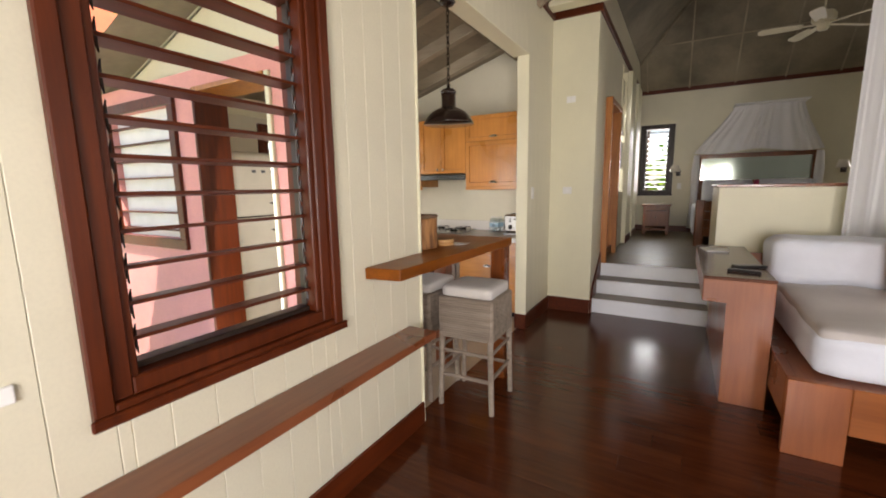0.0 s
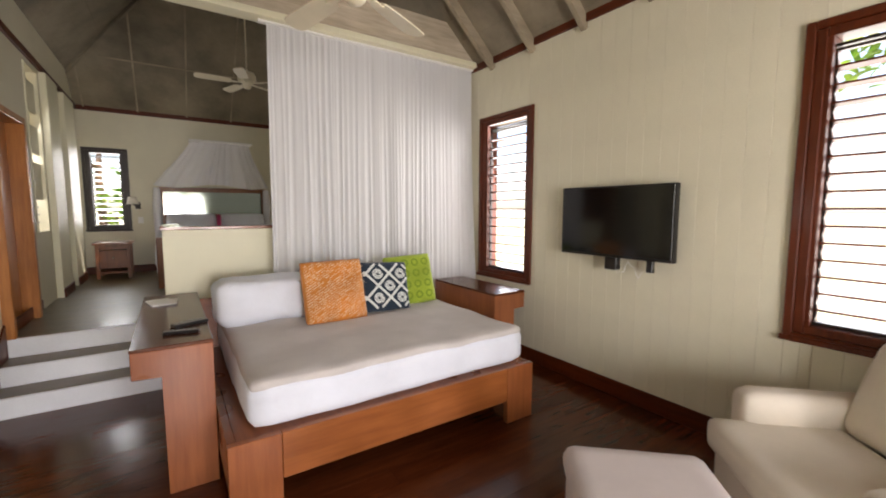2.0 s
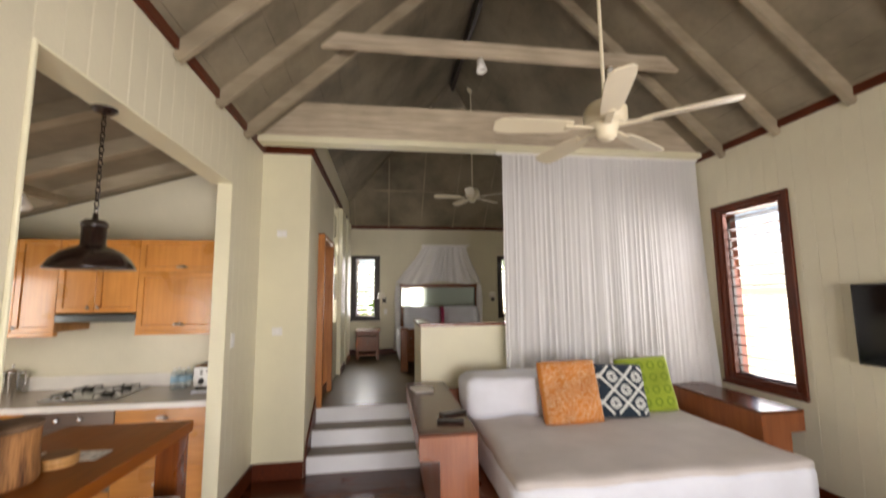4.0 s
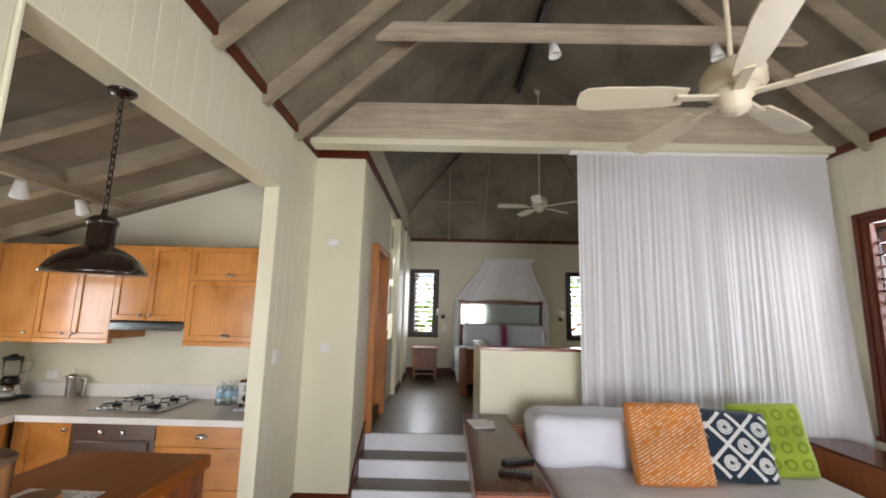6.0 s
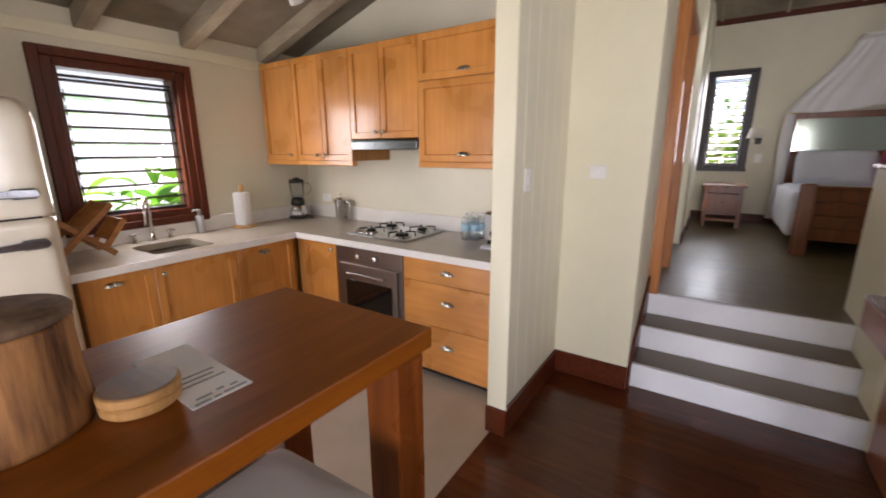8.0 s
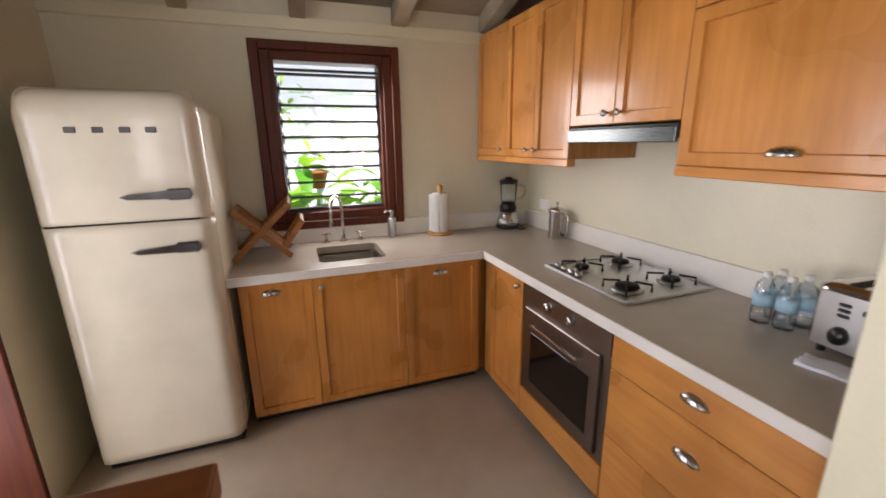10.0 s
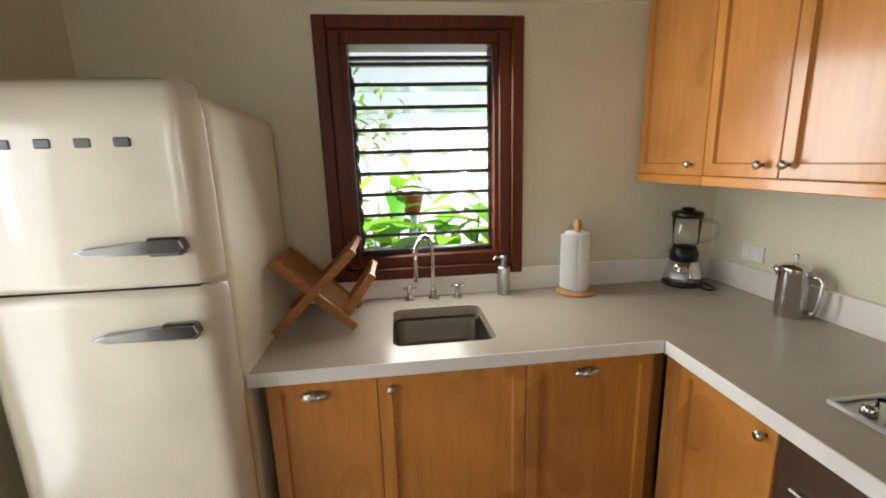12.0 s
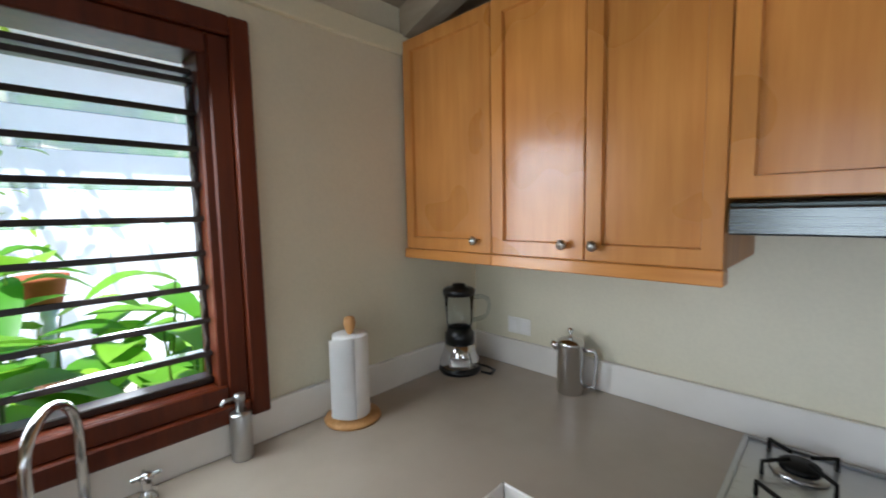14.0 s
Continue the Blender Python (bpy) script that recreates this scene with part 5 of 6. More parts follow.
def blender_jug():
    b = thing("blender", (-2.57, 5.2, 0.914), "black and chrome blender with a clear glass jug", "blender", turn=40)
    part("foot", lathe([(0.0, 0.0), (0.088, 0.0), (0.092, 0.008), (0.09, 0.02)], seg=28), BLACK, b, local=True, smooth=True)
    part("motor_base", lathe([(0.089, 0.02), (0.084, 0.05), (0.07, 0.085), (0.064, 0.11), (0.0, 0.11)], seg=28), CHROME, b, "chrome motor base", local=True, smooth=True)
    part("control_panel", moved(soft_box(-0.042, 0.042, -0.01, 0.01, -0.02, 0.02, 0.01, 3, 0, 6), pose(0, -0.076, 0.05, -22, 0, 0)), STEEL, b, local=True, smooth=True)
    part("collar", lathe([(0.062, 0.108), (0.064, 0.15), (0.055, 0.16), (0.05, 0.176)], seg=24), BLACK, b, local=True, smooth=True)
    jug = part("jug", lathe([(0.0, 0.176), (0.05, 0.176), (0.056, 0.19), (0.064, 0.302)], seg=20), CLEAR, b, "clear ribbed glass jug", local=True, smooth=True)
    part("handle", tube([(0.06, 0.0, 0.292), (0.098, 0, 0.296), (0.122, 0, 0.286), (0.13, 0, 0.262), (0.126, 0, 0.235), (0.105, 0, 0.212), (0.056, 0, 0.2)], 0.008), CLEAR, jug, local=True, smooth=True)
    part("lid", lathe([(0.068, 0.302), (0.07, 0.322), (0.06, 0.33), (0.03, 0.332), (0.028, 0.345), (0.0, 0.347)], seg=24), BLACK, b, "black lid", local=True, smooth=True)
    part("cable", tube([(0.08, 0.03, 0.012), (0.12, 0.02, 0.007), (0.15, -0.02, 0.006), (0.13, -0.06, 0.006), (0.09, -0.05, 0.01)], 0.005), BLACK, b, local=True, smooth=True)

    for o in (b, *b.children_recursive):
        if o is b:
            o.scale = (1.02, 1.02, 1.13)


blender_jug()


def french_press():
    p = thing("french_press", (-2.1, 5.318, 0.914), "polished steel coffee press on the worktop", "coffee press", turn=14)
    part("body", lathe([(0.0, 0.0), (0.05, 0.0), (0.053, 0.004), (0.053, 0.175), (0.055, 0.18), (0.053, 0.185)], seg=28), CHROME, p, local=True, smooth=True)
    part("lid", lathe([(0.055, 0.18), (0.054, 0.19), (0.045, 0.2), (0.02, 0.208), (0.004, 0.21), (0.004, 0.225), (0.012, 0.23), (0.012, 0.24), (0.0, 0.245)], seg=24), CHROME, p, local=True, smooth=True)
    p.scale = (0.96, 0.96, 1.04)
    part("spout", moved(lathe([(0.02, 0.0), (0.01, 0.03), (0.0, 0.032)], seg=10), pose(-0.05, 0, 0.165, 0, -60, 0)), CHROME, p, local=True, smooth=True)
    part("handle", tube([(0.05, 0, 0.165), (0.09, 0, 0.168), (0.1, 0, 0.15), (0.096, 0, 0.06), (0.085, 0, 0.03), (0.05, 0, 0.03)], 0.0075), CHROME, p, local=True, smooth=True)


french_press()


def outlet():
    s = thing("power_outlet", (-2.4, KN, 1.1), "white double power socket above the upstand", "power socket")
    part("plate", box(-2.46, -2.34, KN - 0.008, KN, 1.062, 1.137, 0.003), WHITE_PLASTIC, s)
    for x in (-2.43, -2.37):
        part("socket", box(x - 0.016, x + 0.016, KN - 0.011, KN - 0.008, 1.077, 1.122, 0.003), PAPER, s)


outlet()


def hob():
    h = thing("gas_hob", (-1.27, 5.1, 0.914), "steel gas hob with four burners and black iron grates", "hob")
    x0, x1, y0, y1 = -1.555, -0.965, 4.862, 5.372
    part("plate", box(x0, x1, y0, y1, 0.914, 0.92, 0.003), STEEL, h)
    for a, b, c, d in ((x0, x1, y0, y0 + 0.014), (x0, x1, y1 - 0.014, y1), (x0, x0 + 0.014, y0 + 0.014, y1 - 0.014), (x1 - 0.014, x1, y0 + 0.014, y1 - 0.014)):
        part("rim", box(a, b, c, d, 0.92, 0.927, 0.002), STEEL, h, "raised steel rim")
    for x, y, r in ((-1.42, 5.25, 0.045), (-1.42, 5.0, 0.036), (-1.1, 5.25, 0.04), (-1.1, 4.99, 0.052)):
        part("burner_ring", lathe([(r + 0.018, 0.92), (r + 0.02, 0.926), (r + 0.006, 0.932), (0.0, 0.932)], (x, y, 0), 22), STEEL, h, "steel burner ring", smooth=True)
        b = part("burner", lathe([(r, 0.932), (r, 0.942), (r * 0.85, 0.947), (0.0, 0.948)], (x, y, 0), 20), IRON, h, "black burner cap", smooth=True)
        g = 0.1
        for a in range(4):
            c, s = math.cos(a * math.pi / 2 + 0.78), math.sin(a * math.pi / 2 + 0.78)
            part("pan_support", tube([(x + c * g, y + s * g, 0.921), (x + c * g, y + s * g, 0.955), (x + c * 0.03, y + s * 0.03, 0.96)], 0.0055, 6), IRON, b)
    for k in range(4):
        part("knob", lathe([(0.018, 0.92), (0.017, 0.94), (0.013, 0.946), (0.0, 0.947)], (-1.485 + 0.055 * k, 4.9, 0), 16), CHROME, h, "chrome hob knob", smooth=True)


hob()


def water_bottle(at, turn):
    b = thing("water_bottle", at, "small clear water bottle with a blue label", "bottle", "water bottles", turn=turn)
    body = part("body", lathe([(0.0, 0.0), (0.03, 0.0), (0.032, 0.006), (0.032, 0.05), (0.03, 0.056), (0.032, 0.062), (0.032, 0.12), (0.025, 0.15), (0.012, 0.165), (0.012, 0.178)], seg=16), BLUE_PET, b, local=True, smooth=True)
    part("label", lathe([(0.0328, 0.066), (0.0328, 0.112)], seg=16), BLUE_LABEL, body, "pale blue label", local=True, smooth=True)
    part("cap", lathe([(0.014, 0.172), (0.014, 0.19), (0.0, 0.191)], seg=12), WHITE_PLASTIC, b, "white cap", local=True, smooth=True)


BLUE_LABEL = plastic("pale blue label", "9fc4d6", 0.5)
for at in ((-0.67, 5.2, 0.914), (-0.6, 5.215, 0.914), (-0.665, 5.275, 0.914), (-0.59, 5.29, 0.914)):
    water_bottle(at, 30)


def toaster():
    t = thing("toaster", (-0.33, 5.25, 0.914), "polished steel toaster with black controls", "toaster", turn=86)
    part("body", soft_box(-0.13, 0.13, -0.16, 0.16, 0.015, 0.2, 0.035, 4, 0, 10), CHROME, t, local=True, smooth=True)
    part("end_panel", soft_box(-0.128, -0.142, -0.13, 0.13, 0.03, 0.18, 0.006, 2, 0, 6), STEEL, t, local=True)
    for k, (y, z, r) in enumerate(((-0.07, 0.075, 0.028), (0.06, 0.07, 0.026))):
        part("dial", lathe([(0.0, 0.0), (r, 0.0), (r * 0.85, 0.016), (0.0, 0.018)], (-0.142, y, z), 16, Matrix.Rotation(radians(-90), 3, "Y")), BLACK, t, "black dial", local=True, smooth=True)
    for y in (-0.07, 0.06):
        for z in (0.125, 0.14, 0.155):
            part("button", box(-0.149, -0.142, y - 0.014, y + 0.014, z - 0.004, z + 0.004, 0.001), BLACK, t, "black button", local=True)
    part("lever", box(-0.165, -0.142, -0.02, 0.01, 0.145, 0.158, 0.003), BLACK, t, "black lever", local=True)
    for y in (-0.07, 0.07):
        part("slot", box(-0.1, 0.1, y - 0.018, y + 0.018, 0.199, 0.202, 0.001), SHADOW_GAP, t, local=True)
    t.scale = (1.0, 1.0, 1.15)
    for sx in (-0.1, 0.1):
        for sy in (-0.12, 0.12):
            part("foot", lathe([(0.012, 0.0), (0.012, 0.02)], (sx, sy, 0), 10), BLACK, t, local=True)


toaster()


def napkin():
    n = thing("napkin", (-0.35, 5.045, 0.914), "folded white cloth on the worktop before the toaster", "napkin", turn=12)
    bm = bmesh.new()
    rows = []
    for i in range(13):
        x = -0.09 + 0.18 * i / 12
        rows.append([bm.verts.new((x + 0.006 * noise.noise(Vector((i, j, 3.3))), -0.05 + 0.1 * j / 8, 0.012 + 0.01 * noise.noise(Vector((x * 22, j * 0.7, 1.2))))) for j in range(9)])
    for a, b in zip(rows, rows[1:]):
        for j in range(8):
            bm.faces.new((a[j], a[j + 1], b[j + 1], b[j]))
    ext = bmesh.ops.extrude_face_region(bm, geom=list(bm.faces))
    for v in ext["geom"]:
        if isinstance(v, bmesh.types.BMVert):
            v.co.z = 0.001
    part("cloth", bm, WHITE_CLOTH, n, local=True, smooth=True)


napkin()


def dish_rack():
    """A folding rack of slatted panels that cross; the crossing line runs from front to back."""
    d = thing("dish_rack", (-2.4, 3.44, 0.914), "folding slatted bamboo dish rack beside the sink", "dish rack")
    x0, x1 = -2.54, -2.235

    def bar(p, q, xa, xb, thick):
        (ya, za), (yb, zb) = p, q
        ln = math.hypot(yb - ya, zb - za)
        m = pose(0, ya, za, math.degrees(math.atan2(zb - za, yb - ya)), 0, 0)
        return moved(box(xa, xb, 0.0, ln, -thick / 2, thick / 2, 0.002), m)

    def along(p, q, t):
        return (p[0] + (q[0] - p[0]) * t, p[1] + (q[1] - p[1]) * t)

    def panel(p, q, inset, slats_from, count):
        for x in (x0 + inset, x1 - inset - 0.016):
            part("rail", bar(p, q, x, x + 0.016, 0.034), RACK_WOOD, d)
        for t in (slats_from, 0.94):
            part("cross_bar", bar(along(p, q, t), along(p, q, t + 0.055), x0 + inset + 0.017, x1 - inset - 0.017, 0.02), RACK_WOOD, d)
        for k in range(count):
            x = x0 + inset + 0.022 + (x1 - x0 - 2 * inset - 0.052) * k / (count - 1)
            part("slat", bar(along(p, q, slats_from), q, x, x + 0.009, 0.012), RACK_WOOD, d)
    panel((3.285, 0.932), (3.605, 1.245), 0.0, 0.5, 13)
    panel((3.59, 0.932), (3.295, 1.212), 0.019, 0.12, 12)
    panel((3.556, 0.985), (3.668, 1.138), 0.038, 0.2, 11)


dish_rack()


BADGE = plastic("grey badge metal", "5a5b5c", 0.3)


def fridge():
    f = thing("refrigerator", (-2.25, 2.95, 0.0), "rounded cream retro fridge with two doors and metal handles", "fridge")
    y0, y1, xf = 2.62, 3.272, -1.865

    def slab(x0, x1, z0, z1, rad, seg=5):
        bm = bmesh.new()
        add_box(bm, x0, x1, y0, y1, z0, z1)
        bmesh.ops.bevel(bm, geom=[e for e in bm.edges if e.calc_length() > 0], offset=rad, segments=seg, profile=0.5, affect="EDGES", clamp_overlap=True)
        return bm
    part("body", slab(-2.62, xf - 0.075, 0.03, 1.765, 0.06), FRIDGE_SIDE, f, smooth=True)
    bm = bmesh.new()

    def door(z0, z1, top):
        """A swelling door with its front corners rounded, and its top too on the upper one."""
        b = bmesh.new()
        ny, nz = 24, 30
        fr, bk = [], []
        for j in range(nz + 1):
            z = z0 + (z1 - z0) * j / nz
            tz = (z1 - z) / 0.12
            rt = 1.0 if (not top or tz >= 1) else math.sqrt(max(0.0, 1 - (1 - tz) ** 2))
            ra, rb = [], []
            for i in range(ny + 1):
                u = -1 + 2 * i / ny
                y = (y0 + y1) / 2 + u * (y1 - y0) / 2 * (1 if rt == 1 else 0.86 + 0.14 * rt)
                eu = max(0.0, (abs(u) - 0.8) / 0.2)
                x = xf - 0.055 * (1 - math.sqrt(max(0.0, 1 - eu * eu))) - 0.008 * u * u - 0.06 * (1 - rt)
                ra.append(b.verts.new((x, y, z)))
                rb.append(b.verts.new((xf - 0.072, y, z)))
            fr.append(ra), bk.append(rb)
        for g, flip in ((fr, False), (bk, True)):
            for j in range(nz):
                for i in range(ny):
                    b.faces.new((g[j][i], g[j][i + 1], g[j + 1][i + 1], g[j + 1][i]))
        for i in range(ny):
            b.faces.new((fr[0][i], fr[0][i + 1], bk[0][i + 1], bk[0][i]))
            b.faces.new((fr[nz][i], fr[nz][i + 1], bk[nz][i + 1], bk[nz][i]))
        for j in range(nz):
            b.faces.new((fr[j][0], fr[j + 1][0], bk[j + 1][0], bk[j][0]))
            b.faces.new((fr[j][ny], fr[j + 1][ny], bk[j + 1][ny], bk[j][ny]))
        return b
    bm.free()
    upper = part("freezer_door", door(1.252, 1.80, True), FRIDGE, f, smooth=True)
    lower = part("fridge_door", door(0.08, 1.24, False), FRIDGE, f, smooth=True)
    part("door_gap", box(-2.0, xf - 0.022, y0 + 0.03, y1 - 0.06, 1.239, 1.253, 0.001), SHADOW_GAP, f)
    part("plinth", box(-2.55, xf - 0.08, y0 + 0.02, y1 - 0.02, 0.0, 0.08, 0.003), SHADOW_GAP, f)
    for d, z in ((upper, 1.363), (lower, 1.122)):
        h = prism([(2.94, z - 0.004), (2.97, z - 0.016), (3.2, z - 0.02), (3.215, z - 0.005), (3.205, z + 0.02), (3.12, z + 0.018), (2.97, z + 0.006)], xf - 0.012, xf + 0.028, "x")
        hd = part("handle", bevelled(h, 0.004, 2), HANDLE_METAL, d, "satin metal bar handle")
        part("handle_mount", box(xf - 0.03, xf + 0.02, 3.115, 3.205, z - 0.025, z + 0.025, 0.006), HANDLE_METAL, hd)
    # the maker's mark becomes four plain small blocks
    for y in (2.818, 2.91, 3.002, 3.094):
        part("badge_block", box(xf - 0.01, xf + 0.003, y - 0.02, y + 0.02, 1.623, 1.647, 0.003), BADGE, upper, "small plain metal block")


fridge()


def bar_table():
    t = thing("bar_table", (-0.08, 2.95, 0.0), "high reddish-brown bar table that passes the wall end", "bar table")
    z0, z1 = 1.03, 1.088
    prof = [(0.004, 2.05), (0.197, 2.08), (0.235, 3.475), (-0.39, 3.475), (-0.40, 2.575), (0.004, 2.575)]
    part("tabletop", bevelled(prism(prof, z0, z1, "z"), 0.005, 2), TABLE_WOOD, t)
    for x0, y0 in ((0.12, 3.33), (-0.38, 3.33), (-0.38, 2.6)):
        part("leg", box(x0, x0 + 0.11, y0, y0 + 0.11, 0.0, z0, 0.005), TABLE_LEG, t)
    part("apron", box(-0.36, -0.33, 2.71, 3.33, 0.95, z0, 0.003), TABLE_WOOD, t)


bar_table()


def bar_stool(at, turn, label):
    s = thing("bar_stool", at, label, "bar stool", "bar stools", turn=turn)
    w = 0.19
    for sx in (-1, 1):
        for sy in (-1, 1):
            leg = bmesh.new()
            add_tube(leg, [(sx * (w - 0.005), sy * (w - 0.005), 0.0), (sx * (w - 0.018), sy * (w - 0.014), 0.52)], [0.018, 0.021], 8)
            part("leg", leg, RATTAN, s, local=True)
    for sy in (-1, 1):
        part("rung", tube([(-w + 0.01, sy * (w - 0.01), 0.22), (w - 0.01, sy * (w - 0.01), 0.22)], 0.013), RATTAN, s, local=True)
        part("rung", tube([(sy * (w - 0.01), -w + 0.01, 0.24), (sy * (w - 0.01), w - 0.01, 0.24)], 0.013), RATTAN, s, local=True)
        part("rung", tube([(-w + 0.01, sy * (w - 0.01), 0.395), (w - 0.01, sy * (w - 0.01), 0.395)], 0.011), RATTAN, s, local=True)
        part("rung", tube([(sy * (w - 0.01), -w + 0.01, 0.41), (sy * (w - 0.01), w - 0.01, 0.41)], 0.011), RATTAN, s, local=True)
    part("seat_box", box(-w, w, -w, w, 0.485, 0.76, 0.012, 2), RATTAN, s, local=True)
    for k in range(18):
        z = 0.496 + 0.0148 * k
        for a in range(4):
            pts = []
            for i in range(13):
                u = -w + 0.012 + (2 * w - 0.024) * i / 12
                pts.append((u, -w + 0.0012 * (1 if (i + k) % 2 else -1), z))
            strand = tube(pts, 0.0072, 5)
            part("weave_strand", moved(strand, pose(0, 0, 0, 0, 0, 90 * a)), RATTAN, s, local=True)
    part("cushion", soft_box(-w + 0.012, w - 0.012, -w + 0.012, w - 0.012, 0.755, 0.835, 0.028, 3, 0.004, 8), STOOL_CLOTH, s, "pale grey seat cushion", local=True, smooth=True)


bar_stool((0.163, 2.99, 0.0), 2, "grey rattan bar stool with a pale cushion at the table")
bar_stool((-0.27, 2.98, 0.0), -3, "grey rattan bar stool pushed under the bar table")


def log_bucket():
    b = thing("log_bucket", (-0.112, 2.735, 1.088), "hollow log bucket with a dark bark lid on the bar table", "bucket")
    bm = bmesh.new()
    rings = []
    for r, z in ((0.0, 0.001), (0.117, 0.0), (0.122, 0.012), (0.12, 0.06), (0.115, 0.12), (0.115, 0.18), (0.117, 0.208), (0.112, 0.215), (0.0, 0.215)):
        ring = []
        for k in range(40):
            a = 2 * math.pi * k / 40
            rr = r * (1 + 0.05 * noise.noise(Vector((math.cos(a) * 1.5, math.sin(a) * 1.5, z * 3))) + 0.025 * noise.noise(Vector((math.cos(a) * 5, math.sin(a) * 5, z * 2))))
            ring.append(bm.verts.new((rr * math.cos(a), rr * math.sin(a), z)))
        rings.append(ring)
    for a, c in zip(rings, rings[1:]):
        for k in range(40):
            bm.faces.new((a[k], a[(k + 1) % 40], c[(k + 1) % 40], c[k]))
    part("log", bm, LOG_WOOD, b, local=True, smooth=True)
    lid = part("lid", lathe([(0.0, 0.2155), (0.115, 0.2155), (0.121, 0.22), (0.122, 0.23), (0.117, 0.236), (0.0, 0.238)], seg=36), BARK, b, "grey-brown bark lid", local=True, smooth=True)
    bm = bmesh.new()
    bmesh.ops.create_uvsphere(bm, u_segments=20, v_segments=12, radius=1.0)
    for v in bm.verts:
        k = 1 + 0.25 * noise.noise(v.co * 1.7)
        v.co = (-0.045 + v.co.x * 0.042 * k, -0.05 + v.co.y * 0.055 * k, 0.245 + v.co.z * 0.022 * k)
    part("lid_knob", bm, BLACKWOOD, lid, "dark knotty grip on the lid", local=True, smooth=True)
    b.scale = (0.93, 0.93, 0.9)


log_bucket()


def round_box():
    b = thing("round_box", (-0.03, 2.898, 1.0896), "round pale wooden box with a lid on the table", "box")
    part("base", lathe([(0.0, 0.0), (0.067, 0.0), (0.072, 0.005), (0.073, 0.019), (0.069, 0.0225), (0.066, 0.0235)], seg=48), PALE_WOOD, b, local=True)
    lid = part("lid", lathe([(0.066, 0.0235), (0.07, 0.0245), (0.074, 0.028), (0.074, 0.041), (0.072, 0.044), (0.068, 0.045), (0.0, 0.045)], seg=48), PALE_WOOD, b, local=True)
    part("lid_panel", lathe([(0.069, 0.0452), (0.068, 0.0465), (0.0, 0.0468)], seg=48), WORN_WOOD, lid, "greyish worn top of the lid", local=True)
    b.scale = (0.9, 0.9, 0.95)


round_box()


def leaflet():
    p = thing("leaflet", (-0.068, 3.0, 1.0882), "white printed leaflet lying under the round box", "leaflet", turn=88)
    part("sheet", box(-0.058, 0.058, -0.148, 0.148, 0.0, 0.0012, 0), PAPER, p, local=True)
    for k, (x0, x1, y) in enumerate(((-0.04, -0.01, -0.12), (0.0, 0.015, -0.115), (0.025, 0.04, -0.12), (-0.045, 0.045, -0.06), (-0.045, 0.03, -0.04), (-0.045, 0.04, -0.02), (-0.05, -0.02, -0.138), (-0.015, 0.0, -0.138), (0.005, 0.05, -0.136))):
        part("print_bar", box(x0, x1, y - 0.003, y + 0.003, 0.0012, 0.0016, 0), INK, p, "grey print", local=True)


leaflet()


def pendant_lamp():
    l = thing("pendant_lamp", (-0.05, 3.02, 1.89), "dark bronze dome pendant lamp on a chain", "pendant lamp")
    part("shade", lathe([(0.1576, 0), (0.1592, 0.0031), (0.1544, 0.0154), (0.1376, 0.0423), (0.108, 0.0693), (0.072, 0.0886), (0.0488, 0.0963), (0.0448, 0.104), (0.0448, 0.1848), (0.0392, 0.1925), (0.0392, 0.1887), (0.0392, 0.1001), (0.072, 0.0832), (0.1048, 0.0639), (0.1344, 0.0385), (0.152, 0.0046)], seg=40), LAMP_BRONZE, l, local=True, smooth=True)
    part("neck_cap", lathe([(0.048, 0.1733), (0.0496, 0.1887), (0.036, 0.2017), (0.0112, 0.2079), (0.0096, 0.231), (0, 0.231)], seg=24), LAMP_BRONZE, l, local=True, smooth=True)
    part("bulb", lathe([(0, 0.0231), (0.02, 0.0308), (0.024, 0.0501), (0.012, 0.077), (0.0104, 0.1001)], seg=16), FROST, l, "unlit white bulb", local=True, smooth=True)
    n = 16
    for k in range(n):
        z0 = 0.226 + (0.69 - 0.226) * k / n
        pts = []
        for i in range(13):
            a = 2 * math.pi * i / 12
            u, v = 0.0085 * math.cos(a), 0.02 * math.sin(a)
            pts.append((u if k % 2 else 0, 0 if k % 2 else u, z0 + 0.015 + v))
        part("chain_link", tube(pts, 0.0028, 5), LAMP_BRONZE, l, "dark chain link", local=True)
    l.scale = (1.06, 1.06, 1.13)
    part("canopy", lathe([(0.0, 0.65), (0.035, 0.66), (0.05, 0.674), (0.05, 0.68)], seg=20), LAMP_BRONZE, l, local=True, smooth=True)


pendant_lamp()
for y, aim in ((4.06, (-0.4, 0.4, -1)), (4.53, (-0.2, 0.8, -1))):
    spotlight((-1.55, y, KZT(-1.55) - 0.165), aim, "small white spotlight under the kitchen ceiling")

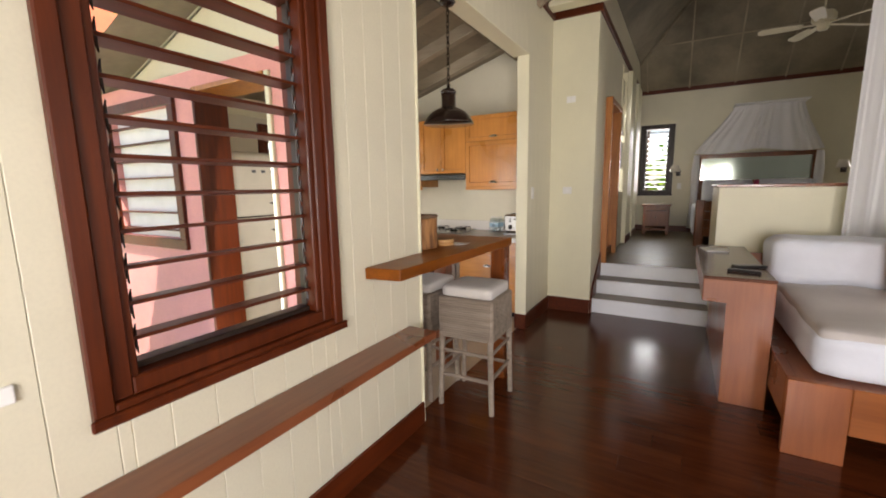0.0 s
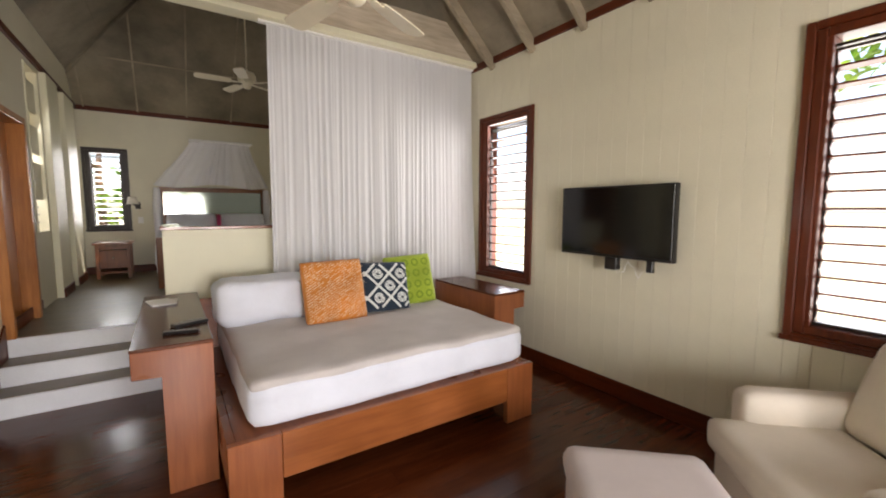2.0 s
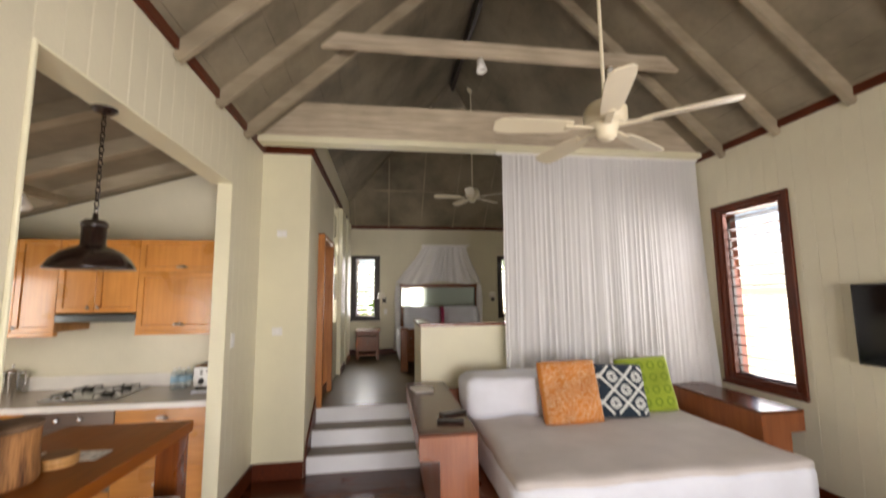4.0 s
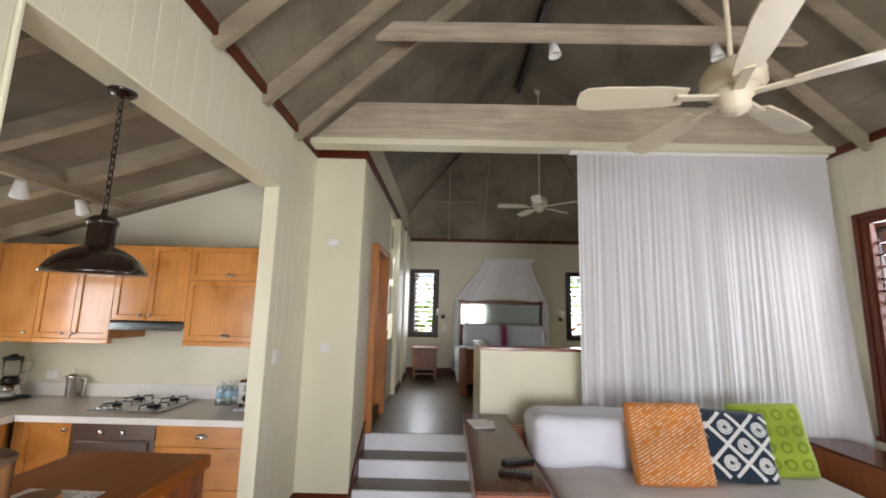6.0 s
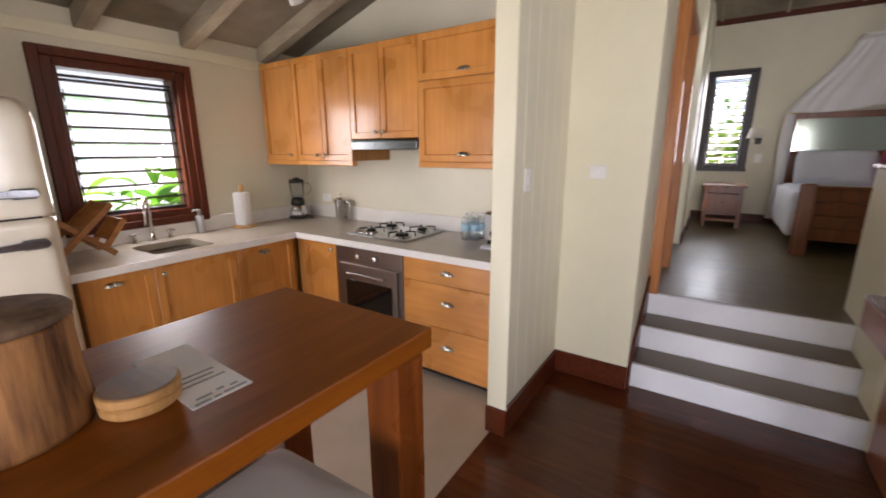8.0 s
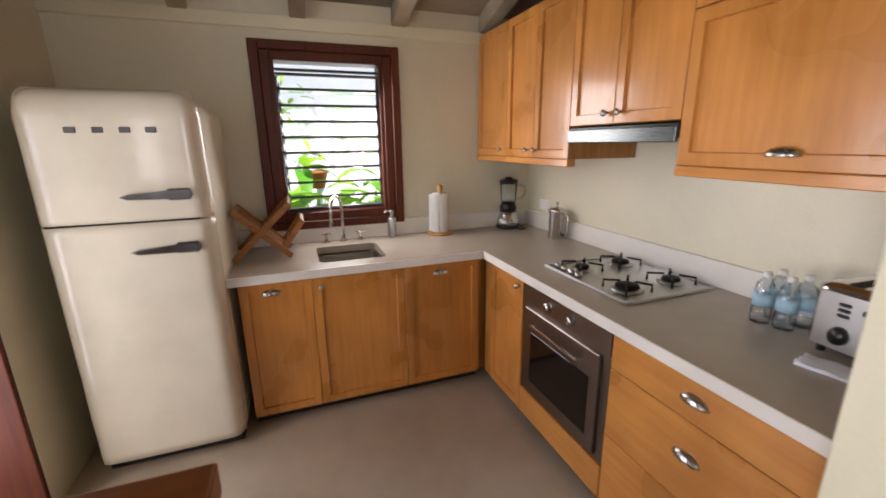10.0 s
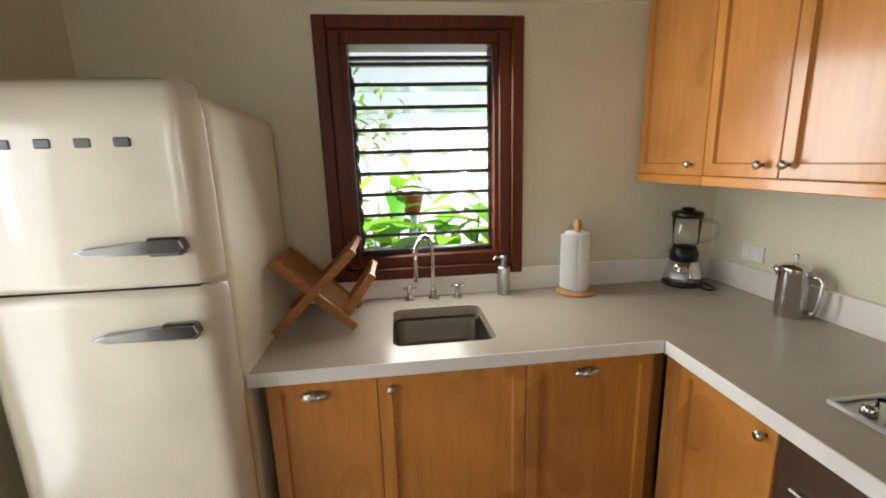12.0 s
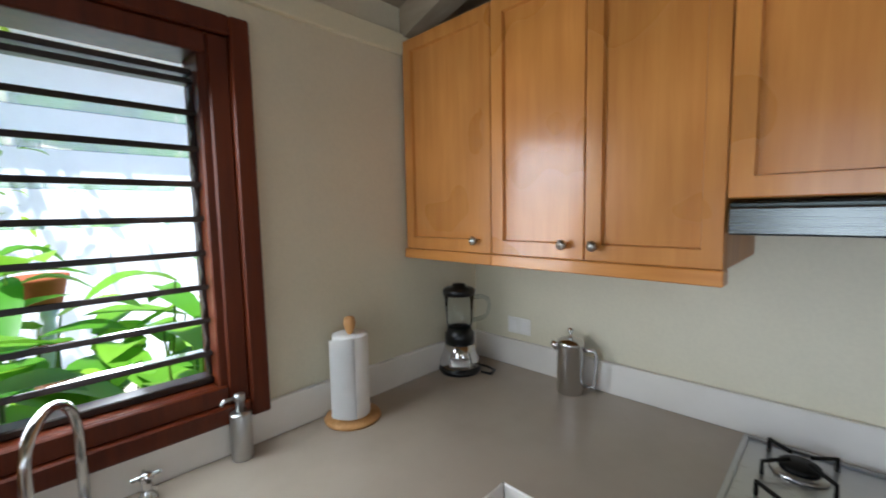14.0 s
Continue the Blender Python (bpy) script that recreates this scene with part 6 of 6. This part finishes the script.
# ---- bedroom ----
def bed():
    b = thing("bed", (2.45, 9.0, UP), "large wooden bed with white linen and a framed mirror headboard", "bed")
    x0, x1, y0, y1 = 1.56, 3.36, 8.0, 10.05
    for x in (x0, x1 - 0.09):
        part("post", box(x - 0.025, x + 0.1, y0, y0 + 0.1, UP, UP + 0.72, 0.012), BED_WOOD, b)
    for k in range(4):
        part("footboard_slat", box(x0 + 0.1, x1 - 0.09, y0 + 0.03, y0 + 0.07, UP + 0.16 + 0.128 * k, UP + 0.284 + 0.128 * k, 0.004), BED_WOOD, b)
    part("footboard_cap", box(x0 + 0.1, x1 - 0.09, y0 + 0.01, y0 + 0.09, UP + 0.668, UP + 0.7, 0.006), BED_WOOD, b)
    part("side_rail", box(x0 + 0.02, x0 + 0.06, y0 + 0.1, y1, UP + 0.2, UP + 0.4, 0.004), BED_WOOD, b)
    part("side_rail", box(x1 - 0.06, x1 - 0.02, y0 + 0.1, y1, UP + 0.2, UP + 0.4, 0.004), BED_WOOD, b)
    part("mattress", soft_box(x0 + 0.02, x1 - 0.02, y0 + 0.1, y1, UP + 0.3, UP + 0.62, 0.06, 3, 0.008, 10), WHITE_CLOTH, b, "white bed linen", smooth=True)
    part("sheet_overhang", soft_box(x0 - 0.05, x0 + 0.04, y0 + 0.4, y1 - 0.1, UP + 0.12, UP + 0.6, 0.04, 3, 0.02, 8), WHITE_CLOTH, b, "hanging white sheet", smooth=True)
    h = part("headboard", box(x0, x1, NORTH - 0.09, NORTH - 0.03, UP + 0.1, 1.52, 0.004), BED_WOOD, b)
    part("frame_top", box(x0, x1, NORTH - 0.1, NORTH - 0.02, 1.94, 2.02, 0.005), BED_WOOD, h)
    for x in (x0, x1 - 0.07):
        part("frame_side", box(x, x + 0.07, NORTH - 0.1, NORTH - 0.02, 1.52, 1.94, 0.005), BED_WOOD, h)
    part("mirror", box(x0 + 0.07, x1 - 0.07, NORTH - 0.06, NORTH - 0.045, 1.52, 1.94, 0.001), MIRROR, h, "mirror panel")


bed()


def bed_pillow(x, label):
    p = thing("pillow", (x, 9.78, UP + 0.82), label, "pillow", "bed pillows")
    p.matrix_basis = pose(x, 9.78, UP + 0.81, 68, 0, 0)
    part("case", cushion_mesh(0.78, 0.46, 0.2, 10, 0.4, 0.01, x), WHITE_CLOTH, p, local=True, smooth=True)


bed_pillow(2.05, "white pillow standing against the mirror headboard")
bed_pillow(2.88, "white pillow standing against the mirror headboard")
rr = thing("bed_runner", (2.46, 9.45, UP + 0.64), "raspberry cloth band between the pillows", "bed runner")
part("cloth", soft_box(2.43, 2.5, 9.55, 9.72, UP + 0.62, 1.52, 0.02, 3, 0.006, 6), PINK_CLOTH, rr, smooth=True)


def bed_net():
    n = thing("mosquito_net", (2.5, NORTH - 0.2, 2.8), "white gathered mosquito net canopy above the bed", "mosquito net")
    bm = bmesh.new()
    rows = []
    nu = 60
    for j in range(13):
        f = j / 12
        z = 2.86 - 0.78 * f - 0.2 * max(0, f - 0.75)
        half = 0.5 + 0.46 * f ** 1.3
        row = []
        for i in range(nu + 1):
            u = -1 + 2 * i / nu
            fold = 0.02 * (0.4 + f) * math.sin(u * 34 + 2 * math.sin(u * 7))
            mid = 2.59 - 0.14 * f
            row.append(bm.verts.new((mid + u * half, NORTH - 0.16 - 0.28 * (1 - u * u) * (0.5 + 0.7 * f) + fold, z + 0.03 * f * math.cos(u * 5))))
        rows.append(row)
    for a, b in zip(rows, rows[1:]):
        for i in range(nu):
            bm.faces.new((a[i], a[i + 1], b[i + 1], b[i]))
    part("netting", bm, NET, n, smooth=True)
    part("frame", box(2.07, 3.11, NORTH - 0.45, NORTH - 0.001, 2.845, 2.87, 0.004), WHITE_PLASTIC, n, "white canopy board")
    for s in (-1, 1):
        pts = [(2.45 + s * 0.905, NORTH - 0.2, 2.0), (2.45 + s * 0.912, NORTH - 0.2, 1.7), (2.45 + s * 0.91, NORTH - 0.2, 1.1), (2.45 + s * 0.908, NORTH - 0.2, 0.6)]
        part("tied_fall", tube(pts, [0.05, 0.07, 0.06, 0.09], 9), NET, n, smooth=True)


bed_net()


def nightstand():
    t = thing("nightstand", (0.92, 9.7, UP), "small brown wooden nightstand beside the bed", "nightstand")
    x0, x1, y0, y1 = 0.7, 1.15, 9.45, 9.95
    part("tabletop", box(x0 - 0.03, x1 + 0.03, y0 - 0.03, y1, UP + 0.55, UP + 0.58, 0.004), BED_WOOD, t)
    part("apron", box(x0 + 0.05, x1 - 0.05, y0 + 0.012, y0 + 0.03, UP + 0.47, UP + 0.55, 0.003), BED_WOOD, t)
    for x in (x0, x1 - 0.05):
        for y in (y0, y1 - 0.05):
            part("leg", box(x, x + 0.05, y, y + 0.05, UP, UP + 0.55, 0.004), BED_WOOD, t)
    d = part("drawer", box(x0 + 0.05, x1 - 0.05, y0 + 0.008, y1 - 0.06, UP + 0.17, UP + 0.46, 0.004), BED_WOOD, t)
    part("knob", lathe([(0.0, 0.0), (0.014, 0.0), (0.012, 0.02), (0.0, 0.022)], (0.925, y0 + 0.008, UP + 0.34), 12, Matrix.Rotation(radians(90), 3, "X")), NICKEL, d, smooth=True)
    part("lower_shelf", box(x0 + 0.02, x1 - 0.02, y0 + 0.02, y1 - 0.02, UP + 0.08, UP + 0.115, 0.003), BED_WOOD, t)


nightstand()


def wall_lamp(x):
    l = thing("wall_lamp", (x, NORTH, 1.7), "small swing-arm wall lamp beside the bed", "wall lamp", "bedside wall lamps")
    part("back_plate", box(x - 0.04, x + 0.04, NORTH - 0.02, NORTH, 1.62, 1.74, 0.006), BLACKWOOD, l)
    part("arm", tube([(x, NORTH - 0.02, 1.68), (x, NORTH - 0.15, 1.68), (x - 0.06, NORTH - 0.22, 1.7)], 0.01), BLACKWOOD, l)
    part("shade", lathe([(0.09, 0.0), (0.06, 0.13), (0.055, 0.13), (0.085, 0.0)], (x - 0.06, NORTH - 0.22, 1.7), 20), FROST, l, "pale lamp shade", smooth=True)


wall_lamp(1.25)
wall_lamp(3.72)
switch_plate("light_switch", "y", NORTH, -1, 1.28, 1.42, 0.08, 0.12, "white light switch on the bedroom wall")


def passage_window():
    """A tall narrow opening crossed by cream shutter boards."""
    u0, u1, z0, z1 = WIN_P
    w = thing("window_7", (BED_W, (u0 + u1) / 2, z0), "tall narrow passage window with cream shutter boards", "window", kind="structure")
    for y in (u0, u1 - 0.03):
        part("jamb", box(BED_W - 0.12, BED_W + 0.012, y, y + 0.03, z0, z1, 0.003), PAINT_EDGE, w)
    for p, q in ((1.72, 2.14), (2.24, 2.56), (2.72, 3.06)):
        part("shutter_board", box(BED_W - 0.05, BED_W - 0.02, u0 + 0.031, u1 - 0.031, p, q, 0.004), PAINT_EDGE, w)
    for k in range(3):
        part("glazing_bar", box(BED_W - 0.09, BED_W - 0.07, u0 + 0.031, u1 - 0.031, 1.45 + 0.09 * k, 1.462 + 0.09 * k, 0.002), BLACKWOOD, w)


passage_window()
for y0, y1 in ((7.95, 8.55), (8.95, 9.65)):
    solid("wall_pilaster", box(BED_W + 0.001, BED_W + 0.07, y0, y1, UP, 3.25, 0.006), PAINT_EDGE, "cream painted pilaster on the passage wall", "wall")
    solid("baseboard_pilaster", box(BED_W + 0.071, BED_W + 0.087, y0 - 0.01, y1 + 0.01, UP, UP + 0.12, 0.003), MAHOGANY, "dark red-brown skirting round the pilaster", "baseboard")

# ---- outside ----
GROUND = -0.45
solid("ground", box(-400, 400, -400, 400, GROUND - 0.1, GROUND, 0), LAWN, "sunlit lawn and sand round the house", "ground")
solid("foundation", box(KW - 0.3, EAST + 0.3, SOUTH - 2.5, NORTH + 0.3, GROUND, -0.202, 0), PALE_WALL, "pale plinth under the house", "foundation")


def porch():
    """The salmon wall along the porch, with a louvred window and the open doorway of the kitchen."""
    w = thing("porch_wall", (-2.4, 2.36, GROUND), "salmon pink porch wall with a louvred window and a doorway", "house wall")
    y0, y1 = 2.28, 2.355
    for a, b, p, q in spans(-5.4, -0.14, -0.2, 2.32, [(-3.0, -2.04, 1.1, 2.12), (-1.72, -0.88, -0.2, 2.2)]):
        part("wall", box(a, b, y0, y1, p, q, 0), PINK_WALL, w)
    win = part("window_frame", box(-3.08, -1.96, y0 - 0.03, y0, 1.02, 1.1, 0.004), MAHOGANY, w)
    part("window_head", box(-3.08, -1.96, y0 - 0.03, y0, 2.12, 2.2, 0.004), MAHOGANY, win)
    for x in (-3.08, -2.04):
        part("window_side", box(x, x + 0.08, y0 - 0.03, y0, 1.1, 2.12, 0.004), MAHOGANY, win)
    for k in range(7):
        part("louvre", box(-2.998, -2.042, y0 - 0.01, y0 + 0.04, 1.16 + 0.14 * k, 1.172 + 0.14 * k, 0.002), MAHOGANY, win)
    # added white panel, stands in for the brightness between the louvres
    part("blind", box(-2.998, -2.042, y0 + 0.045, y0 + 0.055, 1.102, 2.118, 0.001), PAPER, win, "added white panel that brightens the gaps between the louvres")
    part("door_jamb", box(-1.717, -1.69, y0 - 0.02, 2.515, -0.2, 2.197, 0.004), MAHOGANY_V, w, "dark wooden door jamb")
    part("door_jamb", box(-0.92, -0.883, y0 - 0.02, 2.515, -0.2, 2.197, 0.004), PAINT_EDGE, w)
    part("doorstep", box(-1.688, -0.922, y0 - 0.06, 2.497, -0.2, -0.004, 0.004), CONCRETE, w, "pale concrete doorstep")
    part("lintel", box(-1.688, -0.922, y0 - 0.03, 2.517, 2.165, 2.196, 0.004), DOOR_WOOD, w, "orange-brown lintel")


porch()
solid("porch_roof", prism([(-0.15, 2.95), (-1.6, 2.8), (-1.6, 2.87), (-0.15, 3.02)], -1.2, 2.27, "y"), RISER, "white porch ceiling outside the louvred window", "roof")


def neighbour(at, turn, size, label, material):
    n = thing("neighbour_house", at, label, "house", turn=turn)
    w, d, h = size
    part("wall", box(-w / 2, w / 2, -d / 2, d / 2, 0, h, 0.01), material, n, local=True)
    # overhang sized for the shade it throws on the wall below
    part("roof", prism([(-d / 2 - 0.85, h - 0.2), (d / 2 + 0.85, h - 0.2), (0, h + 2.0)], -w / 2 - 0.5, w / 2 + 0.5, "x"), TERRACOTTA, n, local=True)
    for x in (-w * 0.42, w * 0.42):
        p = part("window", box(x - 0.5, x + 0.5, -d / 2 - 0.04, -d / 2, 1.0, 2.2, 0.01), BLACKWOOD, n, local=True)
        part("pane", box(x - 0.42, x + 0.42, -d / 2 - 0.05, -d / 2 - 0.04, 1.08, 2.12, 0.002), SCREEN, p, local=True)


neighbour((-10.5, 6.2, GROUND), 90, (9, 4, 4.8), "tall white neighbour house with a terracotta roof behind the plants", PALE_WALL)
pl = thing("garden_planter", (-5.2, 3.93, GROUND), "terracotta planter on a slim pedestal among the plants", "planter")
part("pedestal", lathe([(0.0, 0.0), (0.16, 0.0), (0.15, 0.06), (0.07, 0.12), (0.06, 1.4), (0.1, 1.48), (0.0, 1.48)], seg=18), PALE_WALL, pl, "pale stone pedestal", local=True, smooth=True)
part("pot", lathe([(0.0, 1.481), (0.1, 1.481), (0.14, 1.66), (0.155, 1.665), (0.155, 1.7), (0.13, 1.7), (0.12, 1.66), (0.0, 1.65)], seg=22), TERRACOTTA, pl, "terracotta pot", local=True, smooth=True)


def leaf_blade(bm, base, heading, length, width, rise, droop):
    n = 6
    d = Vector((math.cos(heading), math.sin(heading), 0))
    s = Vector((-d.y, d.x, 0))
    prev = None
    for i in range(n + 1):
        t = i / n
        c = base + d * (length * t * 0.8) + Vector((0, 0, rise * t - droop * t * t))
        w = width * math.sin(math.pi * min(1, 0.08 + t * 0.92)) ** 0.8
        row = [bm.verts.new(c - s * w), bm.verts.new(c + Vector((0, 0, -0.25 * w))), bm.verts.new(c + s * w)]
        if prev:
            bm.faces.new((prev[0], prev[1], row[1], row[0]))
            bm.faces.new((prev[1], prev[2], row[2], row[1]))
        prev = row


def broadleaf(at, high, count, seed, label):
    rnd = random.Random(seed)
    p = thing("broadleaf_plant", at, label, "plant", "garden plants")
    bm, st = bmesh.new(), bmesh.new()
    for k in range(count):
        h = rnd.uniform(0, 2 * math.pi)
        top = Vector((rnd.uniform(-0.3, 0.3), rnd.uniform(-0.3, 0.3), high * rnd.uniform(0.35, 1.0)))
        add_tube(st, [(top.x * 0.3, top.y * 0.3, 0), top], [0.015, 0.006], 5)
        leaf_blade(bm, top, h, rnd.uniform(0.4, 0.75), rnd.uniform(0.08, 0.15), rnd.uniform(0.1, 0.45), rnd.uniform(0.2, 0.6))
    part("stem", st, LEAF_DARK, p, local=True)
    part("foliage", bm, LEAF, p, local=True, smooth=True)


for i, (x, y, h) in enumerate(((-4.0, 3.3, 1.5), (-3.7, 3.9, 1.55), (-3.9, 4.5, 1.6), (-4.3, 5.1, 1.9), (-4.6, 3.7, 1.9), (-4.7, 4.4, 1.7), (-3.6, 5.4, 1.6), (-4.2, 6.2, 1.9), (-5.0, 5.6, 2.2), (-3.4, 1.2, 1.2), (-3.0, 0.4, 1.3))):
    broadleaf((x, y, GROUND), h, 26, 40 + i, "bright green broad-leaved plant outside the kitchen window")


def tree(at, high, spread, leaves, seed, label, low=0.4):
    rnd = random.Random(seed)
    t = thing("tree", at, label, "tree", "garden trees")
    bm, cr = bmesh.new(), bmesh.new()
    add_tube(bm, [(0, 0, 0), (0.08, 0.03, high * 0.3), (0.02, 0.1, high * 0.6), (0.1, 0.1, high * 0.85)], [0.13, 0.1, 0.07, 0.03], 9)
    tips = []
    for k in range(9):
        a, z = rnd.uniform(0, 6.28), high * rnd.uniform(low, 0.8)
        e = Vector((math.cos(a) * spread * rnd.uniform(0.5, 1), math.sin(a) * spread * rnd.uniform(0.5, 1), z + high * rnd.uniform(0.05, 0.25)))
        add_tube(bm, [(0.05, 0.05, z), e * 0.5 + Vector((0, 0, z * 0.5)), e], [0.05, 0.03, 0.012], 6)
        tips.append(e)
    for k in range(leaves):
        e = rnd.choice(tips)
        c = e + Vector((rnd.gauss(0, 0.35), rnd.gauss(0, 0.35), rnd.gauss(0, 0.3))) * spread * 0.55
        leaf_blade(cr, c, rnd.uniform(0, 6.28), rnd.uniform(0.16, 0.34), rnd.uniform(0.03, 0.06), rnd.uniform(-0.1, 0.15), rnd.uniform(0, 0.2))
    part("trunk", bm, BARK, t, local=True, smooth=True)
    part("crown", cr, LEAF_DARK, t, local=True)


tree((0.4, 13.0, GROUND), 4.6, 1.7, 900, 5, "leafy tree behind the bedroom windows", 0.2)
tree((2.6, 14.0, GROUND), 4.2, 1.8, 800, 6, "leafy tree behind the bedroom windows", 0.2)
tree((4.6, 12.8, GROUND), 4.4, 1.7, 900, 7, "leafy tree behind the bedroom windows", 0.2)
tree((7.6, 1.1, GROUND), 4.8, 1.5, 400, 12, "tree with a bare orange-brown trunk outside the window", 0.6)
tree((9.0, 3.4, GROUND), 5.0, 1.6, 600, 8, "tree with bare lower trunk on the lawn", 0.5)
tree((8.6, -0.6, GROUND), 4.6, 1.6, 600, 9, "tree with bare lower trunk on the lawn", 0.5)
tree((-8.0, 2.6, GROUND), 4.6, 1.8, 700, 10, "leafy tree beyond the kitchen", 0.3)
tree((-7.0, -1.5, GROUND), 4.6, 1.8, 700, 11, "leafy tree beyond the porch", 0.3)

# ---- floor pieces ----


def plank_mesh(length, width, thick, material):
    bm = box(-length / 2, length / 2, -width / 2, width / 2, -thick, 0.0, 0.0005)
    me = bpy.data.meshes.new("plank")
    bm.to_mesh(me)
    bm.free()
    me.materials.append(material)
    return me


def lay_planks(parent, x0, x1, y0, y1, z, width, length, material, seed, along_y=False):
    rnd = random.Random(seed)
    made = {}
    n = round((y1 - y0) / width)
    w = (y1 - y0) / n
    for k in range(n):
        x = x0 - round(rnd.uniform(0.1, length - 0.15) * 20) / 20
        while x < x1 - 0.001:
            a, b = max(x, x0), min(x + length, x1)
            x += length
            key = round(b - a, 3)
            if key not in made:
                made[key] = plank_mesh(key - 0.0008, w - 0.0008, 0.012, material)
            piece("plank", made[key], parent, (a + key / 2, y0 + (k + 0.5) * w, z + rnd.uniform(-0.0002, 0.0002)))


lay_planks(floor_low, -0.075, EAST, SOUTH, 5.4, 0.0, 0.145, 2.2, FLOOR_WOOD, 3)
lay_planks(floor_up, BED_W, EAST, 6.02, NORTH, UP, 0.16, 2.4, FLOOR_UP, 4)
